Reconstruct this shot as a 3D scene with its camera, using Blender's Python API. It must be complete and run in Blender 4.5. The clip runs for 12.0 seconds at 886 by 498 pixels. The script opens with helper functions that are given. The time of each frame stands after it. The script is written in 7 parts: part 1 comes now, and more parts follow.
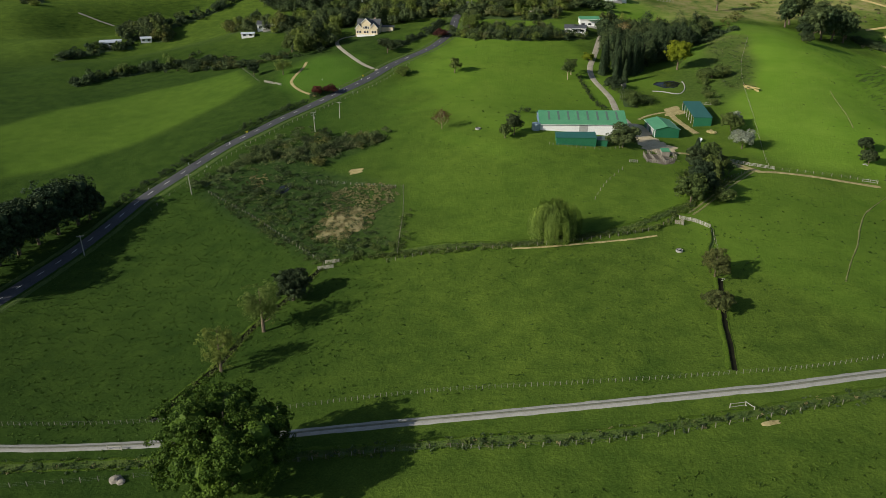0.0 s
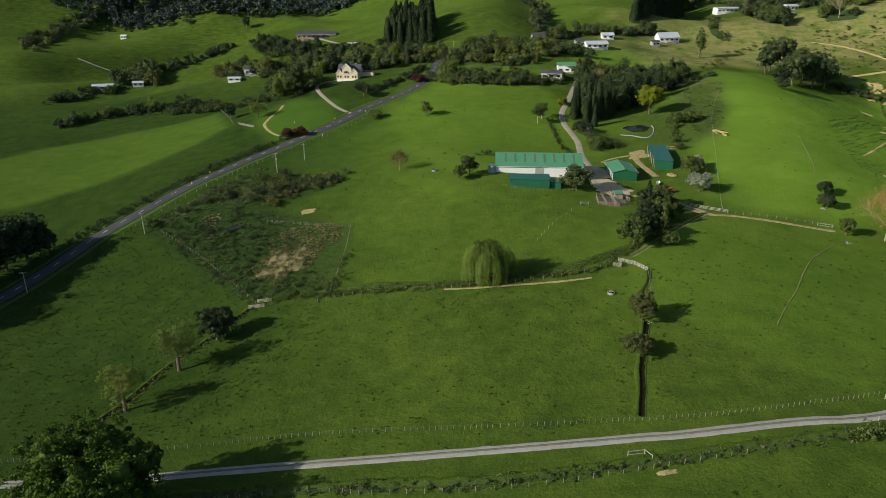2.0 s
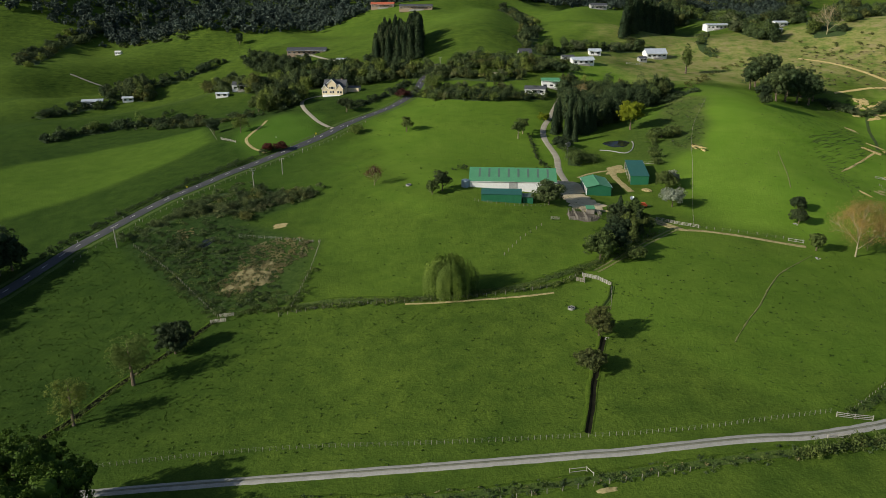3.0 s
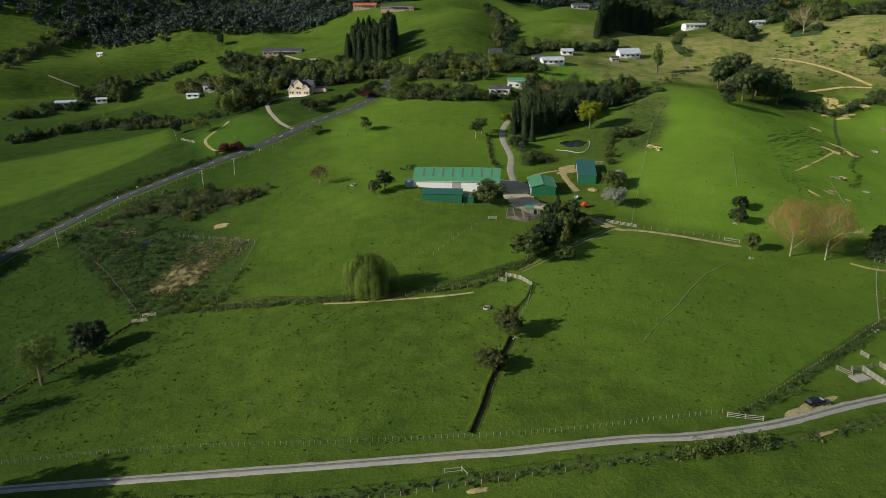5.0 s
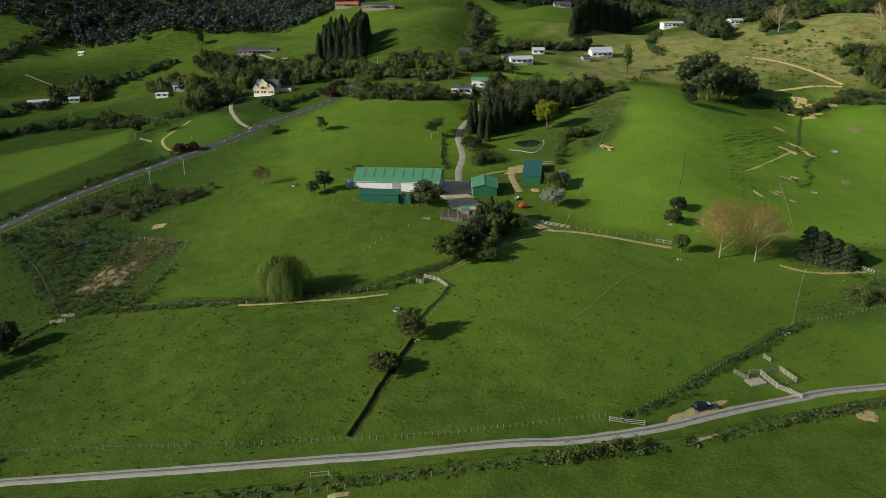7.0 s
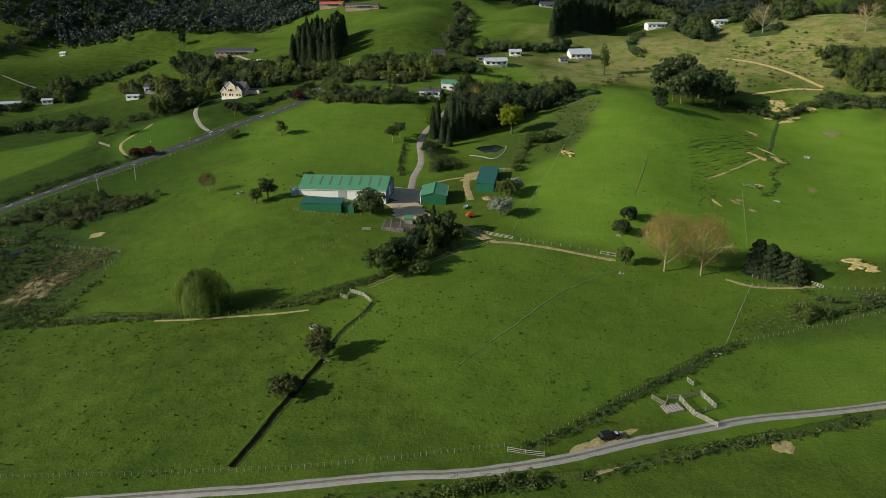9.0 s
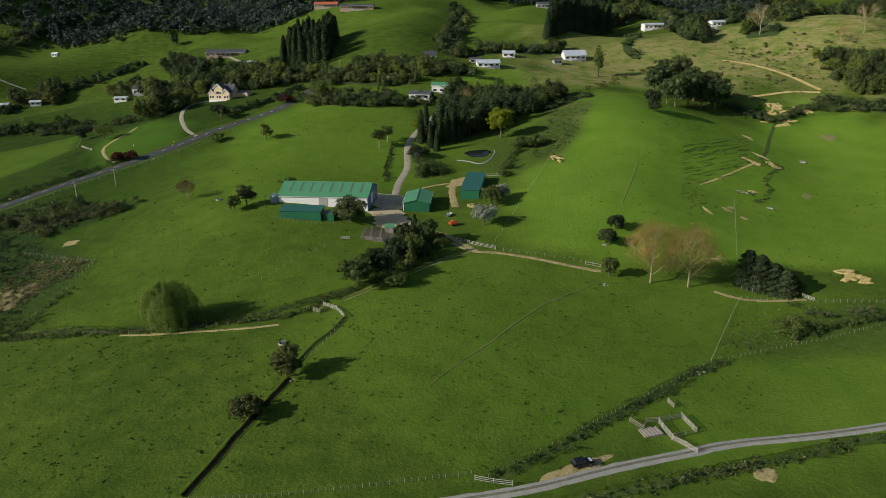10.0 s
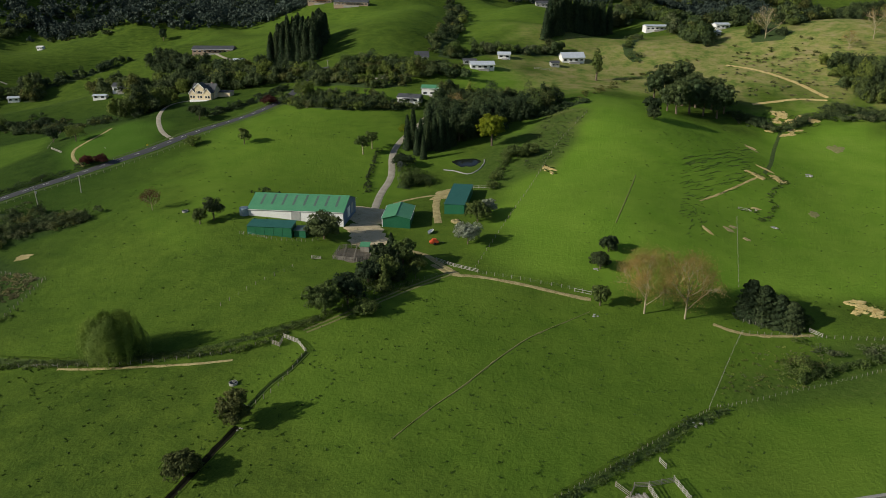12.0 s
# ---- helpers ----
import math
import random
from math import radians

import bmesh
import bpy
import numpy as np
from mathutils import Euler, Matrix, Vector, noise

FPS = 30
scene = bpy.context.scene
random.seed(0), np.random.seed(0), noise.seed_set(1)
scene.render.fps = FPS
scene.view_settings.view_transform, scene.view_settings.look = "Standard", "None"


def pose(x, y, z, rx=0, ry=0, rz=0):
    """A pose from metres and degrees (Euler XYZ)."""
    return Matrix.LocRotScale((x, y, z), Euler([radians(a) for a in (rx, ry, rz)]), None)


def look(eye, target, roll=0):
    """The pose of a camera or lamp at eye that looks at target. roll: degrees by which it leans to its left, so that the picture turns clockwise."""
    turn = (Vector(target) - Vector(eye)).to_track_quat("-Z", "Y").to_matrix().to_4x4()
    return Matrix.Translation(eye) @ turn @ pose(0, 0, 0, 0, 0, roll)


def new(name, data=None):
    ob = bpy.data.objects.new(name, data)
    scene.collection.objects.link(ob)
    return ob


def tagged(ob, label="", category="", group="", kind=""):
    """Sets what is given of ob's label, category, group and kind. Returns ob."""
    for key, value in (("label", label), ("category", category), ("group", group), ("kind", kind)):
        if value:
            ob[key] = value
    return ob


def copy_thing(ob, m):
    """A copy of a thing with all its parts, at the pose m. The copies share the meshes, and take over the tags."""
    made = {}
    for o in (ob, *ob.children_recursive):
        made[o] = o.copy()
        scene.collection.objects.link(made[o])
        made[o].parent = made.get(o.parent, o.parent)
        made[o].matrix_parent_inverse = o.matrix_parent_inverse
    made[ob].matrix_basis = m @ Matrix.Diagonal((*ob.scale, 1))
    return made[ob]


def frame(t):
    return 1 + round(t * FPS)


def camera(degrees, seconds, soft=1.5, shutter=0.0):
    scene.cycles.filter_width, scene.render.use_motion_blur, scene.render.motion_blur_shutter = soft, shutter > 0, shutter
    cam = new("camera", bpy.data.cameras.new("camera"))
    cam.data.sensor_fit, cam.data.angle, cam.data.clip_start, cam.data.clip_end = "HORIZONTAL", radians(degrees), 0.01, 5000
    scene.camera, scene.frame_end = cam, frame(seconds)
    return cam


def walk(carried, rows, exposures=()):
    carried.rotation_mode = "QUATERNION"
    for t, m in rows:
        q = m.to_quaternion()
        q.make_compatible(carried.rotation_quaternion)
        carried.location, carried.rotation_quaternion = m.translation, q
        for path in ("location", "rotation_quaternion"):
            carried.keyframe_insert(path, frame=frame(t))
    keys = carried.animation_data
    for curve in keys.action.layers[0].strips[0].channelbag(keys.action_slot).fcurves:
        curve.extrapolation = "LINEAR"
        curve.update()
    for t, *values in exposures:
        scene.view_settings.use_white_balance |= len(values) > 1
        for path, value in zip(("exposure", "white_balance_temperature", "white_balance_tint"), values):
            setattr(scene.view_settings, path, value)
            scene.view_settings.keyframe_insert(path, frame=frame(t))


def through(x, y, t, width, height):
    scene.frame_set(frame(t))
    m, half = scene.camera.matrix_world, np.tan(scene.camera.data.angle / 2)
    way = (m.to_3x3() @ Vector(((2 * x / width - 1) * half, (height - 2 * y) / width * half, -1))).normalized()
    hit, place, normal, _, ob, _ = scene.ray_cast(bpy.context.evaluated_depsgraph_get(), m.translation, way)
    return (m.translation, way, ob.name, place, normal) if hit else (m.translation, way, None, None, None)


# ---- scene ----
cam = camera(63.38, 12.0, 0.6)
PATH = [
    (0, (-0.559, 0.032, 92.264), (-0.558, 1.85, 91.429), -0.3),
    (0.5, (6.405, 0.371, 91.403), (6.39, 2.202, 90.599), -0.4),
    (1, (13.135, 1.217, 90.651), (13.105, 3.06, 89.875), -0.4),
    (1.5, (19.568, 1.78, 90.011), (19.528, 3.635, 89.264), -0.3),
    (2, (26.06, 2.41, 89.452), (26.013, 4.276, 88.734), -0.3),
    (2.5, (32.517, 3.063, 89.119), (32.463, 4.939, 88.428), -0.3),
    (3, (38.997, 3.407, 88.915), (38.939, 5.288, 88.237), -0.3),
    (5, (65.346, 4.8, 88.054), (65.272, 6.681, 87.379), -0.5),
    (5.5, (72.311, 4.961, 88.261), (72.231, 6.841, 87.584), -0.6),
    (6, (79.397, 5.148, 88.349), (79.312, 7.027, 87.67), -0.7),
    (6.5, (86.397, 5.772, 88.38), (86.308, 7.651, 87.701), -0.7),
    (7, (93.115, 6.922, 88.573), (93.024, 8.801, 87.893), -0.6),
    (9, (117.12, 17.209, 90.125), (117.011, 19.085, 89.441), -0.6),
    (9.5, (121.081, 21.27, 90.62), (120.968, 23.146, 89.935), -0.6),
    (10, (124.288, 25.755, 91.114), (124.173, 27.63, 90.428), -0.6),
    (10.5, (126.651, 30.633, 91.609), (126.536, 32.507, 90.92), -0.4),
    (11, (128.358, 35.841, 92.163), (128.242, 37.714, 91.47), -0.3),
    (11.5, (129.34, 41.469, 92.607), (129.226, 43.34, 91.911), -0.0),
    (12, (130.192, 47.221, 92.803), (130.077, 49.092, 92.106), 0.2),
]
walk(cam, [(t, look(eye, target, roll)) for t, eye, target, roll in PATH], ((0.0, 0.06), (3.0, 0.0), (7.0, -0.07), (9.5, -0.12), (12.0, -0.19)))

# ---- world and light ----
SUN_AZ, SUN_EL = radians(245.0), radians(25.5)
world = bpy.data.worlds.new("sky")
scene.world = world
world.use_nodes = True
wn = world.node_tree.nodes
sky = wn.new("ShaderNodeTexSky")
sky.sky_type, sky.sun_disc = "NISHITA", False
sky.sun_elevation, sky.sun_rotation = SUN_EL, SUN_AZ
world.node_tree.links.new(sky.outputs[0], wn["Background"].inputs[0])
wn["Background"].inputs[1].default_value = 0.078
sun = new("sun", bpy.data.lights.new("sun", "SUN"))
sun.data.energy, sun.data.angle, sun.data.color = 4.9, radians(0.6), (1.0, 0.93, 0.80)
SUN_WAY = Vector((math.sin(SUN_AZ) * math.cos(SUN_EL), math.cos(SUN_AZ) * math.cos(SUN_EL), math.sin(SUN_EL)))
sun.matrix_world = look(SUN_WAY * 500, (0, 0, 0))
scene.view_settings.exposure = 0.0


# ---- materials ----
def nodes(name):
    mat = bpy.data.materials.new(name)
    mat.use_nodes = True
    tree = mat.node_tree
    return mat, tree, tree.nodes["Principled BSDF"]


def noise_node(tree, scale, detail=4.0, rough=0.6, coord="Object"):
    at = tree.nodes.new("ShaderNodeTexCoord")
    tex = tree.nodes.new("ShaderNodeTexNoise")
    tex.inputs["Scale"].default_value, tex.inputs["Detail"].default_value = scale, detail
    tex.inputs["Roughness"].default_value = rough
    tree.links.new(at.outputs[coord], tex.inputs["Vector"])
    return tex.outputs[0]


def ramp(tree, fac, stops):
    node = tree.nodes.new("ShaderNodeValToRGB")
    while len(node.color_ramp.elements) < len(stops):
        node.color_ramp.elements.new(0.5)
    for el, (at, col) in zip(node.color_ramp.elements, stops):
        el.position, el.color = at, (*col, 1.0)
    tree.links.new(fac, node.inputs[0])
    return node.outputs[0]


def mixed(tree, fac, a, b, how="MIX"):
    node = tree.nodes.new("ShaderNodeMix")
    node.data_type, node.blend_type = "RGBA", how
    for sock, val in ((node.inputs[0], fac), (node.inputs[6], a), (node.inputs[7], b)):
        if isinstance(val, (int, float)):
            sock.default_value = val
        elif isinstance(val, tuple):
            sock.default_value = (*val, 1.0)
        else:
            tree.links.new(val, sock)
    return node.outputs[2]


def bumped(tree, bsdf, height, strength, distance):
    node = tree.nodes.new("ShaderNodeBump")
    node.inputs["Strength"].default_value, node.inputs["Distance"].default_value = strength, distance
    tree.links.new(height, node.inputs["Height"])
    tree.links.new(node.outputs[0], bsdf.inputs["Normal"])


def surface(name, a, b, scale, rough=0.8, metal=0.0, fine=None, bump=0.3, depth=0.05, spec=0.3):
    """Two tones mixed by a coarse and a fine noise, with fine relief."""
    mat, tree, bsdf = nodes(name)
    coarse = ramp(tree, noise_node(tree, scale), [(0.35, a), (0.68, b)])
    small = noise_node(tree, fine or scale * 9, 3.0)
    col = mixed(tree, 0.35, coarse, ramp(tree, small, [(0.3, tuple(c * 0.6 for c in a)), (0.75, tuple(min(1, c * 1.3) for c in b))]))
    tree.links.new(col, bsdf.inputs["Base Color"])
    bsdf.inputs["Roughness"].default_value, bsdf.inputs["Metallic"].default_value = rough, metal
    bsdf.inputs["Specular IOR Level"].default_value = spec
    bumped(tree, bsdf, small, bump, depth)
    return mat


def foliage(name, dark, light, rough=0.65, through=0.16):
    """Leaves: each clump its own shade, each tree a little different."""
    mat, tree, bsdf = nodes(name)
    geo = tree.nodes.new("ShaderNodeNewGeometry")
    info = tree.nodes.new("ShaderNodeObjectInfo")
    low = tuple(0.85 * a + 0.15 * b for a, b in zip(dark, light))
    col = ramp(tree, geo.outputs["Random Per Island"], [(0.0, low), (1.0, tuple(0.93 * c for c in light))])
    own = ramp(tree, info.outputs["Random"], [(0.0, (0.72, 0.8, 0.8)), (1.0, (1.15, 1.08, 0.95))])
    col = mixed(tree, 1.0, col, own, "MULTIPLY")
    groups = ramp(tree, noise_node(tree, 0.13, 2.0, 0.5), [(0.33, (0.70, 0.73, 0.74)), (0.52, (1.0, 1.0, 1.0)), (0.68, (1.26, 1.2, 1.1))])
    col = mixed(tree, 1.0, col, groups, "MULTIPLY")
    tree.links.new(col, bsdf.inputs["Base Color"])
    bsdf.inputs["Roughness"].default_value = rough
    bsdf.inputs["Specular IOR Level"].default_value = 0.12
    thin = tree.nodes.new("ShaderNodeBsdfTranslucent")
    tree.links.new(col, thin.inputs["Color"])
    mix = tree.nodes.new("ShaderNodeMixShader")
    mix.inputs[0].default_value = through
    tree.links.new(bsdf.outputs[0], mix.inputs[1])
    tree.links.new(thin.outputs[0], mix.inputs[2])
    tree.links.new(mix.outputs[0], tree.nodes["Material Output"].inputs[0])
    return mat


def pasture():
    """Grazed grass with patches, tufts and worn or dry ground where the cover attribute says so."""
    mat, tree, bsdf = nodes("pasture")
    cover = tree.nodes.new("ShaderNodeVertexColor")
    cover.layer_name = "cover"
    split = tree.nodes.new("ShaderNodeSeparateColor")
    tree.links.new(cover.outputs[0], split.inputs[0])
    wide = ramp(tree, noise_node(tree, 0.018, 5.0), [(0.34, (0.045, 0.085, 0.012)), (0.66, (0.090, 0.143, 0.019))])
    mid = ramp(tree, noise_node(tree, 0.16, 5.0), [(0.3, (0.030, 0.062, 0.010)), (0.7, (0.104, 0.156, 0.022))])
    col = mixed(tree, 0.5, wide, mid)
    tuft_n = noise_node(tree, 0.8, 4.0, 0.72)
    col = mixed(tree, ramp(tree, tuft_n, [(0.55, (0, 0, 0)), (0.70, (0.6, 0.6, 0.6))]), col, (0.036, 0.072, 0.011))
    fine = noise_node(tree, 2.2, 4.0, 0.75)
    col = mixed(tree, 0.75, col, mixed(tree, 1.0, col, ramp(tree, fine, [(0.3, (0.58, 0.61, 0.58)), (0.7, (1.42, 1.38, 1.42))]), "MULTIPLY"))
    # dry hill grass, rank grass and bright lush grass, whose colour also holds sunlit brightness
    dry = ramp(tree, noise_node(tree, 0.10, 6.0, 0.75), [(0.30, (0.063, 0.109, 0.025)), (0.42, (0.149, 0.201, 0.046)), (0.54, (0.253, 0.247, 0.086)), (0.66, (0.310, 0.259, 0.132)), (0.8, (0.196, 0.149, 0.075))])
    col = mixed(tree, split.outputs[0], col, dry)
    rank = ramp(tree, noise_node(tree, 0.45, 5.0, 0.75), [(0.3, (0.028, 0.056, 0.012)), (0.55, (0.058, 0.096, 0.020)), (0.8, (0.120, 0.13, 0.042))])
    col = mixed(tree, split.outputs[1], col, rank)
    lush_lit = ramp(tree, noise_node(tree, 0.05, 4.0), [(0.3, (0.118, 0.228, 0.021)), (0.7, (0.166, 0.276, 0.032))])
    col = mixed(tree, split.outputs[2], col, lush_lit)
    # stock paths worn along the contours of the slopes
    flow = tree.nodes.new("ShaderNodeMapping")
    flow.inputs["Scale"].default_value = (0.10, 0.10, 1.15)
    spot_at = tree.nodes.new("ShaderNodeTexCoord")
    tree.links.new(spot_at.outputs["Object"], flow.inputs["Vector"])
    paths = tree.nodes.new("ShaderNodeTexNoise")
    paths.inputs["Scale"].default_value, paths.inputs["Detail"].default_value = 1.0, 3.0
    tree.links.new(flow.outputs[0], paths.inputs["Vector"])
    lines = ramp(tree, paths.outputs[0], [(0.36, (0.62, 0.66, 0.70)), (0.47, (1.0, 1.0, 1.0)), (0.56, (1.0, 1.0, 1.0)), (0.66, (1.22, 1.12, 1.05))])
    lie = tree.nodes.new("ShaderNodeNewGeometry")
    parts = tree.nodes.new("ShaderNodeSeparateXYZ")
    tree.links.new(lie.outputs["True Normal"], parts.inputs[0])
    steep = ramp(tree, parts.outputs[2], [(0.90, (1.0, 1.0, 1.0)), (0.985, (0.08, 0.08, 0.08))])
    col = mixed(tree, steep, col, mixed(tree, 1.0, col, lines, "MULTIPLY"))
    # western paddocks multiplied darker and bluer: shade put into the grass colour
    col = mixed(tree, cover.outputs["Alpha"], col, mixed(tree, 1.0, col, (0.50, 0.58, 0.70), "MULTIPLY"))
    tree.links.new(col, bsdf.inputs["Base Color"])
    bsdf.inputs["Roughness"].default_value = 0.9
    bsdf.inputs["Specular IOR Level"].default_value = 0.03
    swell = tree.nodes.new("ShaderNodeMath")
    swell.operation = "MULTIPLY_ADD"
    tree.links.new(noise_node(tree, 0.075, 4.0, 0.55), swell.inputs[0])
    swell.inputs[1].default_value = 1.3
    tree.links.new(tuft_n, swell.inputs[2])
    sums = tree.nodes.new("ShaderNodeMath")
    sums.operation = "MULTIPLY_ADD"
    tree.links.new(fine, sums.inputs[0])
    sums.inputs[1].default_value = 0.22
    tree.links.new(swell.outputs[0], sums.inputs[2])
    bumped(tree, bsdf, sums.outputs[0], 0.6, 0.5)
    return mat


GRASS = pasture()
GRAVEL = surface("gravel", (0.27, 0.25, 0.195), (0.40, 0.37, 0.295), 0.35, 0.95, fine=5.0)
WHEELINGS = surface("worn_gravel", (0.26, 0.26, 0.235), (0.37, 0.365, 0.335), 0.5, 0.95, fine=6.0)
ASPHALT = surface("asphalt", (0.046, 0.049, 0.056), (0.076, 0.079, 0.087), 0.12, 0.85, fine=2.0)
PAINT = surface("road_paint", (0.62, 0.62, 0.60), (0.78, 0.78, 0.76), 1.5, 0.6)
DIRT = surface("bare_dirt", (0.22, 0.185, 0.075), (0.46, 0.39, 0.185), 0.45, 0.95, fine=1.8, bump=0.7, depth=0.25)
CLAY = surface("clay", (0.42, 0.30, 0.10), (0.66, 0.55, 0.25), 0.45, 0.95, fine=1.2, bump=0.7, depth=0.3)
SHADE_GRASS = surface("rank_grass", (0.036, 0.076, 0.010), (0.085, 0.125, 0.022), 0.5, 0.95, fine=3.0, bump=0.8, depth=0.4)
# Near-black mud: the shade of a deep cut is put into its colour.
SHADED_BED = surface("shaded_ditch_bed", (0.007, 0.008, 0.005), (0.020, 0.020, 0.012), 0.5, 0.95, fine=3.0, spec=0.03)
DITCH_BANK = surface("ditch_bank_grass", (0.045, 0.088, 0.010), (0.085, 0.132, 0.018), 0.5, 0.95, fine=3.0, bump=0.8, depth=0.4, spec=0.03)
TRACK_MIDDLE = surface("grassy_gravel", (0.105, 0.115, 0.075), (0.21, 0.21, 0.165), 0.6, 0.95, fine=5.0)
WORN_GRASS = surface("worn_grass", (0.150, 0.170, 0.050), (0.250, 0.240, 0.095), 0.6, 0.95, fine=3.0, bump=0.5, depth=0.1)
REED = surface("dead_reed", (0.11, 0.105, 0.040), (0.29, 0.25, 0.12), 0.4, 0.95, fine=2.5, bump=0.9, depth=0.3)
ROOF_GREEN = surface("green_roof_iron", (0.070, 0.245, 0.125), (0.098, 0.295, 0.155), 0.3, 0.45, fine=4.0, bump=0.05)
ROOF_DARK = surface("dark_green_roof_iron", (0.022, 0.105, 0.085), (0.032, 0.130, 0.105), 0.3, 0.45, fine=4.0, bump=0.05)
WALL_GREEN = surface("green_wall_iron", (0.015, 0.115, 0.056), (0.024, 0.140, 0.070), 0.3, 0.5, fine=4.0, bump=0.05)
WHITE = surface("white_wall_paint", (0.74, 0.75, 0.745), (0.86, 0.87, 0.865), 0.2, 0.6, fine=3.0, bump=0.05)
CREAM = surface("cream_weatherboard", (0.60, 0.50, 0.32), (0.72, 0.62, 0.42), 0.3, 0.7, fine=3.0, bump=0.1)
SKYLIGHT = surface("weathered_skylight", (0.07, 0.12, 0.10), (0.12, 0.17, 0.14), 0.6, 0.4, fine=4.0, bump=0.05)
GREY_DOOR = surface("grey_door_paint", (0.30, 0.31, 0.30), (0.40, 0.41, 0.40), 0.5, 0.6, bump=0.05)
BLUE_TRIM = surface("blue_grey_gable_iron", (0.10, 0.16, 0.26), (0.14, 0.21, 0.32), 0.4, 0.5, bump=0.05)
CONCRETE = surface("concrete", (0.26, 0.255, 0.24), (0.38, 0.37, 0.345), 0.4, 0.9, fine=3.0)
TIMBER = surface("weathered_timber", (0.20, 0.18, 0.145), (0.33, 0.305, 0.26), 0.8, 0.9, fine=6.0)
PALE_TIMBER = surface("bleached_timber", (0.33, 0.315, 0.27), (0.46, 0.44, 0.39), 0.8, 0.9, fine=6.0)
WIRE = surface("galvanised_wire", (0.14, 0.14, 0.14), (0.22, 0.22, 0.22), 1.0, 0.5, 0.6)
DARK_ROOF = surface("charcoal_roof", (0.055, 0.060, 0.068), (0.095, 0.10, 0.11), 0.3, 0.6, fine=3.0)
PALE_ROOF = surface("pale_blue_roof", (0.42, 0.48, 0.55), (0.55, 0.60, 0.66), 0.3, 0.5, fine=3.0)
RED_ROOF = surface("red_roof", (0.42, 0.10, 0.05), (0.52, 0.15, 0.08), 0.3, 0.6, fine=3.0)
BRICK = surface("tan_brick", (0.30, 0.22, 0.16), (0.40, 0.31, 0.23), 0.6, 0.9, fine=4.0)
GLASS = surface("dark_window_glass", (0.02, 0.025, 0.03), (0.04, 0.045, 0.05), 0.5, 0.08, spec=0.6, bump=0.0)
BARK = surface("bark", (0.10, 0.075, 0.05), (0.20, 0.16, 0.115), 1.2, 0.95, fine=8.0)
PALE_BARK = surface("pale_bark", (0.28, 0.235, 0.15), (0.42, 0.36, 0.235), 1.0, 0.9, fine=6.0)
YARD_MIX = surface("yard_gravel", (0.44, 0.36, 0.21), (0.62, 0.53, 0.35), 0.3, 0.95, fine=2.0, bump=0.5, depth=0.1)
PEN_DIRT = surface("pen_dirt", (0.11, 0.095, 0.07), (0.21, 0.185, 0.14), 0.4, 0.95, fine=2.0, bump=0.6, depth=0.15)
POST_GREY = surface("grey_post_timber", (0.22, 0.21, 0.17), (0.34, 0.325, 0.275), 0.8, 0.9, fine=6.0)
TANK_BLUE = surface("blue_grey_tank", (0.20, 0.28, 0.34), (0.28, 0.37, 0.43), 0.6, 0.5, bump=0.05)
BLACK_CAR = surface("black_car_paint", (0.008, 0.008, 0.010), (0.014, 0.014, 0.016), 2.0, 0.2, spec=0.6, bump=0.0)
RUBBER = surface("tyre_rubber", (0.015, 0.015, 0.015), (0.03, 0.03, 0.03), 4.0, 0.9)
RED_PAINT = surface("orange_red_paint", (0.55, 0.09, 0.03), (0.62, 0.14, 0.05), 2.0, 0.5, bump=0.05)
POND = surface("pond_water", (0.010, 0.014, 0.012), (0.016, 0.020, 0.016), 0.2, 0.06, spec=0.5, bump=0.03)
LEAF_OAK = foliage("oak_leaves", (0.022, 0.055, 0.008), (0.090, 0.160, 0.022))
LEAF_DARK = foliage("dark_evergreen_leaves", (0.020, 0.038, 0.018), (0.072, 0.102, 0.045))
LEAF_MID = foliage("bush_leaves", (0.044, 0.076, 0.020), (0.145, 0.190, 0.055))
LEAF_WILLOW = foliage("willow_leaves", (0.095, 0.150, 0.022), (0.260, 0.330, 0.060))
LEAF_YOUNG = foliage("sparse_spring_leaves", (0.105, 0.155, 0.030), (0.240, 0.300, 0.080), through=0.35)
LEAF_BRONZE = foliage("bronze_green_leaves", (0.045, 0.068, 0.020), (0.150, 0.160, 0.052))
LEAF_YELLOW = foliage("yellow_green_leaves", (0.130, 0.180, 0.012), (0.240, 0.280, 0.020))
LEAF_RED = foliage("dark_red_leaves", (0.05, 0.016, 0.014), (0.13, 0.045, 0.034))
LEAF_ORANGE = foliage("orange_spring_twigs", (0.19, 0.130, 0.042), (0.44, 0.315, 0.110), through=0.25)
LEAF_WHITE = foliage("white_blossom", (0.10, 0.13, 0.07), (0.50, 0.52, 0.42))
LEAF_PINE = foliage("pine_needles", (0.022, 0.042, 0.02), (0.075, 0.112, 0.05))
LEAF_FLAX = foliage("flax_leaves", (0.060, 0.085, 0.030), (0.190, 0.210, 0.110))
LEAF_BUSH = foliage("native_forest_leaves", (0.040, 0.068, 0.028), (0.120, 0.160, 0.066))
LEAF_REED = foliage("dead_reed_leaves", (0.14, 0.12, 0.05), (0.37, 0.32, 0.16), through=0.15)
# Bluer and greyer than near bush: distance haze is put into the leaf colour.
LEAF_HAZED = foliage("hazed_forest_leaves", (0.036, 0.060, 0.052), (0.070, 0.100, 0.088))
LEAF_GRASS = foliage("grass_tuft_leaves", (0.034, 0.070, 0.010), (0.070, 0.120, 0.017), through=0.1)

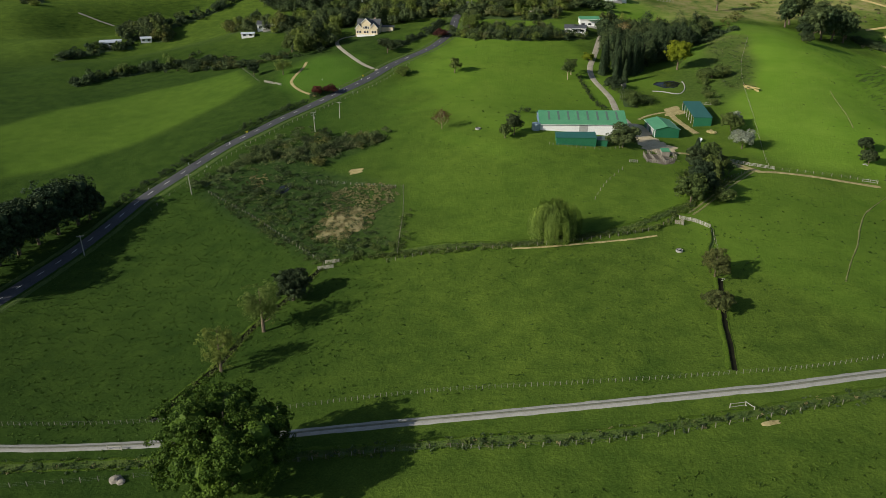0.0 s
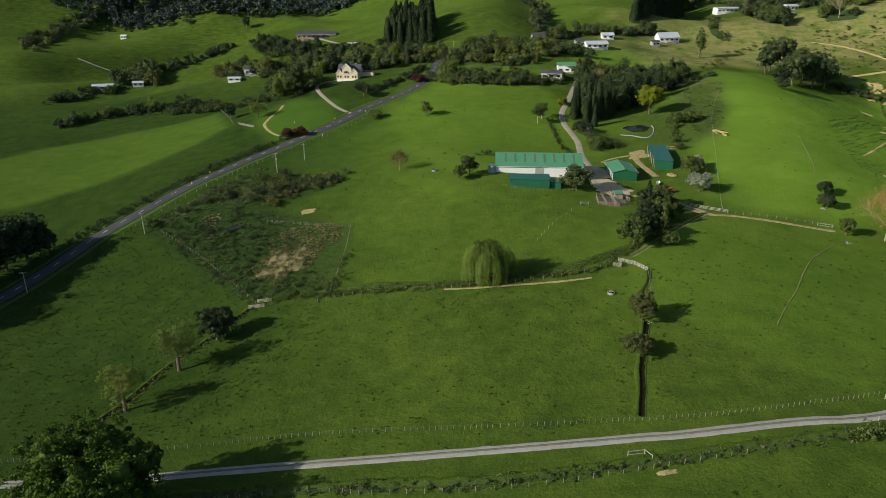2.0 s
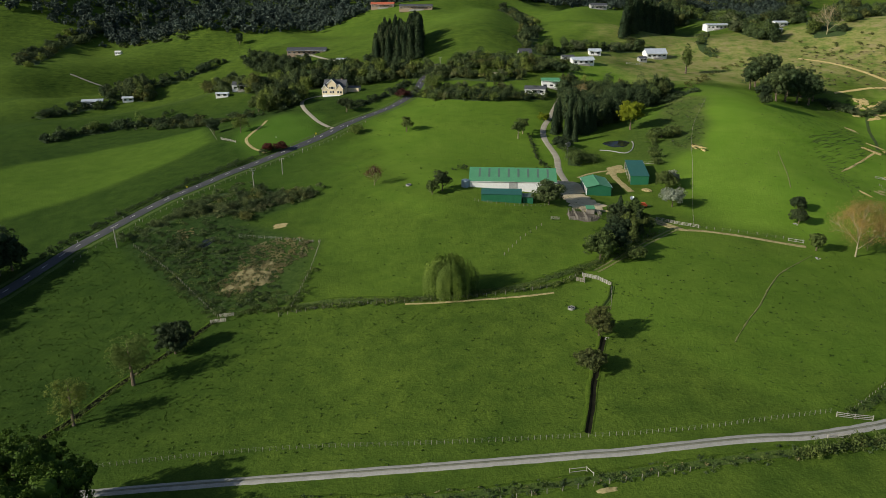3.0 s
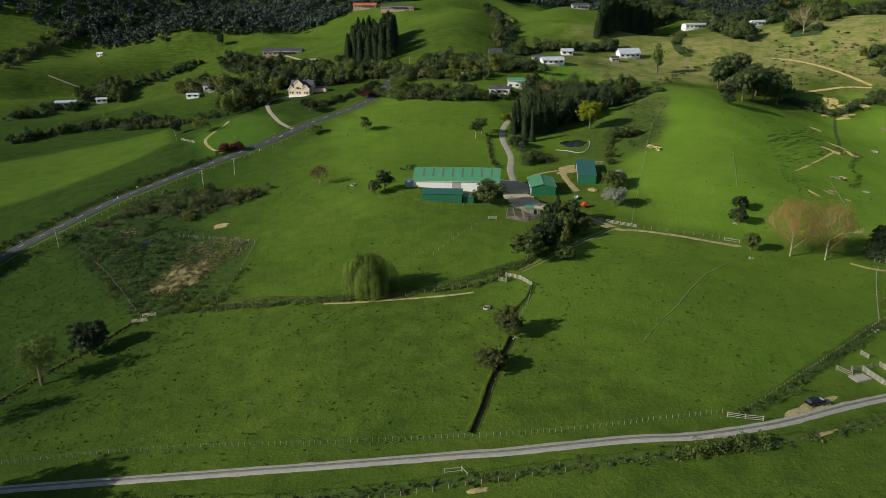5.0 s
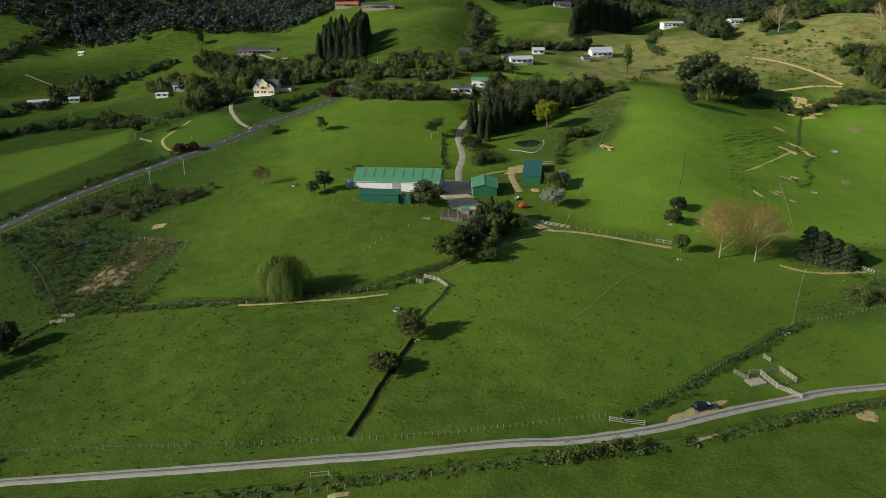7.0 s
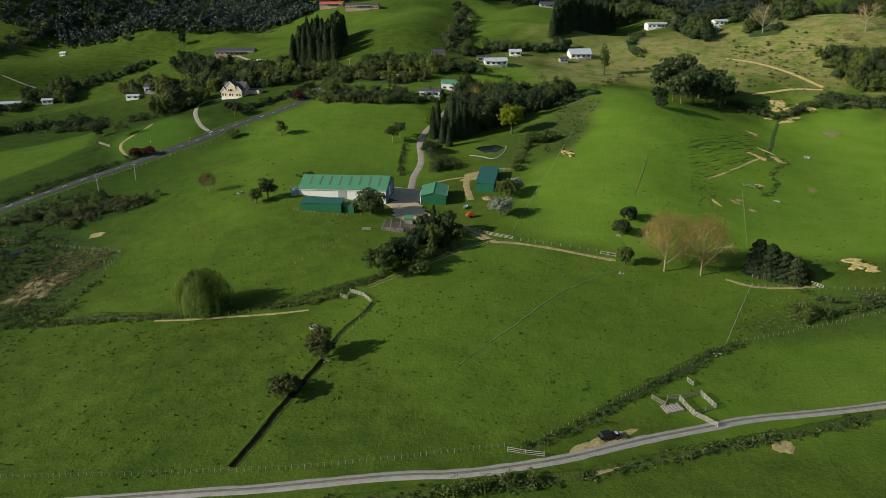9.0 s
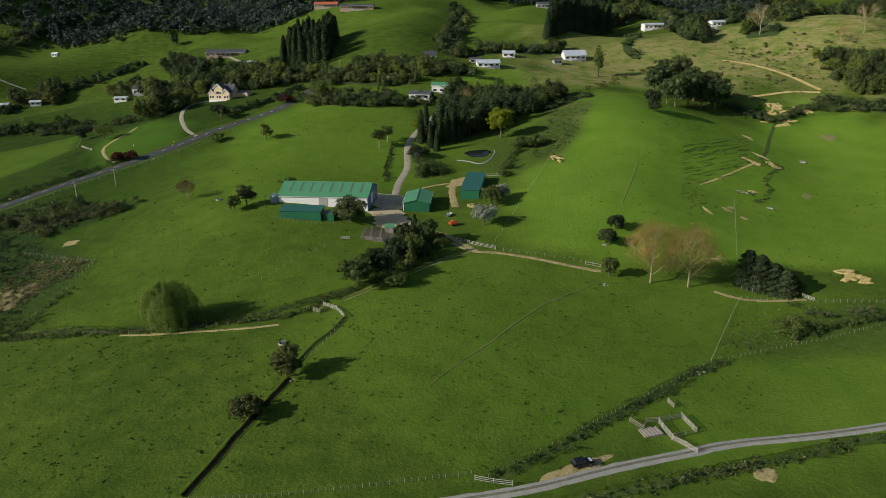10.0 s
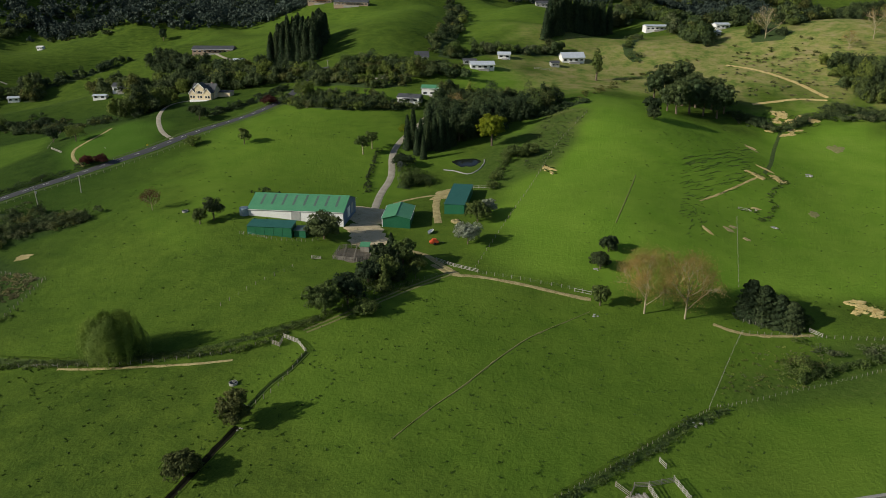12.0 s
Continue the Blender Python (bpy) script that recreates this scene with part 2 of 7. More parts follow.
WOOD = (LEAF_BUSH, LEAF_DARK, LEAF_BUSH, LEAF_MID, LEAF_PINE, LEAF_BUSH, LEAF_BRONZE, LEAF_DARK, LEAF_YOUNG)
GARDEN = (LEAF_BUSH, LEAF_MID, LEAF_DARK, LEAF_MID, LEAF_BRONZE, LEAF_YOUNG, LEAF_BUSH, LEAF_FLAX, LEAF_BUSH)
BANK = (LEAF_BUSH, LEAF_MID, LEAF_GRASS, LEAF_MID)

# ---- the lie of the land ----
# swells and hollows: x, y, spread, height
NEAR_LAND = [
    (-60, 150, 90, -5.6),
    (60, 130, 110, -0.1),
    (180, 150, 110, -1.6),
    (-130, 230, 90, -15.3),
    (10, 220, 70, 3.1),
    (110, 215, 70, 5),
    (210, 230, 70, -3.4),
    (-90, 300, 70, 4.1),
    (-20, 290, 60, 1.4),
    (45, 300, 45, 7.1),
    (110, 300, 55, 2.8),
    (180, 320, 50, 10.6),
    (245, 340, 50, -4),
    (310, 320, 80, 4.6),
    (-180, 400, 110, -3),
    (-60, 400, 60, 3),
    (30, 380, 55, 7),
    (120, 400, 60, 6.2),
    (200, 410, 55, 13.6),
    (420, 280, 70, 23.1),
    (-100, 330, 55, 2.4),
    (-100, 415, 50, 3.7),
    (-60, 430, 45, 4.4),
    (0, 320, 45, 4.8),
    (10, 470, 50, -0.5),
]
FAR_LAND = [
    (30, 460, 55, 7.9),
    (205, 470, 45, 9.3),
    (290, 430, 55, -0.2),
    (370, 470, 80, -4.7),
    (330, 580, 60, -9.6),
    (-50, 490, 60, 8.5),
    (90, 540, 80, 14.9),
    (-250, 580, 130, -15.4),
    (-100, 640, 110, 7.6),
    (60, 650, 110, 18.1),
    (200, 600, 90, 2.2),
    (300, 700, 110, 0.4),
    (420, 680, 140, 33.1),
    (-300, 780, 160, -24.7),
    (-100, 880, 170, 4.4),
    (150, 860, 170, 14.5),
    (370, 860, 170, -12.7),
]


# spurs and gullies: from x, y to x, y, width, height
SPURS = [
    (-351, 650, -242, 855, 45, 14),
    (-242, 855, -54, 873, 45, 8),
    (-54, 873, 47, 998, 50, 12),
    (-298, 562, -156, 687, 22, 8),
    (-300, 625, -205, 745, 26, -9),
    (-254, 491, -133, 559, 18, 5),
    (40, 640, 75, 830, 34, 8),
    (100, 590, 102, 880, 22, -9),
    (150, 720, 165, 900, 40, 8),
    (176, 680, 272, 640, 24, 6),
    (190, 455, 240, 505, 24, 2),
    (195, 515, 312, 571, 26, 4),
    (312, 571, 420, 640, 30, 6),
    (9, 420, 85, 473, 18, 4),
    (300, 330, 310, 480, 26, -4),
]


def smooth(v):
    v = np.clip(v, 0.0, 1.0)
    return v * v * (3 - 2 * v)


def land(x, y):
    """Height of the ground."""
    x, y = np.asarray(x, float), np.asarray(y, float)
    z = -2 + 52 * smooth((y - 300) / 600)
    z = z + 230 * smooth((y - 880 - np.clip(x, -600, 600) * 0.45 + 60 * np.sin(x / 170)) / 900)
    z = z + 6.0 * smooth((y - 620) / 250) * (np.sin(x / 38 + 1.3 * np.sin(y / 60)) + 0.6 * np.sin(y / 47 + x / 90) + 0.25 * np.sin(x / 13 + 2 * np.sin(y / 31)))
    for ax, ay, bx, by, wide, high in SPURS:
        dx, dy = bx - ax, by - ay
        t = np.clip(((x - ax) * dx + (y - ay) * dy) / (dx * dx + dy * dy), 0, 1)
        z = z + high * np.exp(-((x - ax - t * dx) ** 2 + (y - ay - t * dy) ** 2) / (2 * wide * wide))
    for cx, cy, spread, high in NEAR_LAND + FAR_LAND:
        z = z + high * np.exp(-((x - cx) ** 2 + (y - cy) ** 2) / (2 * (0.75 * spread) ** 2))
    return z


SWELLS = np.array(NEAR_LAND + FAR_LAND, float)
LINES = np.array(SPURS, float)


def height(x, y):
    """Height of the ground at one place: the same sum as land()."""
    z = -2 + 52 * float(smooth((y - 300) / 600))
    z += 230 * float(smooth((y - 880 - min(600, max(-600, x)) * 0.45 + 60 * math.sin(x / 170)) / 900))
    z += 6.0 * float(smooth((y - 620) / 250)) * (math.sin(x / 38 + 1.3 * math.sin(y / 60)) + 0.6 * math.sin(y / 47 + x / 90) + 0.25 * math.sin(x / 13 + 2 * math.sin(y / 31)))
    ax, ay, bx, by, wide, high = LINES.T
    dx, dy = bx - ax, by - ay
    t = np.clip(((x - ax) * dx + (y - ay) * dy) / (dx * dx + dy * dy), 0, 1)
    z += float((high * np.exp(-((x - ax - t * dx) ** 2 + (y - ay - t * dy) ** 2) / (2 * wide * wide))).sum())
    cx, cy, spread, up = SWELLS.T
    return z + float((up * np.exp(-((x - cx) ** 2 + (y - cy) ** 2) / (2 * (0.75 * spread) ** 2))).sum())


def wobble(x, y, size, seed=0.0):
    return noise.noise((x / size + seed * 7.3, y / size - seed * 3.1, seed))


# ---- mesh helpers ----
def raw(name, verts, faces, mat=None, flat=True):
    me = bpy.data.meshes.new(name)
    me.from_pydata([tuple(v) for v in verts], [], faces)
    if mat:
        me.materials.append(mat)
    if not flat:
        me.polygons.foreach_set("use_smooth", [True] * len(me.polygons))
    me.update()
    return me


def quads_mesh(name, v, mat):
    """A mesh from an array of separate quads, n x 4 x 3."""
    n = len(v)
    me = bpy.data.meshes.new(name)
    me.vertices.add(4 * n)
    me.vertices.foreach_set("co", np.ascontiguousarray(v, np.float32).ravel())
    me.loops.add(4 * n)
    me.loops.foreach_set("vertex_index", np.arange(4 * n, dtype=np.int32))
    me.polygons.add(n)
    me.polygons.foreach_set("loop_start", np.arange(0, 4 * n, 4, dtype=np.int32))
    me.polygons.foreach_set("loop_total", np.full(n, 4, np.int32))
    me.materials.append(mat)
    me.update(calc_edges=True)
    return me


def put(name, me, parent=None, m=None, label=""):
    ob = new(name, me)
    if parent:
        ob.parent = parent
    if m is not None:
        ob.matrix_basis = m
    if label:
        ob["label"] = label
    return ob


def part(name, bm, material, parent, label=""):
    me = bpy.data.meshes.new(name)
    bm.normal_update()
    bm.to_mesh(me)
    bm.free()
    me.materials.append(material)
    return put(name, me, parent, None, label)


def box(bm, x0, y0, z0, x1, y1, z1, bevel=0.0):
    made = bmesh.ops.create_cube(bm, size=1.0, matrix=Matrix.Translation(((x0 + x1) / 2, (y0 + y1) / 2, (z0 + z1) / 2)) @ Matrix.Diagonal((x1 - x0, y1 - y0, z1 - z0, 1)))
    if bevel:
        edges = {e for v in made["verts"] for e in v.link_edges}
        bmesh.ops.bevel(bm, geom=list(edges), offset=bevel, segments=2, affect="EDGES")
    return bm


def slab(bm, corners, thick):
    """A flat plate on four corners, thickened downwards along its normal."""
    c = [Vector(p) for p in corners]
    n = (c[1] - c[0]).cross(c[2] - c[0]).normalized() * thick
    top = [bm.verts.new(p) for p in c]
    low = [bm.verts.new(p - n) for p in c]
    bm.faces.new(top)
    bm.faces.new(low[::-1])
    k = len(c)
    for i in range(k):
        bm.faces.new((top[i], low[i], low[(i + 1) % k], top[(i + 1) % k]))
    return bm


def bar(bm, a, b, r0, r1, sides=6):
    """A tapered bar from a to b."""
    a, b = Vector(a), Vector(b)
    way = (b - a).normalized()
    u = way.orthogonal().normalized()
    w = way.cross(u)
    rings = []
    for p, r in ((a, r0), (b, r1)):
        rings.append([bm.verts.new(p + r * (math.cos(2 * math.pi * k / sides) * u + math.sin(2 * math.pi * k / sides) * w)) for k in range(sides)])
    for k in range(sides):
        bm.faces.new((rings[0][k], rings[0][(k + 1) % sides], rings[1][(k + 1) % sides], rings[1][k]))
    bm.faces.new(rings[0][::-1])
    bm.faces.new(rings[1])
    return bm


def curve_points(pts, step):
    """Points along a smooth line through pts, about step metres apart."""
    p = [Vector((*q, 0.0)).to_2d() for q in pts]
    p = [2 * p[0] - p[1], *p, 2 * p[-1] - p[-2]]
    out = []
    for a, b, c, d in zip(p, p[1:], p[2:], p[3:]):
        n = max(1, int((c - b).length / step))
        for k in range(n):
            t = k / n
            out.append(0.5 * ((2 * b) + (c - a) * t + (2 * a - 5 * b + 4 * c - d) * t * t + (3 * b - a - 3 * c + d) * t ** 3))
    out.append(p[-2])
    return out


def ribbon(name, pts, width, mat, lift=0.06, step=2.5, ragged=0.0, across=4, crown=0.0, shift=0.0, taper=False):
    """A strip of ground cover laid along a line on the land, with its edges let into the ground."""
    line = curve_points(pts, step)
    verts, faces = [], []
    for i, q in enumerate(line):
        way = (line[min(i + 1, len(line) - 1)] - line[max(i - 1, 0)]).normalized()
        side = Vector((-way.y, way.x))
        wide = width * (0.25 + 0.75 * min(1.0, 4 * i / len(line), 4 * (len(line) - 1 - i) / len(line)) if taper else 1.0)
        for k in range(across + 1):
            f = k / across - 0.5
            r = ragged * wobble(q.x, q.y, 3.0, k + len(pts)) * (abs(f) > 0.4)
            p = q + side * (f * (wide + 2 * r) + shift)
            up = lift + crown * (1 - 4 * f * f) if abs(f) < 0.49 else -0.12
            verts.append((p.x, p.y, height(p.x, p.y) + up))
    for i in range(len(line) - 1):
        for k in range(across):
            a = i * (across + 1) + k
            faces.append((a + 1, a, a + across + 1, a + across + 2))
    return put(name, raw(name, verts, faces, mat, False))


def patch(name, x, y, rx, ry, mat, lift=0.08, turn=0.0, ragged=0.35, seed=1.0, rings=6, spokes=36, rough=0.0):
    """An uneven patch of bare or covered ground, let into the land at its rim."""
    verts, faces = [(x, y, height(x, y) + lift)], []
    c, s = math.cos(radians(turn)), math.sin(radians(turn))
    for k in range(1, rings + 1):
        for j in range(spokes):
            a = 2 * math.pi * j / spokes
            r = k / rings * (1 + ragged * (noise.noise((math.cos(a) * 1.7 + seed * 5, math.sin(a) * 1.7, seed)) + 0.22 * noise.noise((math.cos(a) * 5 + seed, math.sin(a) * 5, seed * 3))))
            dx, dy = rx * r * math.cos(a), ry * r * math.sin(a)
            px, py = x + c * dx - s * dy, y + s * dx + c * dy
            verts.append((px, py, height(px, py) + (lift + rough * random.random() if k < rings else -0.1)))
    for j in range(spokes):
        faces.append((0, 1 + j, 1 + (j + 1) % spokes))
        for k in range(rings - 1):
            a, b = 1 + k * spokes + j, 1 + k * spokes + (j + 1) % spokes
            faces.append((a, a + spokes, b + spokes, b))
    return put(name, raw(name, verts, faces, mat, False))


# ---- plants ----
def leaf_quads(centres, outward, size, rng, loose=0.7, stretch=1.0):
    """Small bent leaf clumps as quads, facing roughly outward."""
    n = len(centres)
    nrm = outward + loose * rng.normal(size=(n, 3))
    nrm /= np.linalg.norm(nrm, axis=1)[:, None] + 1e-9
    u = np.cross(nrm, rng.normal(size=(n, 3)))
    u /= np.linalg.norm(u, axis=1)[:, None] + 1e-9
    w = np.cross(nrm, u)
    s = size * rng.uniform(0.55, 1.25, size=(n, 1))
    a = s * u * stretch
    b = s * w
    bend = s * 0.35 * nrm
    return np.stack([centres - a - 0.3 * b - bend, centres - 0.25 * a - b + bend * 0.4, centres + a + 0.3 * b - bend, centres + 0.25 * a + b + bend * 0.4], 1)


def crown_cloud(rng, lobes, count, thick=0.35):
    """Points and outward directions on leafy clumps that sit in the shells of several lobes: (x, y, z, rx, ry, rz)."""
    lobes = np.asarray(lobes, float)
    weight = lobes[:, 3] * lobes[:, 4]
    clumps = int(min(760, max(26, count / 34)))
    own = rng.choice(len(lobes), clumps, p=weight / weight.sum())
    d = rng.normal(size=(clumps, 3))
    d /= np.linalg.norm(d, axis=1)[:, None]
    d[:, 2] = np.where(d[:, 2] < -0.55, -d[:, 2], d[:, 2])
    r = 1 - thick * rng.random(clumps) ** 1.6
    middle = lobes[own, :3] + d * lobes[own, 3:] * r[:, None]
    axis = d / lobes[own, 3:]
    axis /= np.linalg.norm(axis, axis=1)[:, None]
    wide = math.sqrt(5.0 * (lobes[0, 3] / 0.72) ** 2 / clumps) * rng.uniform(0.7, 1.3, clumps)
    which = rng.integers(0, clumps, count)
    e = rng.normal(size=(count, 3))
    e /= np.linalg.norm(e, axis=1)[:, None]
    e = e + 0.55 * axis[which]
    e /= np.linalg.norm(e, axis=1)[:, None]
    reach = wide[which] * (1 - 0.45 * rng.random(count) ** 2) * (1 + 0.1 * rng.normal(size=count))
    c = middle[which] + e * [1, 1, 0.8] * reach[:, None]
    out = 0.65 * e + 0.35 * axis[which]
    out /= np.linalg.norm(out, axis=1)[:, None]
    return c, out


def core_quads(lobes, shrink=0.5):
    """The dense inside of a crown: a rough ball of facets in each lobe."""
    quads = []
    for x, y, z, rx, ry, rz in lobes:
        u = np.linspace(0, 2 * math.pi, 9)
        v = np.linspace(-math.pi / 2, math.pi / 2, 6)
        U, V = np.meshgrid(u, v)
        p = np.stack([x + shrink * rx * np.cos(V) * np.cos(U), y + shrink * ry * np.cos(V) * np.sin(U), z + shrink * rz * np.sin(V)], -1)
        quads.append(np.stack([p[:-1, :-1], p[:-1, 1:], p[1:, 1:], p[1:, :-1]], 2).reshape(-1, 4, 3))
    return np.concatenate(quads)


def lobed(rng, radius, low, high, count, spread=0.62, size=0.48):
    """A crown's lobes: a big one in the middle and many round it."""
    mid, half = (low + high) / 2, (high - low) / 2
    lobes = [(0, 0, mid, radius * 0.72, radius * 0.72, half * 0.8)]
    for k in range(count):
        a = k * 2.4 + rng.uniform(-0.4, 0.4)
        h = rng.uniform(-0.6, 0.75)
        r = radius * spread * math.sqrt(max(0.1, 1 - h * h * 0.8)) * rng.uniform(0.75, 1.1)
        s = size * rng.uniform(0.7, 1.15)
        lobes.append((r * math.cos(a), r * math.sin(a), mid + h * half * 0.75, radius * s, radius * s, half * s * 0.9))
    return lobes


def trunk_mesh(name, rng, tall, radius, limbs, reach, mat, start=0.3, rise=0.7, sides=7):
    bm = bmesh.new()
    lean = Vector((rng.uniform(-0.05, 0.05) * tall, rng.uniform(-0.05, 0.05) * tall, 0))
    joints = [Vector((0, 0, -0.3)), lean * 0.3 + Vector((0, 0, tall * 0.35)), lean * 0.7 + Vector((0, 0, tall * 0.7)), lean + Vector((0, 0, tall))]
    widths = [radius * 1.25, radius * 0.85, radius * 0.5, radius * 0.12]
    for a, b, ra, rb in zip(joints, joints[1:], widths, widths[1:]):
        bar(bm, a, b, ra, rb, sides)
    for k in range(limbs):
        f = start + (0.9 - start) * (k + 0.5) / limbs
        at = joints[0].lerp(joints[3], f)
        a = 2.4 * k + rng.uniform(-0.5, 0.5)
        out = reach * (1.05 - 0.6 * f) * rng.uniform(0.7, 1.0)
        tip = at + Vector((out * math.cos(a), out * math.sin(a), out * rise))
        knee = at.lerp(tip, 0.5) + Vector((0, 0, -0.06 * out))
        r = radius * 0.42 * (1.15 - f)
        bar(bm, at, knee, r, r * 0.6, 5)
        bar(bm, knee, tip, r * 0.6, r * 0.15, 5)
        for _ in range(2):
            t2 = knee + Vector((out * 0.5 * math.cos(a + rng.uniform(-1, 1)), out * 0.5 * math.sin(a + rng.uniform(-1, 1)), out * rng.uniform(0.25, 0.6)))
            bar(bm, knee, t2, r * 0.4, r * 0.1, 4)
    me = bpy.data.meshes.new(name)
    bm.to_mesh(me)
    bm.free()
    me.materials.append(mat)
    return me


def tree(name, label, x, y, tall, radius, leaf_mat, seed, leaves=1800, leaf=0.45, low=0.2, lobes=9, bark=None, spread=0.62, loose=0.45, category="tree", thick=0.35, sink=0.0):
    """A broad-leaved tree: an Empty at its base with a trunk and a crown of small clumps."""
    rng = np.random.default_rng(seed)
    leaves, leaf = int(leaves * 2.3), leaf * 0.6
    root = tagged(new(name), label, category)
    root.matrix_basis = pose(x, y, height(x, y) - sink)
    put("trunk", trunk_mesh("trunk", rng, tall * 0.85, max(0.12, tall * 0.028), 7, radius * 0.8, bark or BARK, max(low, 0.18)), root)
    shape = lobed(rng, radius, tall * low, tall, lobes, spread)
    c, out = crown_cloud(rng, shape, leaves, thick)
    quads = leaf_quads(c, out, leaf, rng, loose)
    if thick < 0.6:
        quads = np.concatenate([quads, core_quads(shape)])
    put("crown", quads_mesh("crown", quads, leaf_mat), root)
    return root


def cone_tree(name, label, x, y, tall, radius, leaf_mat, seed, leaves=900, leaf=0.5, low=0.06, power=0.8, category="tree"):
    """A conifer: whorls of drooping clumps round a straight trunk."""
    rng = np.random.default_rng(seed)
    root = tagged(new(name), label, category)
    root.matrix_basis = pose(x, y, height(x, y))
    put("trunk", trunk_mesh("trunk", rng, tall * 0.96, tall * 0.02, 5, radius * 0.4, BARK, 0.2, 0.1), root)
    h = rng.random(leaves) ** 1.25
    a = rng.random(leaves) * 2 * math.pi
    whorl = 0.78 + 0.22 * np.sin(h * tall * 3.2 + 2 * np.sin(a * 3 + seed))
    r = radius * (1 - h) ** power * whorl * (1 - 0.45 * rng.random(leaves) ** 2) + 0.1
    c = np.stack([r * np.cos(a), r * np.sin(a), tall * (low + (1 - low) * h) - 0.15 * r], 1)
    out = np.stack([np.cos(a), np.sin(a), np.full(leaves, 0.35)], 1)
    put("crown", quads_mesh("crown", leaf_quads(c, out, leaf, rng, 0.45), leaf_mat), root)
    return root


def again(root, x, y, scale=1.0, turn=0.0, label="", sink=0.0):
    m = pose(x, y, height(x, y) - sink, 0, 0, turn) @ Matrix.Scale(scale, 4)
    ob = copy_thing(root, m)
    return tagged(ob, label) if label else ob


def thicket(name, label, places, leaf_mat, seed, per=70, leaf=0.6, squash=0.8, category="shrubs", kind="stuff", base_mat=None):
    """Many bushes or far trees in one mesh: places are (x, y, radius, height). Several leaf materials: each plant takes one."""
    rng = np.random.default_rng(seed)
    leafs = leaf_mat if isinstance(leaf_mat, tuple) else (leaf_mat,)
    quads, slots = [], []
    for x, y, r, h in places:
        z = height(x, y)
        leafy = min(leaf, r * 0.5)
        n = max(18, int(per * r * max(h, r) / 4))
        lobes = 7
        own = rng.integers(0, lobes, n)
        centre = rng.normal(size=(lobes, 3)) * [r * 0.42, r * 0.42, h * 0.16] + [0, 0, h * 0.46]
        reach = rng.uniform(0.32, 0.72, size=(lobes, 1))
        d = rng.normal(size=(n, 3))
        d /= np.linalg.norm(d, axis=1)[:, None]
        d[:, 2] = np.where(d[:, 2] < -0.5, -d[:, 2], d[:, 2])
        grow = (1 - 0.35 * rng.random((n, 1)) ** 1.5) * (1 + 0.15 * rng.normal(size=(n, 1)))
        c = np.array([x, y, z]) + centre[own] + d * [r, r, h * 0.6] * grow * reach[own]
        c[:, 2] = np.maximum(c[:, 2], z + 0.1)
        quads.append(leaf_quads(c, d, leafy, rng, 0.4))
        slots.append(np.full(n, rng.integers(0, len(leafs)), np.int32))
    me = quads_mesh(name, np.concatenate(quads), leafs[0])
    for mat in leafs[1:]:
        me.materials.append(mat)
    me.polygons.foreach_set("material_index", np.concatenate(slots))
    return tagged(put(name, me), label, category, kind=kind)


def scatter_quad(corners, count, r, h, rng):
    """Places spread over a four-cornered piece of land."""
    a, b, c, d = (np.array(v) for v in corners)
    out = []
    for _ in range(count):
        f, g, k = rng.random(), rng.random(), rng.uniform(0.45, 1.35)
        q = (a * (1 - f) + b * f) * (1 - g) + (d * (1 - f) + c * f) * g
        out.append((q[0], q[1], r * k, h * k * rng.uniform(0.75, 1.3)))
    return out


def scatter_line(pts, step, spread, r, h, rng):
    out = []
    for q in curve_points(pts, step):
        k = rng.uniform(0.45, 1.3)
        out.append((q.x + rng.uniform(-spread, spread), q.y + rng.uniform(-spread, spread), r * k, h * k * rng.uniform(0.7, 1.35)))
    return out


def scatter_area(x, y, rx, ry, turn, count, r, h, rng):
    out = []
    c, s = math.cos(radians(turn)), math.sin(radians(turn))
    for _ in range(count):
        a, d = rng.uniform(0, 2 * math.pi), math.sqrt(rng.random())
        dx, dy, k = rx * d * math.cos(a), ry * d * math.sin(a), rng.uniform(0.5, 1.35)
        out.append((x + c * dx - s * dy, y + s * dx + c * dy, r * k, h * k * rng.uniform(0.75, 1.2)))
    return out


# ---- ground ----
def steps(a, b, near_a, near_b, fine, grow):
    """Grid lines: fine between near_a and near_b, ever wider outside."""
    out, v, d = [], near_a, fine
    while v > a:
        d *= grow
        v -= d
        out.append(v)
    out = out[::-1] + list(np.arange(near_a, near_b, fine))
    v, d = near_b, fine
    while v < b:
        out.append(v)
        d *= grow
        v += d
    return np.array(out)


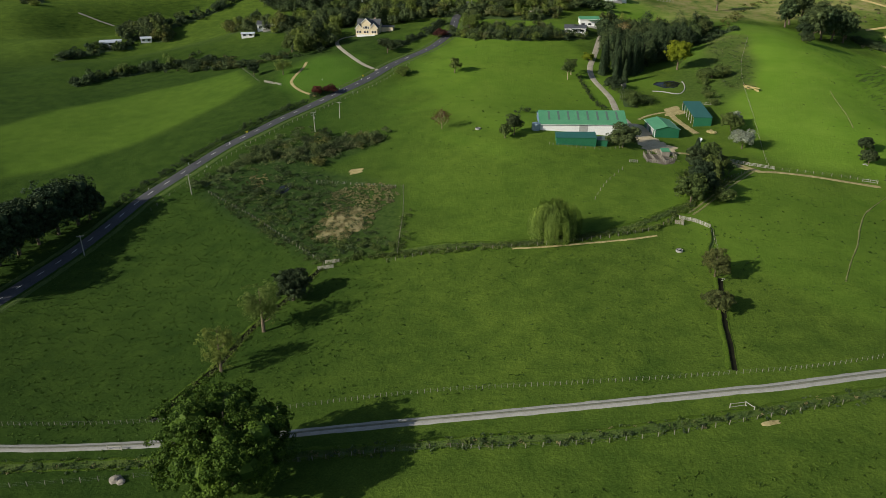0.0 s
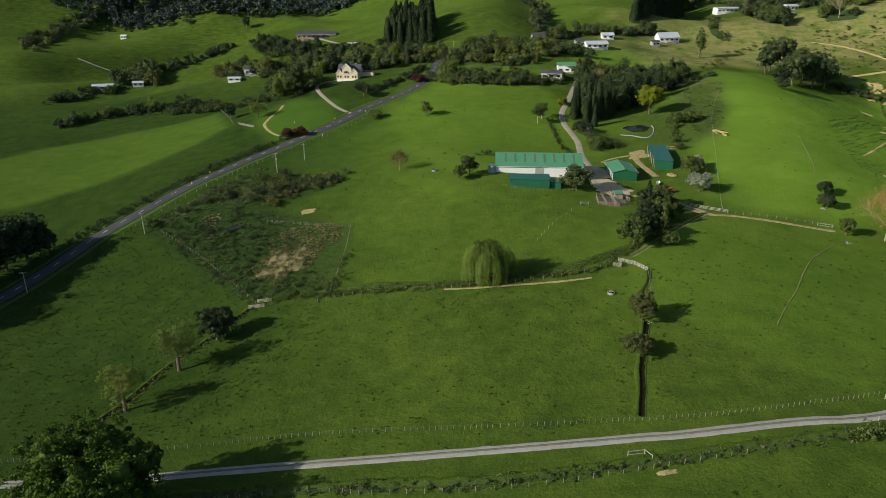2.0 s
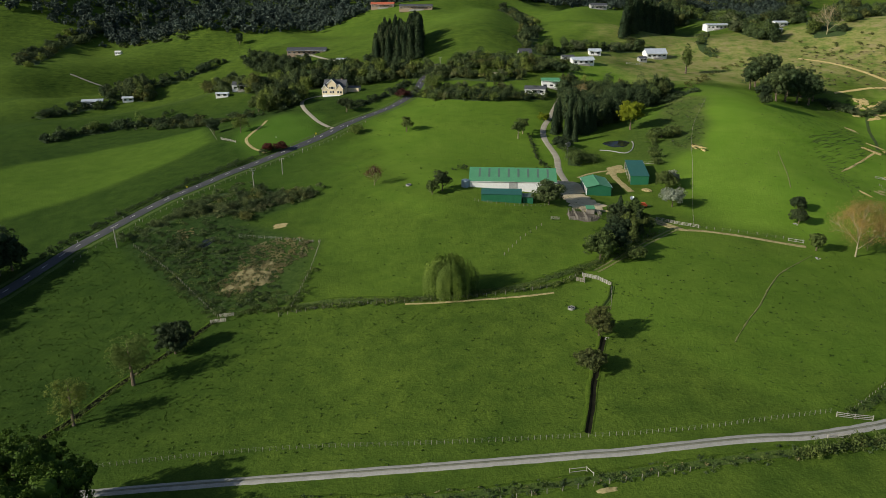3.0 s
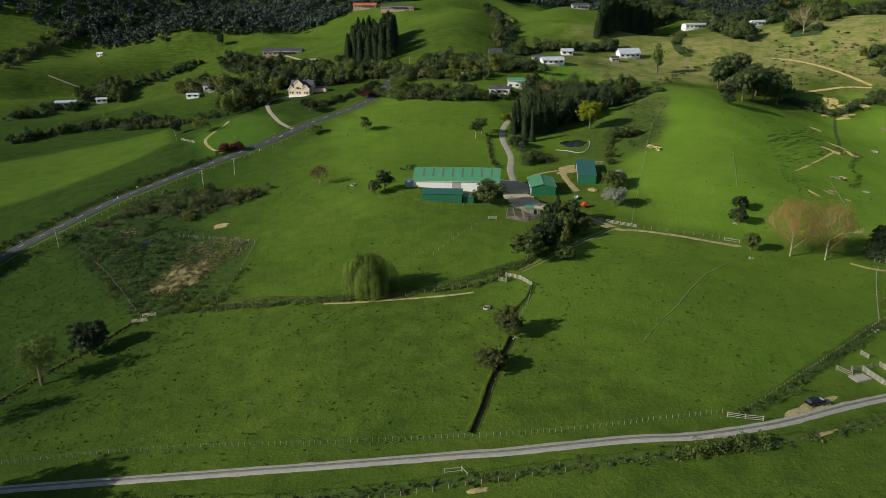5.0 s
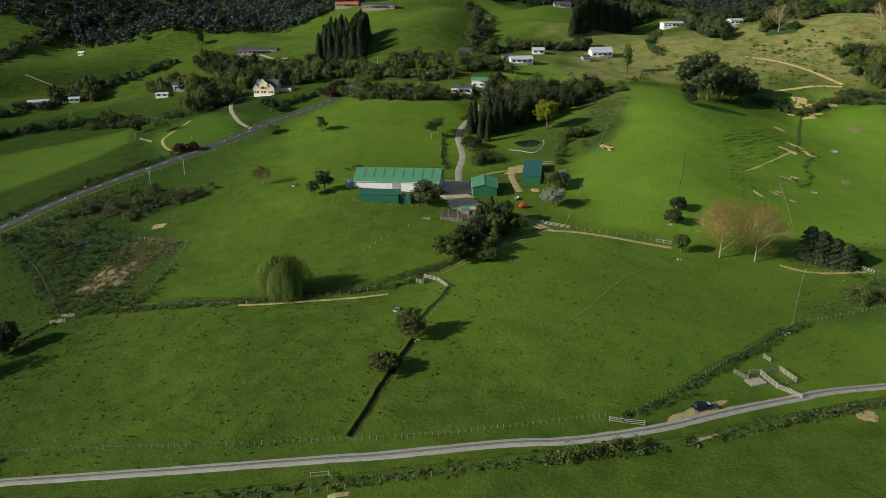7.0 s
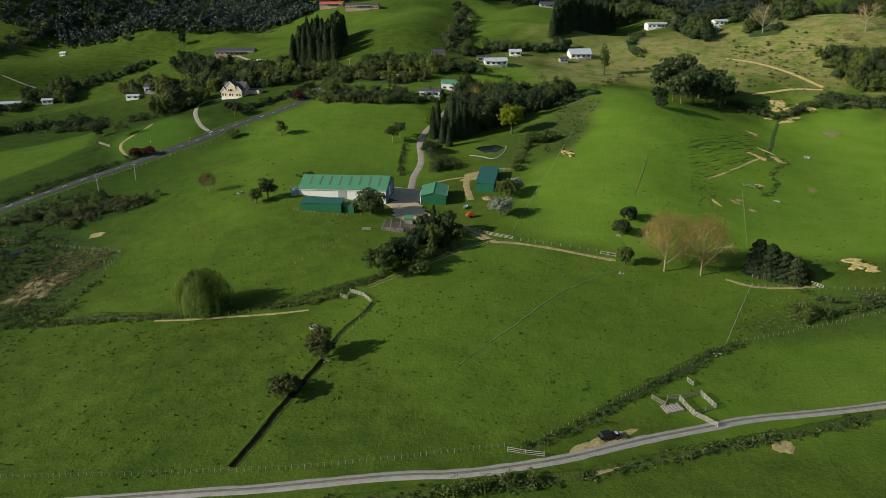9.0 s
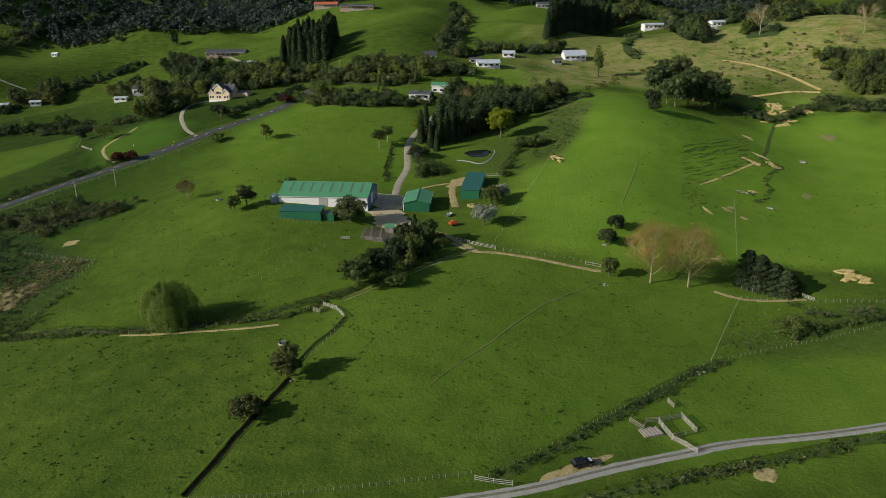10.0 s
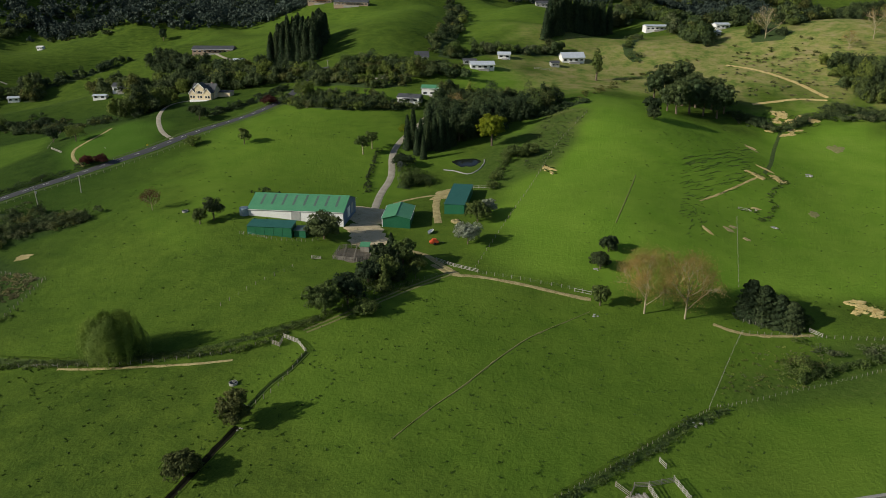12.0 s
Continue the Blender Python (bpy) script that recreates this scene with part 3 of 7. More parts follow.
def build_ground():
    gx = steps(-2600, 2600, -340, 440, 3.0, 1.08)
    gy = steps(-1500, 4200, 70, 640, 3.0, 1.03)
    X, Y = np.meshgrid(gx, gy)
    Zg = land(X, Y)
    n, m = len(gx), len(gy)
    me = bpy.data.meshes.new("ground")
    verts = np.stack([X, Y, Zg], -1).reshape(-1, 3)
    i = np.arange(m - 1)[:, None] * n + np.arange(n - 1)[None]
    faces = np.stack([i, i + 1, i + n + 1, i + n], -1).reshape(-1, 4)
    me.from_pydata(verts.tolist(), [], faces.tolist())
    me.polygons.foreach_set("use_smooth", [True] * len(me.polygons))
    xs, ys = verts[:, 0], verts[:, 1]
    f = np.sin(xs / 9 + 2 * np.sin(ys / 23)) * np.sin(ys / 11 + 1.5 * np.sin(xs / 17))

    def blob(cx, cy, rx, ry, turn=0.0, soft=0.35):
        c, s = math.cos(radians(turn)), math.sin(radians(turn))
        dx, dy = xs - cx, ys - cy
        d = np.sqrt(((c * dx + s * dy) / rx) ** 2 + ((-s * dx + c * dy) / ry) ** 2)
        return smooth((1 + soft + 0.25 * f - d) / (2 * soft))

    def field(corners, soft=2.5):
        """A paddock with straight edges."""
        inside = np.full_like(xs, 1e9)
        for (ax, ay), (bx, by) in zip(corners, corners[1:] + corners[:1]):
            n = math.hypot(bx - ax, by - ay)
            inside = np.minimum(inside, ((bx - ax) * (ys - ay) - (by - ay) * (xs - ax)) / n)
        return smooth(0.5 + inside / (2 * soft))

    hay = field([(-193, 297), (-173.5, 308), (-146, 338), (-117.5, 386), (-107, 410), (-130, 461.5), (-181, 432), (-217, 399), (-232, 361)], 4.0)
    dry = np.maximum.reduce([0.95 * blob(343.9, 618.6, 140, 60, 28), 0.75 * blob(203.1, 553.7, 75, 28, 25), 0.5 * blob(228.8, 662.1, 80, 40), 0.7 * blob(433.1, 628.6, 90, 150), 0.5 * blob(334.8, 466.9, 14, 20)])
    bank = field([(145, 377), (150, 369), (160, 366), (187, 455), (169, 478), (153, 429)], 4.0)
    dry = np.maximum.reduce([dry, 0.55 * bank, 0.9 * blob(295.3, 612.8, 150, 70, 20), 0.7 * blob(329.6, 456.9, 6, 14, -20), 0.6 * blob(390.7, 594.1, 120, 70)])
    hollow = np.maximum(field([(-101, 276), (-42, 211), (-15, 210), (-15, 259), (-53, 286), (-82, 298)]), field([(-101, 276), (-53, 286), (-24, 305), (-29, 318), (-59, 324), (-82, 299)]))
    rank = np.maximum.reduce([hollow, 0.9 * blob(149.6, 399.3, 20, 60, -20), 0.8 * blob(233.1, 223.9, 42, 12, 20), 0.6 * blob(139.2, 463.9, 60, 40), 0.5 * blob(-171.4, 555.1, 60, 16, 28), 0.6 * blob(-91.1, 472.8, 20, 25)])
    # Greener grass, and eastern ground lifted by colour to look sunlit.
    lush_lit = np.maximum.reduce([0.3 * hay, 0.16 * blob(50, 268, 78, 62), 0.2 * blob(-12, 350, 55, 60), 0.5 * blob(39.8, 396.0, 62, 105), 0.9 * blob(209.6, 380.1, 70, 115, -15), 0.9 * blob(334.6, 409.0, 75, 100), 0.8 * blob(-68.5, 408.8, 22, 36), 0.35 * blob(170.4, 215.9, 70, 45), 0.38 * blob(140, 212, 72, 52), 0.5 * blob(252.1, 192.8, 90, 30, 20), 0.2 * blob(56.4, 807.3, 200, 160), 0.7 * blob(129.1, 530.1, 30, 25)])
    east = smooth((xs - 125) / 25) * smooth((ys - 258) / 14) * smooth((490 - ys) / 25)
    lush_lit = np.maximum(lush_lit, 0.78 * east) * (1 - 0.9 * bank) * (1 - 0.8 * rank)
    # Mask for the shade painted over the western ground.
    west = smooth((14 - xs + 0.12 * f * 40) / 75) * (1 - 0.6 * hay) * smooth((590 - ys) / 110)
    cov = np.stack([dry, rank, lush_lit, west], -1)
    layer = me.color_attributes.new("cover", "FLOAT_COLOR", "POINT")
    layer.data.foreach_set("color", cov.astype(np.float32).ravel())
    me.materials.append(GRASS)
    return tagged(put("ground", me), "rolling green pasture with worn and dry patches", "ground", kind="structure")


build_ground()

# ---- roads and tracks ----
TRACK = [(-260, 134), (-150, 124), (-95, 122), (-70, 122.3), (-45, 123), (-22, 124.5), (-8, 125.2), (16, 126.4), (39, 128), (64, 130.5), (75, 131.7), (100, 136), (112, 137.2), (124, 140.1), (136, 144), (152, 151.2), (168, 157.6), (180, 162.4), (214, 171.5), (300, 198), (400, 228)]
ROAD = [(-150, 100), (-147, 150), (-141.4, 207.3), (-133.5, 243), (-126.1, 269.1), (-122, 279.7), (-115.5, 291), (-108.5, 303.5), (-99.5, 320), (-89.5, 335), (-79, 352.3), (-64.8, 371.8), (-55, 385.3), (-42, 403), (-28.5, 425.5), (-12, 446.5), (-3, 462), (5.5, 486), (10.1, 523.3), (17, 556)]
FARM_DRIVE = [(85.4, 324.0), (84.8, 344.8), (86.2, 368.6), (83.2, 397.0), (84.5, 417.3), (89.4, 434.6), (97.3, 460.1), (103.2, 478.3)]


def strip(name, label, pts, width, mat, kind="structure", category="track", **more):
    return tagged(ribbon(name, pts, width, mat, **more), label, category, kind=kind)


road = strip("road", "two-lane grey asphalt country road with a dashed centre line", ROAD, 7.0, ASPHALT, category="road", lift=0.12, across=6, crown=0.08)
strip("road_verge", "dry grass verge along the road", ROAD, 2.6, SHADE_GRASS, category="verge", lift=0.1, ragged=1.0, shift=4.9)
strip("road_verge", "dry grass verge along the road", ROAD, 3.0, SHADE_GRASS, category="verge", lift=0.1, ragged=1.2, shift=-5.3)
DASH = raw("dash", [(-0.09, -1.5, 0), (0.09, -1.5, 0), (0.09, 1.5, 0), (-0.09, 1.5, 0), (-0.09, -1.5, -0.03), (0.09, -1.5, -0.03), (0.09, 1.5, -0.03), (-0.09, 1.5, -0.03)], [(0, 1, 2, 3), (4, 5, 1, 0), (6, 7, 3, 2), (5, 6, 2, 1), (7, 4, 0, 3)], PAINT)
mid_line = curve_points(ROAD, 1.0)
for i in range(20, len(mid_line) - 6, 9):
    q, way = mid_line[i], (mid_line[i + 2] - mid_line[i - 2]).normalized()
    tilt = math.degrees(math.atan2(height(*(q + way)) - height(*(q - way)), 2))
    put("dash", DASH, road, pose(q.x, q.y, height(q.x, q.y) + 0.235, 0, 0, math.degrees(math.atan2(-way.x, way.y))) @ pose(0, 0, 0, tilt))
farm_track = strip("track", "pale gravel farm track with a grey middle", TRACK, 3.2, WHEELINGS, lift=0.16, ragged=0.4, across=6, crown=0.05)
middle = ribbon("track_middle", TRACK, 1.2, TRACK_MIDDLE, 0.25, 2.5, 0.25, 4)
middle.parent = farm_track
strip("track", "grey gravel farm drive past the sheds", FARM_DRIVE, 4.0, GRAVEL, lift=0.08, ragged=0.3, across=6, crown=0.05)
strip("track", "worn pale dirt farm track", [(112.8, 270.3), (120.1, 263.5), (128.3, 263.0), (140.0, 260.3), (157.1, 255.1), (163.7, 253.6)], 2.8, DIRT, lift=0.08, step=2.0, ragged=0.8)
for side in (-0.85, 0.85):
    strip("track", "faint wheel track worn in the grass", [(119.2, 264), (108.5, 252.6), (97.6, 239.6), (87.5, 227.4), (81.6, 221)], 1.0, WORN_GRASS, lift=0.12, step=2.0, ragged=0.5, shift=side)
strip("track", "thin worn stock track along a fence", [(21.2, 203.2), (30.7, 202.6), (46.8, 203.2), (57.9, 204.2), (66.6, 205.8)], 1.4, DIRT, lift=0.1, step=2.0, ragged=0.8)
strip("track", "worn dirt track beside the shelter trees", [(199.4, 246.1), (206.1, 242.0), (214.0, 241.3), (227.5, 242.6)], 2.2, DIRT, lift=0.07, step=2.0, ragged=1.0)
strip("track", "curving gravel house drive", [(-36.6, 415.5), (-46.8, 426), (-57, 445), (-64.5, 464.5), (-69, 483), (-66.5, 493), (-54, 495.5)], 3.6, GRAVEL, lift=0.08, ragged=0.3)
strip("track", "narrow brown wheel track to a gate", [(-67.4, 380.5), (-76.9, 389.1), (-83.7, 400.7), (-84.5, 410), (-81.5, 427), (-81.7, 438.2)], 2.4, DIRT, lift=0.07, ragged=0.6)
strip("track", "faint stock track across the paddock", [(162.5, 246.2), (150.3, 234.2), (142.4, 225.4), (134, 212.5), (126.1, 199.3), (118.3, 188), (111.1, 176.6)], 0.55, WORN_GRASS, lift=0.12, step=2.0, ragged=0.6, taper=True)
strip("track", "pale clay hill track", [(303.8, 598.7), (324.0, 578.6), (340.8, 562.5), (346.3, 555.6), (354.3, 541.7)], 4.5, CLAY, lift=0.12, ragged=1.5)
strip("track", "pale clay hill track", [(301.5, 528.5), (317.7, 534.0), (335.5, 539.2), (352.7, 538.3)], 3.0, CLAY, lift=0.12, ragged=1.2)
strip("track", "thin pale track up the valley", [(221.9, 349.0), (235.4, 363.8), (250.1, 380.2), (261.7, 393.9)], 1.6, CLAY, lift=0.08, ragged=0.8)
strip("track", "two pale wheel tracks over a crossing", [(308.0, 492.8), (294.2, 462.6), (278.7, 424.9), (267.4, 401.8)], 3.0, SHADE_GRASS, lift=0.07, ragged=0.8)
strip("track", "thin pale sheep track on a far hill", [(-320.7, 663.1), (-307.8, 662.0), (-290.7, 662.1)], 2.2, GRAVEL, lift=0.15, ragged=0.8)
strip("track", "pale gravel drive to a house on the hill", [(-100.1, 656.2), (-77.5, 623.8), (-53.0, 597.0), (-31.7, 578.9), (-16.5, 582.0)], 3.0, GRAVEL, lift=0.15, ragged=0.8)
strip("track", "pale gravel drive through the far gardens", [(46.6, 516.3), (66.2, 519.5), (86.2, 522.6)], 4.0, GRAVEL, lift=0.15, ragged=0.8)


def spot(name, label, at, rx, ry, mat, turn=0.0, seed=1.0, category="bare ground", **more):
    return tagged(patch(name, at[0], at[1], rx, ry, mat, turn=turn, seed=seed, **more), label, category, kind="structure")


spot("yard_gravel", "pale gravel yard between the sheds", (84.8, 313.4), 12.5, 13, YARD_MIX, 20, 2.0, lift=0.1)
spot("yard_gravel", "pale gravel yard between the sheds", (87.5, 288.7), 8, 8, YARD_MIX, 0, 31.0, lift=0.13, ragged=0.8)
strip("track", "pale gravel track from the yard to the fence corner", [(88.3, 289.1), (93.6, 282.4), (100.9, 281.4), (109.7, 277.9), (116.0, 270.1), (121.7, 263.7)], 3.2, DIRT, lift=0.09, step=2.0, ragged=0.8)
spot("yard_gravel", "pale gravel yard between the sheds", (85.3, 299.0), 7.5, 6.5, YARD_MIX, 0, 33.0, lift=0.15)
spot("yard_gravel", "pale dirt apron before the hay shed", (112.1, 345.2), 8, 5.5, DIRT, 70, 3.0, ragged=0.5)
strip("track", "pale dirt spur to the hay shed", [(92.0, 332.6), (97.2, 338.6), (104.0, 343.2), (110.8, 345.4)], 2.2, DIRT, lift=0.09, ragged=0.8)
strip("track", "pale dirt spur past the hay shed", [(109.6, 345.4), (110.1, 327.1), (112.2, 309.7)], 4.2, DIRT, lift=0.09, ragged=1.0)
spot("bare_patch", "worn tan dirt beside the track and parked car", (142.7, 149.3), 9.5, 2.2, DIRT, 33, 4.0, ragged=0.6)
spot("bare_patch", "small tan bare patch on a knoll", (-35.9, 278.9), 3.2, 2.6, DIRT, 0, 5.0, ragged=0.5)
spot("bare_patch", "pale slip face in the valley", (276.5, 450.7), 1.5, 6, DIRT, 20, 9.0, ragged=0.6)
spot("bare_patch", "pale slip face in the valley", (225.6, 320.5), 1.5, 3, DIRT, 20, 10.0, ragged=0.6)
spot("bare_patch", "bare ground behind the track bank", (182.5, 151.8), 3, 2.2, DIRT, 30, 15.0, ragged=0.5)
spot("bare_patch", "tan bank beside the track", (142.8, 140.7), 6, 1.2, DIRT, 30, 16.0, ragged=0.5)
spot("bare_patch", "tan bank beside the drain", (67.2, 119.6), 2.3, 0.8, DIRT, 15, 17.0, ragged=0.5)
spot("bare_patch", "small pale slip in the valley", (277.6, 452.3), 3.2, 1.2, CLAY, -50, 40.0, ragged=0.6, lift=0.14)
spot("bare_patch", "small pale slip in the valley", (215.6, 313.9), 1, 4.2, CLAY, 15, 41.0, ragged=0.6, lift=0.14)
spot("bare_patch", "small pale slip in the valley", (228.7, 324.7), 2, 1.6, DIRT, 20, 42.0, ragged=0.6, lift=0.14)
spot("bare_patch", "small pale slip in the valley", (247.3, 352.6), 2.4, 1.2, CLAY, 0, 43.0, ragged=0.6, lift=0.14)
spot("bare_patch", "pale stony patch in the valley", (248.0, 332.7), 1.4, 1.1, CONCRETE, 0, 44.0, ragged=0.6, lift=0.14)
spot("bare_patch", "pale stony patch in the valley", (295.5, 417.1), 1.6, 1.4, CONCRETE, 0, 45.0, ragged=0.6, lift=0.14)
spot("bare_patch", "dry worn grass on the valley side", (329.9, 465.5), 4, 7.5, WORN_GRASS, -10, 46.0, ragged=0.6, lift=0.14)
spot("bare_patch", "dry worn grass on the valley side", (272.5, 353.9), 2.2, 4.5, WORN_GRASS, -20, 47.0, ragged=0.6, lift=0.14)
spot("bare_patch", "small pale slip in the valley", (230.4, 312.6), 1.3, 1.8, DIRT, 10, 48.0, ragged=0.6, lift=0.14)
spot("bare_patch", "small pale slip in the valley", (271.1, 410.8), 1.6, 5, CLAY, 35, 49.0, ragged=0.6, lift=0.14)
spot("reed_bed", "flattened brown reed litter in the wet hollow", (-35.7, 236.0), 7, 10, REED, -30, 18.0, "reeds", ragged=0.9, rough=0.5, rings=10, spokes=60)
spot("puddle", "small pale puddle in the wet hollow", (-64.0, 272.0), 3.0, 4.5, POND, -30, 21.0, "water", ragged=0.4, lift=0.12)
spot("pond", "dark still farm pond with a pale concrete rim", (120.4, 387.1), 7, 6.5, POND, 0, 22.0, "water", ragged=0.3, lift=0.12)
strip("pond_rim", "pale concrete rim round the pond", [(110.1, 377.8), (115.4, 375.9), (121.7, 371.3), (126.0, 375.3), (128.9, 384.2), (129.1, 389.6)], 0.7, CONCRETE, lift=0.3, step=1.5, category="edge")


RANK_DARK = surface("dark_gap_grass", (0.028, 0.060, 0.012), (0.060, 0.095, 0.024), 0.5, 0.95, fine=3.0, bump=0.8, depth=0.4)

# ---- ditches ----
def ditch(label, pts, width, bed=None):
    """An open drain: a bed, by default mud darkened as shade, between two rank grass banks."""
    line = curve_points(pts, 1.5)
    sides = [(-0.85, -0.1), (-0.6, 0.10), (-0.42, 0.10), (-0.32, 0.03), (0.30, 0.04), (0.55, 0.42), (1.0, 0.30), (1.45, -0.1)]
    verts, faces, mats = [], [], []
    for i, q in enumerate(line):
        way = (line[min(i + 1, len(line) - 1)] - line[max(i - 1, 0)]).normalized()
        side = Vector((-way.y, way.x))
        for k, (f, up) in enumerate(sides):
            g = 1 + 0.35 * wobble(q.x, q.y, 2.2, k)
            p = q + side * f * width * g
            verts.append((p.x, p.y, height(p.x, p.y) + up * (g if up > 0.1 else 1)))
    for i in range(len(line) - 1):
        for k in range(7):
            a = i * 8 + k
            faces.append((a + 1, a, a + 8, a + 9))
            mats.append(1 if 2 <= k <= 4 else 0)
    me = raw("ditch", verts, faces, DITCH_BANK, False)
    me.materials.append(bed or SHADED_BED)
    me.polygons.foreach_set("material_index", mats)
    return tagged(put("ditch", me), label, "ditch", kind="structure")


DITCH_MID = [(66.3, 137.7), (68.7, 147.0), (70.5, 155.6), (72.7, 163.5), (74.8, 171.0), (77.0, 178.7)]
DITCH_WEST = [(-66.3, 131.3), (-62.4, 143.0), (-58.4, 153.7), (-55.0, 169.5), (-51.3, 179.7), (-45.6, 191.5), (-39.4, 205.7)]
DITCH_EAST = [(127.2, 145.3), (134.0, 150.8), (141.9, 157.2), (150.6, 165.8), (160.1, 174.3), (170.7, 184.3), (180.6, 194.1), (190.0, 200.4)]
ditch("open drain with a muddy bed coloured as dark shade", DITCH_MID, 1.4)
ditch("open drain with rank grass banks", [(76.8, 184.1), (79.7, 195.1), (82.7, 201.3), (85.2, 210.1)], 0.9, SHADE_GRASS)
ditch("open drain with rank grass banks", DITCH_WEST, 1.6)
ditch("overgrown drain beside the paddock fence", DITCH_EAST, 2.0, SHADE_GRASS)
ditch("overgrown drain along the willow fence", [(-21.2, 208.2), (-0.9, 209.0), (19.9, 205.9), (42.3, 206.7), (56.1, 210.6), (66.7, 216.2), (75.9, 222.9), (84.1, 228.7)], 2.2, SHADE_GRASS)
SOUTH_DRAIN = [(-150.0, 108.0), (-95.3, 114.5), (-11.8, 116.4), (9.2, 117.3), (29.6, 117.0), (47.0, 119.3), (65.3, 122.6), (131.9, 136.4), (139.7, 138.9), (149.1, 142.5), (161.5, 147.3), (174.8, 152.6), (188.5, 157.5), (203.0, 162.9), (213.0, 166.6), (320.0, 192.0)]
ditch("overgrown roadside drain with rank grass", SOUTH_DRAIN, 1.9, SHADE_GRASS)


# ---- fences, gates and poles ----
def post_mesh(tall, r, mat):
    bm = bmesh.new()
    bar(bm, (0, 0, -0.35), (0, 0, tall), r * 1.05, r, 6)
    me = bpy.data.meshes.new("post")
    bm.to_mesh(me)
    bm.free()
    me.materials.append(mat)
    return me


POST = post_mesh(1.25, 0.08, TIMBER)
THIN_POST = post_mesh(1.1, 0.045, POST_GREY)
DARK_POST = post_mesh(1.2, 0.07, TIMBER)
WHITE_POST = post_mesh(1.0, 0.09, PAINT)


def fence(label, pts, gap, post=None, wires=3):
    root = tagged(new("fence"), label, "fence")
    line = curve_points(pts, gap)
    root.matrix_basis = pose(line[0].x, line[0].y, height(*line[0]))
    origin = Vector((line[0].x, line[0].y, height(*line[0])))
    tops = []
    for q in line:
        p = Vector((q.x, q.y, height(*q))) - origin
        put("post", post or DARK_POST, root, Matrix.Translation(p) @ pose(0, 0, 0, random.uniform(-4, 4), random.uniform(-4, 4), random.uniform(0, 90)))
        tops.append(p)
    for k in range(wires):
        up = Vector((0, 0, 0.35 + 0.75 * k / max(1, wires - 1)))
        verts, faces = [], []
        for p in tops:
            verts += [p + up + Vector((0, 0.0, 0.006)), p + up + Vector((0.005, 0.005, -0.004)), p + up + Vector((-0.005, -0.005, -0.004))]
        for i in range(len(tops) - 1):
            faces += [(3 * i + a, 3 * i + (a + 1) % 3, 3 * i + 3 + (a + 1) % 3, 3 * i + 3 + a) for a in range(3)]
        put("wire", raw("wire", verts, faces, WIRE), root)
    return root


def rails(name, label, pts, tall=1.2, count=4, mat=None, gap=2.6, category="fence"):
    """Post and rail fence or gate of sawn boards."""
    mat = mat or PALE_TIMBER
    root = tagged(new(name), label, category)
    z0 = height(*pts[0])
    root.matrix_basis = pose(*pts[0], z0)
    for a, b in zip(pts, pts[1:]):
        a3 = Vector((a[0] - pts[0][0], a[1] - pts[0][1], height(*a) - z0))
        b3 = Vector((b[0] - pts[0][0], b[1] - pts[0][1], height(*b) - z0))
        n = max(1, round((b3 - a3).length / gap))
        flat = (b3 - a3).to_2d()
        turn = math.degrees(math.atan2(flat.y, flat.x))
        for k in range(n + 1):
            p = a3.lerp(b3, k / n)
            part("post", box(bmesh.new(), -0.08, -0.08, -0.3, 0.08, 0.08, tall + 0.08, 0.015), mat, root).matrix_basis = Matrix.Translation(p) @ pose(0, 0, 0, 0, 0, turn)
        rise = math.degrees(math.atan2(b3.z - a3.z, flat.length))
        for k in range(count):
            up = 0.25 + (tall - 0.3) * k / max(1, count - 1)
            part("rail", box(bmesh.new(), 0, -0.12, up - 0.07, (b3 - a3).length, -0.08, up + 0.07, 0.008), mat, root).matrix_basis = Matrix.Translation(a3) @ pose(0, 0, 0, 0, 0, turn) @ pose(0, 0, 0, 0, -rise)
    return root


fence("post and batten fence along the gravel track", [(-116.3, 131.3), (-66.1, 130.8), (-11.1, 135.3), (33.4, 135.1), (64.4, 136.3), (85.4, 138.3), (106.0, 142.5), (122.3, 146.3)], 1.35, THIN_POST)
fence("post and batten fence along the paddock drain", [(124.3, 144.4), (134.1, 152.6), (147.9, 164.7), (162.1, 177.5), (185.2, 199.4), (190.6, 202.2), (209.4, 211.1), (229.1, 219.5), (243.1, 225.7)], 1.7, THIN_POST)
fence("post and wire fence along the willow drain", [(-18.1, 203.7), (1.0, 205.8), (20.9, 203.9), (43.1, 204.6), (64.8, 209.3), (74.6, 216.7)], 2.6, DARK_POST)
fence("wire fence beside the small drain", [(84.7, 210.1), (81.6, 194.5), (77.3, 185.0)], 2.6, DARK_POST)
fence("wire fence across the paddock corner", [(206.4, 241.9), (198.3, 226.4), (185.5, 200.6)], 1.6, THIN_POST)
fence("wire fence round the wet hollow", [(-15.5, 259.1), (-14.6, 238.4), (-14.9, 223.4), (-15.0, 207.7)], 2.2, POST)
fence("wire fence round the wet hollow", [(-96.0, 276.0), (-74.2, 253.9), (-59.0, 235.3), (-45.3, 217.0), (-39.1, 208.6)], 2.4, DARK_POST)
fence("wire fence above the wet hollow", [(-51.1, 273.2), (-36.6, 267.3), (-15.9, 258.2)], 2.6, DARK_POST)
fence("wire fence below the sheds", [(43.1, 283.4), (55.5, 280.3), (67.5, 280.8), (73.2, 283.2)], 1.6, THIN_POST)
fence("wire fence down the grassy slope", [(68.1, 261.0), (59.5, 248.6), (52.9, 235.4)], 3.2, DARK_POST)
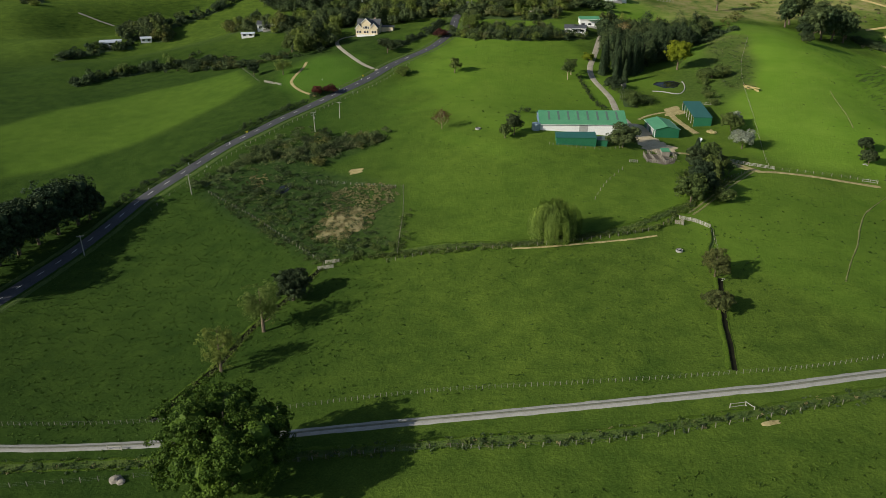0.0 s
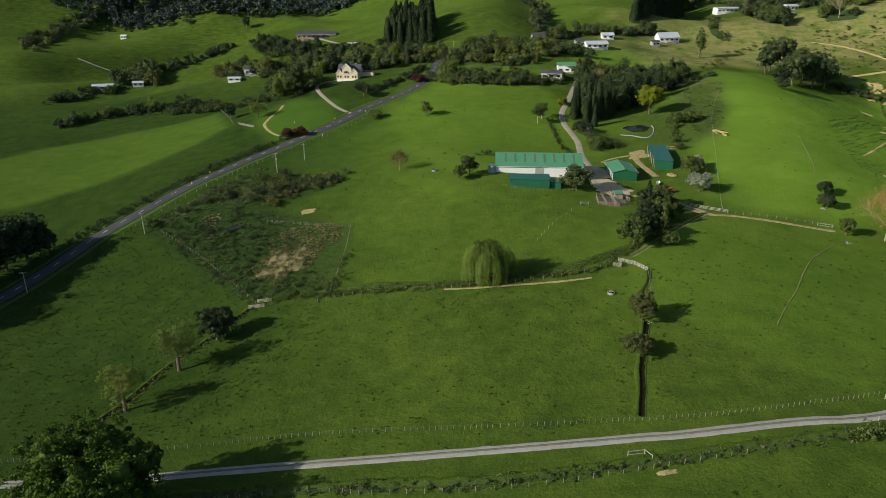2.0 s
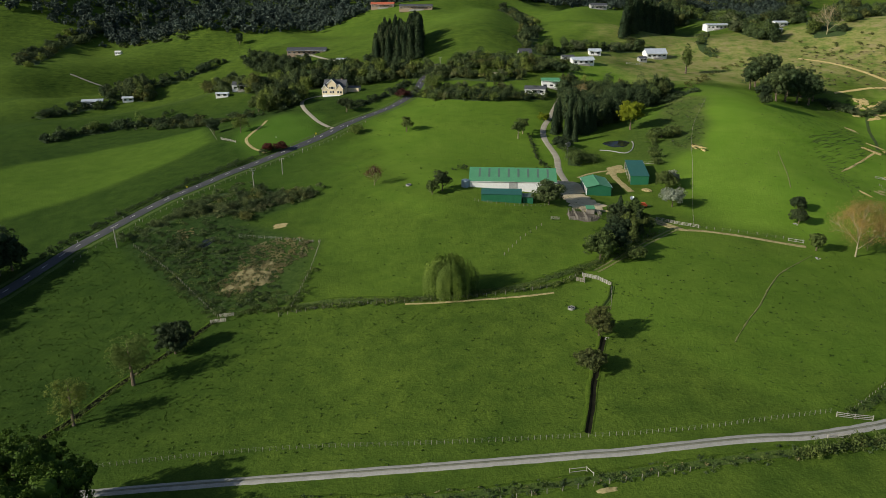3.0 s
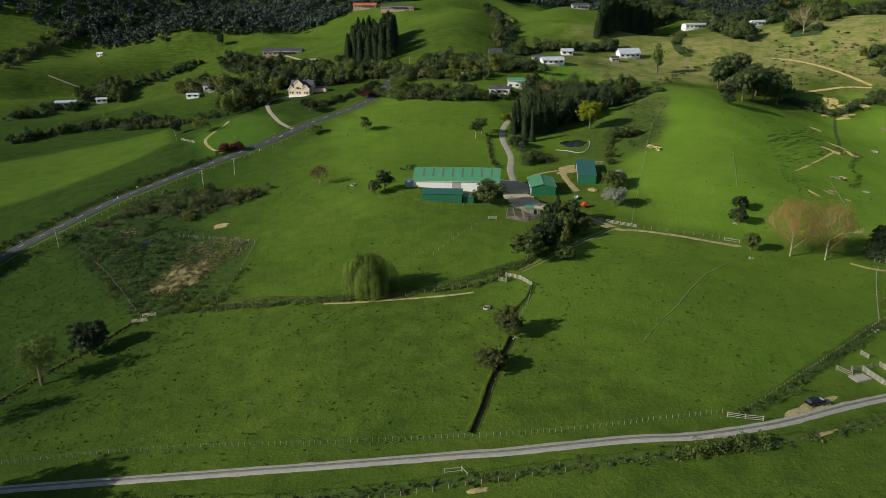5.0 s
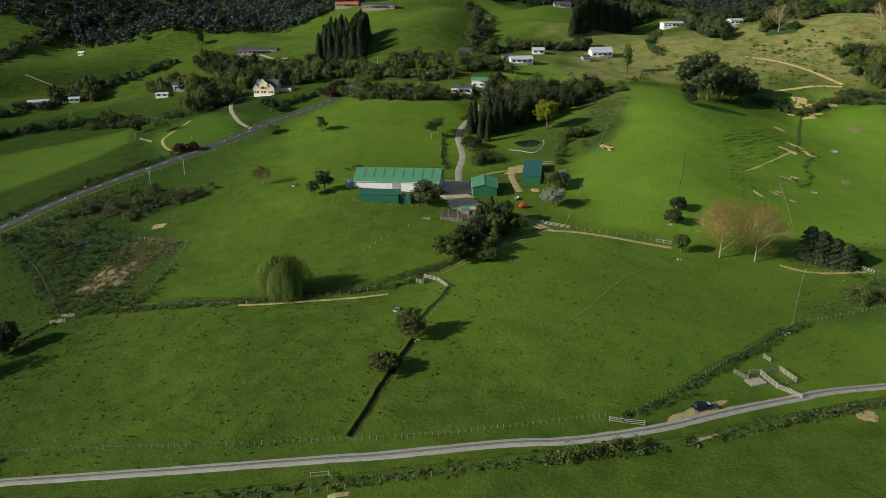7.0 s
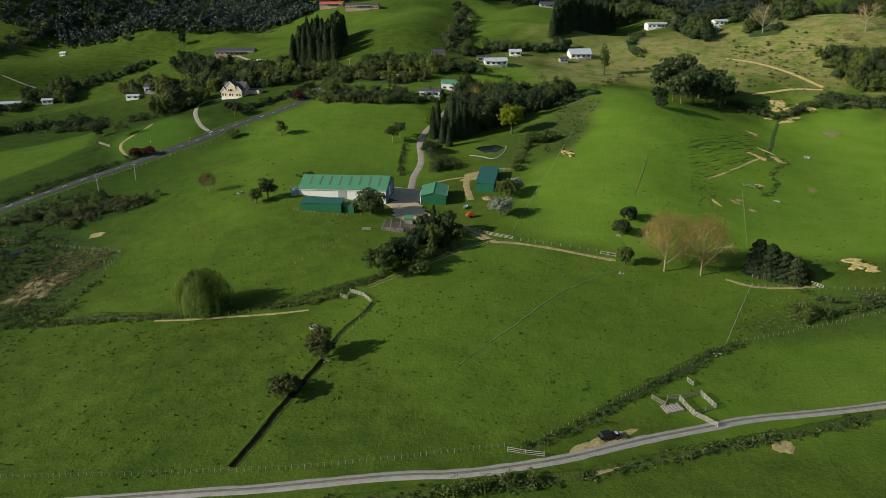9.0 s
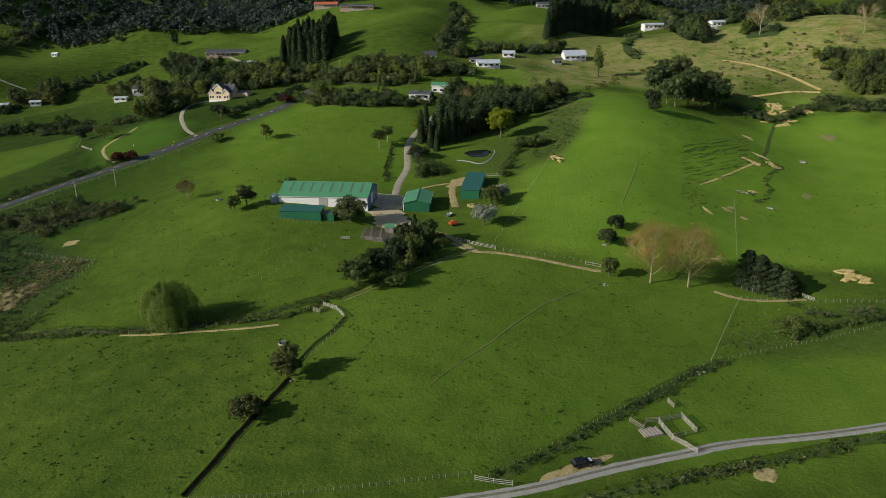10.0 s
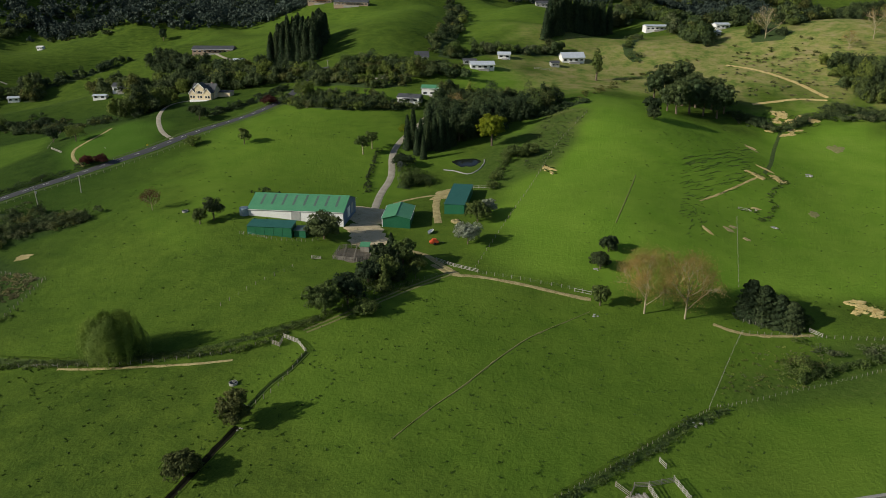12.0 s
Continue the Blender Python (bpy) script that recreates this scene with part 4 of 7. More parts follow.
fence("wire fence up the hill paddock", [(127.3, 269.2), (135.3, 298.5), (147.1, 340.0), (164.6, 401.2), (184.4, 446.8)], 3.6, DARK_POST)
fence("wire fence along the farm track", [(128.3, 265.4), (142.1, 262.6), (157.6, 259.1), (164.3, 257.8)], 2.8, DARK_POST)
fence("wire fence along the grove", [(115.1, 261.4), (102.5, 250.8), (92.0, 239.8), (84.1, 228.7)], 2.2, THIN_POST)
fence("wire fence beside the dark shelter trees", [(208.8, 248.2), (215.6, 246.5), (223.4, 245.0)], 1.6, POST)
fence("wire fence along the scrub gully", [(206.6, 241.5), (221.1, 241.4), (235.0, 240.6), (250.0, 239.8)], 2.0, DARK_POST)
fence("wire fence down the valley", [(233.9, 336.3), (221.7, 296.2), (214.2, 270.4)], 3.4, DARK_POST)
fence("wire fence along the road verge", [(q[0] + 9.5, q[1] - 2.5) for q in ROAD[4:15]], 3.0, DARK_POST)
fence("wire fence south of the drain", [(-95.2, 108.0), (-10.6, 115.7), (9.2, 114.8), (29.3, 115.0), (46.4, 116.9), (64.7, 120.8), (84.6, 125.1)], 3.0, DARK_POST)
fence("wire fence on the road paddock", [(-104.9, 412.7), (-134.5, 474.6), (-157.6, 479.2)], 3.5, DARK_POST)

rails("gate", "bleached timber rail gate across the drain", [(-40.3, 205.3), (-35.4, 205.2)], 1.2, 4, gap=1.6, category="gate")
rails("gate", "bleached timber rail gate across the drain", [(-38.4, 208.7), (-33.9, 208.4)], 1.2, 4, gap=1.6, category="gate")
rails("gate", "bleached timber rail gate beside the track", [(122.9, 144.9), (126.6, 144.2), (130.4, 143.8)], 1.2, 3, category="gate")
rails("gate", "low bleached timber rail barrier by the drain", [(117.2, 136.8), (122.0, 137.1)], 1.0, 3, category="gate")
rails("gate", "bleached timber rail barrier by the drain", [(60.5, 124.8), (64.0, 125.4), (65.1, 123.5)], 1.1, 2, category="gate")
rails("gate", "bleached timber rail barrier by the drain", [(-71.9, 120.9), (-68.7, 120.6)], 1.1, 2, category="gate")
rails("gate", "bleached timber rails at the track corner", [(76.9, 217.3), (81.4, 214.7), (84.5, 210.1)], 1.3, 4, gap=1.8, category="gate")
rails("gate", "weathered timber loading box by the drain", [(74.6, 214.0), (76.9, 212.7), (76.9, 215.7)], 1.3, 4, gap=1.2, mat=TIMBER, category="gate")
rails("gate", "pale timber rails beside the farm track", [(114.0, 273.4), (120.1, 269.5), (128.3, 266.1)], 1.2, 3)
rails("gate", "bleached timber gate on the slope", [(72.5, 268.3), (75.6, 268.4)], 1.1, 3, category="gate")
rails("gate", "bleached timber gate at the track end", [(227.0, 244.6), (229.5, 241.6)], 1.2, 3, category="gate")
rails("gate", "bleached timber gate by the small tree", [(159.0, 257.9), (164.1, 256.7)], 1.1, 2, category="gate")
rails("gate", "pale timber rails beside the house drive", [(-101.3, 410.5), (-89.7, 400.2)], 1.2, 3, category="gate")
rails("gate", "bleached timber rails in the valley", [(238.4, 348.8), (241.9, 348.5)], 1.0, 2, category="gate")
rails("gate", "white rail fence in the far garden", [(162.5, 570.8), (175.7, 573.8)], 1.2, 2)
YARD = "timber stockyard rails beside the track"
rails("stockyard_rails", "bleached " + YARD, [(165.9, 162.2), (168.4, 160.0), (170.2, 157.8)], 1.3, 4)
rails("stockyard_rails", "bleached " + YARD, [(164.4, 168.2), (165.2, 164.9), (166.0, 162.3)], 1.5, 4, gap=1.8)
rails("stockyard_rails", "bleached " + YARD, [(170.2, 171.4), (171.2, 168.3), (172.1, 165.5)], 1.4, 4, gap=1.8)
rails("stockyard_rails", "bleached " + YARD, [(168.6, 177.5), (169.5, 175.4)], 1.2, 3)
rails("stockyard_rails", "grey " + YARD, [(166.4, 162.7), (172.1, 165.5)], 1.3, 3, TIMBER)
rails("stockyard_rails", "grey " + YARD, [(160.2, 165.2), (161.5, 168.2), (164.6, 168.9), (170.1, 171.1)], 1.3, 4, TIMBER)
rails("stockyard_rails", "grey " + YARD, [(157.8, 168.1), (160.2, 165.2)], 1.2, 3, TIMBER)


def plank_floor(label, at, turn, n, long, wide):
    root = tagged(new("loading_floor"), label, "platform")
    root.matrix_basis = pose(*at, height(*at), 0, 0, turn)
    for k in range(n):
        part("plank", box(bmesh.new(), k * wide, 0, -0.4, k * wide + wide * 0.9, long * random.uniform(0.8, 1.05), 0.35 + 0.03 * random.random(), 0.02), PALE_TIMBER if k % 2 else TIMBER, root)


plank_floor("weathered plank loading floor in the stockyard", (160.1, 162.0), 20, 11, 3.2, 0.42)


def power_pole(label, at, tall, arms, box_on=False):
    root = tagged(new("power_pole"), label, "pole")
    root.matrix_basis = pose(*at, height(*at), random.uniform(-1.5, 1.5), random.uniform(-2, 2), 25)
    part("pole", bar(bmesh.new(), (0, 0, -0.6), (0, 0, tall), 0.2, 0.13, 8), PALE_TIMBER, root)
    for k in range(arms):
        up = tall - 0.35 - 1.1 * k
        arm = part("crossarm", box(bmesh.new(), -1.2, -0.22, up - 0.08, 1.2, -0.1, up + 0.08, 0.015), PALE_TIMBER, root)
        for x in (-1.05, -0.45, 0.45, 1.05):
            part("insulator", bar(bmesh.new(), (x, -0.16, up + 0.08), (x, -0.16, up + 0.28), 0.05, 0.035, 6), WHITE, arm)
    if box_on:
        part("transformer", bar(bmesh.new(), (0.42, 0, tall - 3.2), (0.42, 0, tall - 2.3), 0.28, 0.28, 10), GREY_DOOR, root)


power_pole("grey timber power pole with one crossarm", (-103.0, 276.2), 9.0, 1)
power_pole("grey timber power pole with one crossarm", (-129.9, 234.8), 8.0, 1)
power_pole("grey timber power pole with crossarms and a transformer", (-60.0, 328.8), 9.5, 2, True)
power_pole("thin grey timber power pole", (-50.6, 346.5), 8.0, 1)
power_pole("far grey timber power pole", (21.2, 541.2), 8.5, 1)
for x, y in [(-123.4, 283.6), (-112.3, 303.7), (-102.9, 299.0), (-98.8, 322.1), (-90.7, 318.5), (-78.6, 362.8), (-67.0, 401.8), (-55.5, 387.4), (-48.0, 383.0), (-45.1, 401.6), (-29.0, 418.4)]:
    tagged(put("marker_post", WHITE_POST, None, pose(x, y, height(x, y))), "white roadside marker post", "post", "road markers")


def road_sign(label, at):
    root = tagged(new("road_sign"), label, "sign")
    root.matrix_basis = pose(*at, height(*at), 0, 0, 20)
    part("pole", bar(bmesh.new(), (0, 0, -0.3), (0, 0, 2.6), 0.05, 0.05, 6), WIRE, root)
    part("panel", box(bmesh.new(), -0.45, -0.03, 1.9, 0.45, 0.03, 2.8, 0.02), YELLOW, root, "plain yellow panel")


YELLOW = surface("yellow_sign_paint", (0.62, 0.50, 0.03), (0.72, 0.60, 0.05), 2.0, 0.5, bump=0.02)
road_sign("yellow road sign on a post", (-92.2, 329.2))
road_sign("yellow road sign on a post", (-44.2, 401.7))


# ---- buildings ----
def prism(bm, out, x0, x1):
    """A solid from an outline in y and z, drawn out along x."""
    a = [bm.verts.new((x0, p, q)) for p, q in out]
    b = [bm.verts.new((x1, p, q)) for p, q in out]
    bm.faces.new(a[::-1])
    bm.faces.new(b)
    k = len(out)
    for i in range(k):
        bm.faces.new((a[i], a[(i + 1) % k], b[(i + 1) % k], b[i]))
    return bm


def gable_building(name, label, x, y, turn, length, depth, eave, rise, wall_mat, roof_mat, category="shed", over=0.35, base=None, gable_mat=None):
    """A gabled building along its own x, with walls, gable walls, two roof slopes and gutters."""
    root = tagged(new(name), label, category)
    z = height(x, y) if base is None else base
    root.matrix_basis = pose(x, y, z, 0, 0, turn)
    L, D = length / 2, depth / 2
    for y0, y1 in ((-D, -D + 0.15), (D - 0.15, D)):
        part("wall", box(bmesh.new(), -L, y0, -3, L, y1, eave), wall_mat, root)
    for x0, x1 in ((-L, -L + 0.15), (L - 0.15, L)):
        out = [(-D + 0.15, -3), (D - 0.15, -3), (D - 0.15, eave), (0, eave + rise), (-D + 0.15, eave)]
        part("gable_wall", prism(bmesh.new(), out, x0, x1), gable_mat or wall_mat, root)
    drop = rise / D * over
    for s in (-1, 1):
        cs = [(-L - over, s * (D + over), eave + 0.12 - drop), (L + over, s * (D + over), eave + 0.12 - drop), (L + over, 0, eave + rise + 0.12), (-L - over, 0, eave + rise + 0.12)]
        slope = part("roof", slab(bmesh.new(), cs if s < 0 else cs[::-1], 0.1), roof_mat, root)
        part("gutter", box(bmesh.new(), -L - over, s * (D + over + 0.08) - 0.07, eave - drop - 0.06, L + over, s * (D + over + 0.08) + 0.07, eave - drop + 0.08, 0.02), WHITE, slope)
    part("ridge_cap", bar(bmesh.new(), (-L - over, 0, eave + rise + 0.13), (L + over, 0, eave + rise + 0.13), 0.16, 0.16), roof_mat, root)
    return root


def lean_to(name, label, x, y, turn, length, depth, low, high, wall_mat, roof_mat, category="shed", over=0.25, base=None, open_front=False):
    root = tagged(new(name), label, category)
    root.matrix_basis = pose(x, y, height(x, y) if base is None else base, 0, 0, turn)
    L, D = length / 2, depth / 2
    part("wall", box(bmesh.new(), -L, -D, -3, L, -D + 0.12, low), wall_mat, root)
    part("wall", box(bmesh.new(), -L, D - 0.12, -3, L, D, high), wall_mat, root)
    for x0, x1 in ((-L, -L + 0.12), (L - 0.12, L)):
        if open_front and x0 < 0:
            for k in range(6):
                p = -D + 0.3 + k * (depth - 0.6) / 5
                part("post", box(bmesh.new(), x0, p - 0.12, -3, x0 + 0.24, p + 0.12, low + (high - low) * k / 5 - 0.05), PALE_TIMBER, root)
            continue
        part("end_wall", prism(bmesh.new(), [(-D + 0.12, -3), (D - 0.12, -3), (D - 0.12, high), (-D + 0.12, low)], x0, x1), wall_mat, root)
    cs = [(-L - over, -D - over, low + 0.08), (L + over, -D - over, low + 0.08), (L + over, D + over, high + 0.1), (-L - over, D + over, high + 0.1)]
    part("roof", slab(bmesh.new(), cs, 0.1), roof_mat, root)
    return root


def windows_on(root, spots, wall="front", deep=0.0, mat=None):
    """Windows as frames with glass: (x, z, wide, tall) along a wall at y = deep."""
    for x, z, w, h in spots:
        win = part("window", box(bmesh.new(), x - w / 2 - 0.08, deep - 0.06, z - 0.08, x + w / 2 + 0.08, deep - 0.003, z + h + 0.08, 0.01), mat or WHITE, root)
        part("pane", box(bmesh.new(), x - w / 2, deep - 0.075, z, x + w / 2, deep - 0.062, z + h), GLASS, win)


WOOLSHED = gable_building("woolshed", "long white shed with a green iron roof and weathered skylights", 60.0, 308.7, -3, 36.5, 20, 3.7, 3.4, WHITE, ROOF_GREEN, gable_mat=BLUE_TRIM)
for k in range(8):
    x = -14.6 + 4.15 * k
    cs = [(x, -7.0, 3.7 + 0.14 + 3.4 * 0.3), (x + 0.9, -7.0, 3.7 + 0.14 + 3.4 * 0.3), (x + 0.9, -0.6, 3.7 + 0.14 + 3.4 * 0.94), (x, -0.6, 3.7 + 0.14 + 3.4 * 0.94)]
    part("skylight", slab(bmesh.new(), cs, 0.02), SKYLIGHT, WOOLSHED, "grey weathered skylight strip")
part("door", box(bmesh.new(), -1.6, -10.09, -0.2, 2.0, -10.003, 3.3, 0.02), GREY_DOOR, WOOLSHED, "grey sliding door")
part("door", box(bmesh.new(), 18.26, -3.4, -0.5, 18.36, 0.2, 3.4, 0.02), WHITE, WOOLSHED, "pale sliding door")
part("door", box(bmesh.new(), 18.26, 2.0, -0.5, 18.36, 5.4, 3.4, 0.02), GREY_DOOR, WOOLSHED, "grey sliding door")
IMPLEMENT = lean_to("implement_shed", "low dark green iron shed beside the white shed", 54.2, 286.2, -3, 16, 6, 2.9, 3.6, WALL_GREEN, ROOF_DARK)
for x in (-6.6, -3.3, 0.0, 3.3, 6.6):
    part("door_panel", box(bmesh.new(), x - 1.5, -3.06, -0.3, x + 1.5, -3.003, 2.6, 0.015), WALL_GREEN, IMPLEMENT)
lean_to("tank_shed", "small dark green lean-to shed", 64.9, 286.1, -3, 4.2, 4.6, 2.4, 2.6, WALL_GREEN, SKYLIGHT)
GARAGE = gable_building("garage", "green iron shed with a light green gabled roof", 96.7, 311.2, 90, 17, 10.5, 3.6, 1.3, WALL_GREEN, ROOF_GREEN)
part("door", box(bmesh.new(), -6.5, 5.253, -0.2, -2.0, 5.33, 3.2, 0.02), GREY_DOOR, GARAGE, "grey roller door")
part("door", box(bmesh.new(), 0.0, 5.253, -0.2, 4.5, 5.33, 3.2, 0.02), GREY_DOOR, GARAGE, "grey roller door")
part("corner_trim", box(bmesh.new(), -8.62, 5.1, -0.5, -8.5, 5.4, 3.6), WHITE, GARAGE)
lean_to("hay_shed", "open-sided dark green hay shed with a single slope roof", 119.2, 333.0, -6, 8, 26, 3.6, 4.9, WALL_GREEN, ROOF_DARK, open_front=True)
lean_to("yard_hut", "tiny green-roofed hut in the stockyards", 89.0, 278.2, 0, 3, 3, 2.0, 2.5, TIMBER, ROOF_GREEN)
rails("stockyard_rails", "dark timber stock pens below the sheds", [(79.6, 269.0), (87.7, 268.5), (92.9, 275.0), (89.5, 281.9), (80.3, 277.8), (79.6, 269.0)], 1.4, 4, TIMBER, 2.0)
rails("stockyard_rails", "dark timber stock pens below the sheds", [(82.8, 268.8), (82.4, 278.8)], 1.4, 4, TIMBER, 2.0)
rails("stockyard_rails", "dark timber stock pens below the sheds", [(86.6, 268.4), (85.8, 280.0)], 1.4, 4, TIMBER, 2.0)
spot("yard_dirt", "trodden grey dirt in the stock pens", (85.2, 273.7), 7, 6, PEN_DIRT, 0, 31.0, ragged=0.3)
rails("gate", "pale timber jetty rails behind the hay shed", [(124.7, 352.4), (134.1, 350.5)], 1.1, 2)


def villa():
    x, y = -48.7, 493.5
    root = gable_building("house", "two-storey cream house with steep gables and white trim", x, y + 6, -8, 15, 8, 5.0, 3.8, CREAM, DARK_ROOF, "house", 0.5)
    for cx, wide, tall in ((-5.6, 4.2, 6.4), (-0.6, 6.0, 10.0), (4.6, 4.6, 7.0)):
        wing = part("front_gable", prism(bmesh.new(), [(-wide / 2, -3), (wide / 2, -3), (wide / 2, tall - 2.6), (0, tall), (-wide / 2, tall - 2.6)], 0, 3.0), CREAM, root)
        wing.matrix_basis = pose(cx, -4.6, 0, 0, 0, -90)
        for s in (-1, 1):
            cs = [(cx + s * (wide / 2 + 0.5), -7.9, tall - 3.05), (cx + s * (wide / 2 + 0.5), -2.0, tall - 3.05), (cx, -2.0, tall + 0.12), (cx, -7.9, tall + 0.12)]
            part("roof", slab(bmesh.new(), cs if s > 0 else cs[::-1], 0.14), DARK_ROOF, root)
            barge = slab(bmesh.new(), [(cx, -7.98, tall + 0.2), (cx, -7.98, tall - 0.25), (cx + s * (wide / 2 + 0.5), -7.98, tall - 3.4), (cx + s * (wide / 2 + 0.5), -7.98, tall - 2.95)], 0.08)
            part("barge_board", barge, WHITE, root)
        windows_on(root, [(cx - 0.9, 0.8, 1.2, 1.4), (cx + 0.9, 0.8, 1.2, 1.4)], deep=-7.6)
        if tall > 7:
            windows_on(root, [(cx, 3.6, 1.8, 1.5), (cx - 1.5, 3.6, 0.7, 1.3), (cx + 1.5, 3.6, 0.7, 1.3)], deep=-7.6)
    part("verandah", box(bmesh.new(), -6.4, -10.2, -3, 5.6, -7.7, -0.1, 0.05), WHITE, root)
    part("chimney", box(bmesh.new(), 3.4, 0.6, 6, 4.3, 1.5, 9.6, 0.03), BRICK, root)
    lean_to("garage", "grey-roofed garage beside the cream house", x + 12, y + 8, -8, 8, 6, 2.4, 2.9, CREAM, DARK_ROOF)


villa()


def far_house(label, at, turn, length, depth, eave, rise, wall, roof, wing=True):
    root = gable_building("house", label, at[0], at[1], turn, length, depth, eave, rise, wall, roof, "house", 0.5)
    n = max(2, int(length / 4))
    windows_on(root, [(-length / 2 + (k + 0.5) * length / n, 0.9, length / n * 0.5, 1.2) for k in range(n)], deep=-depth / 2)
    if wing:
        part("porch", box(bmesh.new(), -length * 0.2, -depth / 2 - 2.2, -2, length * 0.25, -depth / 2 - 0.003, 0.1), CONCRETE, root)
        part("porch_roof", box(bmesh.new(), -length * 0.22, -depth / 2 - 2.4, eave - 0.45, length * 0.27, -depth / 2 - 0.003, eave - 0.3, 0.02), roof, root)
    return root


far_house("white farmhouse with a green roof among trees", (98.5, 490.5), -3, 17, 8, 4.6, 1.2, WHITE, ROOF_GREEN)
far_house("white cottage with a dark roof among trees", (84.4, 471.5), -12, 13, 8, 3.0, 1.4, WHITE, DARK_ROOF)
far_house("white house with a pale blue roof", (125.4, 551.6), 8, 16, 9, 3.0, 1.6, WHITE, PALE_ROOF)
far_house("small house with a pale blue roof", (141.1, 591.1), 0, 9, 7, 3.0, 1.3, WHITE, PALE_ROOF)
far_house("dark-roofed house on the slope", (83.5, 557.4), 10, 9, 8, 3.2, 3.0, GREY_DOOR, DARK_ROOF, False)
far_house("dark-roofed shed among the trees", (116.5, 564.9), 5, 9, 6, 2.6, 1.0, GREY_DOOR, DARK_ROOF, False)
far_house("white two-storey house with a grey roof", (192.1, 606.6), 12, 17, 9, 3.4, 3.2, WHITE, PALE_ROOF)
far_house("small grey shed beside a white house", (177.7, 586.9), 12, 6, 5, 2.6, 1.2, GREY_DOOR, DARK_ROOF, False)
far_house("long white house with a flat roof", (279.9, 728.7), 8, 24, 10, 3.6, 0.8, WHITE, PALE_ROOF)
far_house("grey hillside house with pale windows", (309.3, 676.7), 10, 20, 8, 4.0, 0.8, GREY_DOOR, PALE_ROOF)
far_house("pale-roofed white house on the hillside", (326.8, 700.9), 10, 12, 8, 3.4, 1.0, WHITE, PALE_ROOF)
far_house("dark-roofed house on the ridge", (186.7, 851.0), 5, 18, 9, 3.4, 2.2, GREY_DOOR, DARK_ROOF)
far_house("long charcoal-roofed house on the hill", (-100.9, 659.0), 4, 34, 12, 3.2, 2.2, BRICK, DARK_ROOF)
far_house("small white shed by a drive", (-60.9, 601.5), 4, 8, 6, 2.8, 1.0, WHITE, PALE_ROOF, False)
far_house("red-roofed house before the bush", (-54.7, 863.9), 0, 26, 10, 3.4, 2.0, BRICK, RED_ROOF)
far_house("long dark-roofed house before the bush", (-14.8, 832.6), 0, 36, 10, 3.4, 1.6, BRICK, DARK_ROOF)
far_house("white house with flat roofs beside trees", (-255.2, 569.3), 18, 15, 9, 3.2, 0.7, WHITE, PALE_ROOF)
far_house("white shed beside trees", (-232.3, 581.4), 18, 8, 6, 2.8, 0.8, WHITE, PALE_ROOF, False)
far_house("white house half hidden by trees", (-129.4, 553.2), 5, 14, 9, 3.4, 2.0, WHITE, DARK_ROOF)
far_house("low white shed beside trees", (-141.5, 541.1), 5, 9, 5, 2.4, 0.6, WHITE, PALE_ROOF, False)
far_house("white hut on the far ridge", (-329.5, 782.5), 0, 6, 5, 3.0, 0.8, WHITE, WHITE, False)
far_house("dark-roofed garden house beside the shelter belt", (-172.6, 265.0), 30, 12, 8, 2.8, 1.6, WHITE, DARK_ROOF)


# ---- things about the farm ----
def sport_ute(label, at, turn):
    """A black four-wheel-drive, seen from above."""
    root = tagged(new("car"), label, "car")
    root.matrix_basis = pose(*at, height(*at) + 0.05, 0, 0, turn)
    bm = box(bmesh.new(), -2.35, -0.92, 0.45, 2.35, 0.92, 1.05, 0.12)
    box(bm, -2.30, -0.88, 1.0, -0.95, 0.88, 1.12, 0.06)
    part("body", bm, BLACK_CAR, root)
    bm = bmesh.new()
    low = [(-0.95, -0.86), (2.2, -0.86), (2.2, 0.86), (-0.95, 0.86)]
    top = [(-0.2, -0.68), (1.9, -0.68), (1.9, 0.68), (-0.2, 0.68)]
    a = [bm.verts.new((x, y, 1.05)) for x, y in low]
    b = [bm.verts.new((x, y, 1.68)) for x, y in top]
    bm.faces.new(b)
    for k in range(4):
        bm.faces.new((a[k], a[(k + 1) % 4], b[(k + 1) % 4], b[k]))
    cabin = part("cabin", bm, GLASS, root)
    part("roof", box(bmesh.new(), -0.22, -0.7, 1.67, 1.92, 0.7, 1.74, 0.03), BLACK_CAR, cabin)
    for x in (-1.45, 1.4):
        for y in (-0.88, 0.88):
            wheel = part("wheel", bar(bmesh.new(), (x, y - 0.13, 0.36), (x, y + 0.13, 0.36), 0.38, 0.38, 14), RUBBER, root)
            part("rim", bar(bmesh.new(), (x, y - 0.145, 0.36), (x, y + 0.145, 0.36), 0.22, 0.22, 10), WIRE, wheel)
    for y in (-0.62, 0.62):
        part("headlight", box(bmesh.new(), -2.38, y - 0.2, 0.78, -2.3, y + 0.2, 0.95, 0.02), WHITE, root, "clear headlight")
    # Pale plate on the black bonnet stands in for a reflection.
    part("bonnet_reflection", box(bmesh.new(), -2.0, -0.6, 1.115, -1.2, 0.6, 1.135, 0.01), PALE_ROOF, root, "pale plate painted as a bonnet reflection")


sport_ute("black four-wheel-drive parked on worn dirt", (145.0, 151.2), 200)


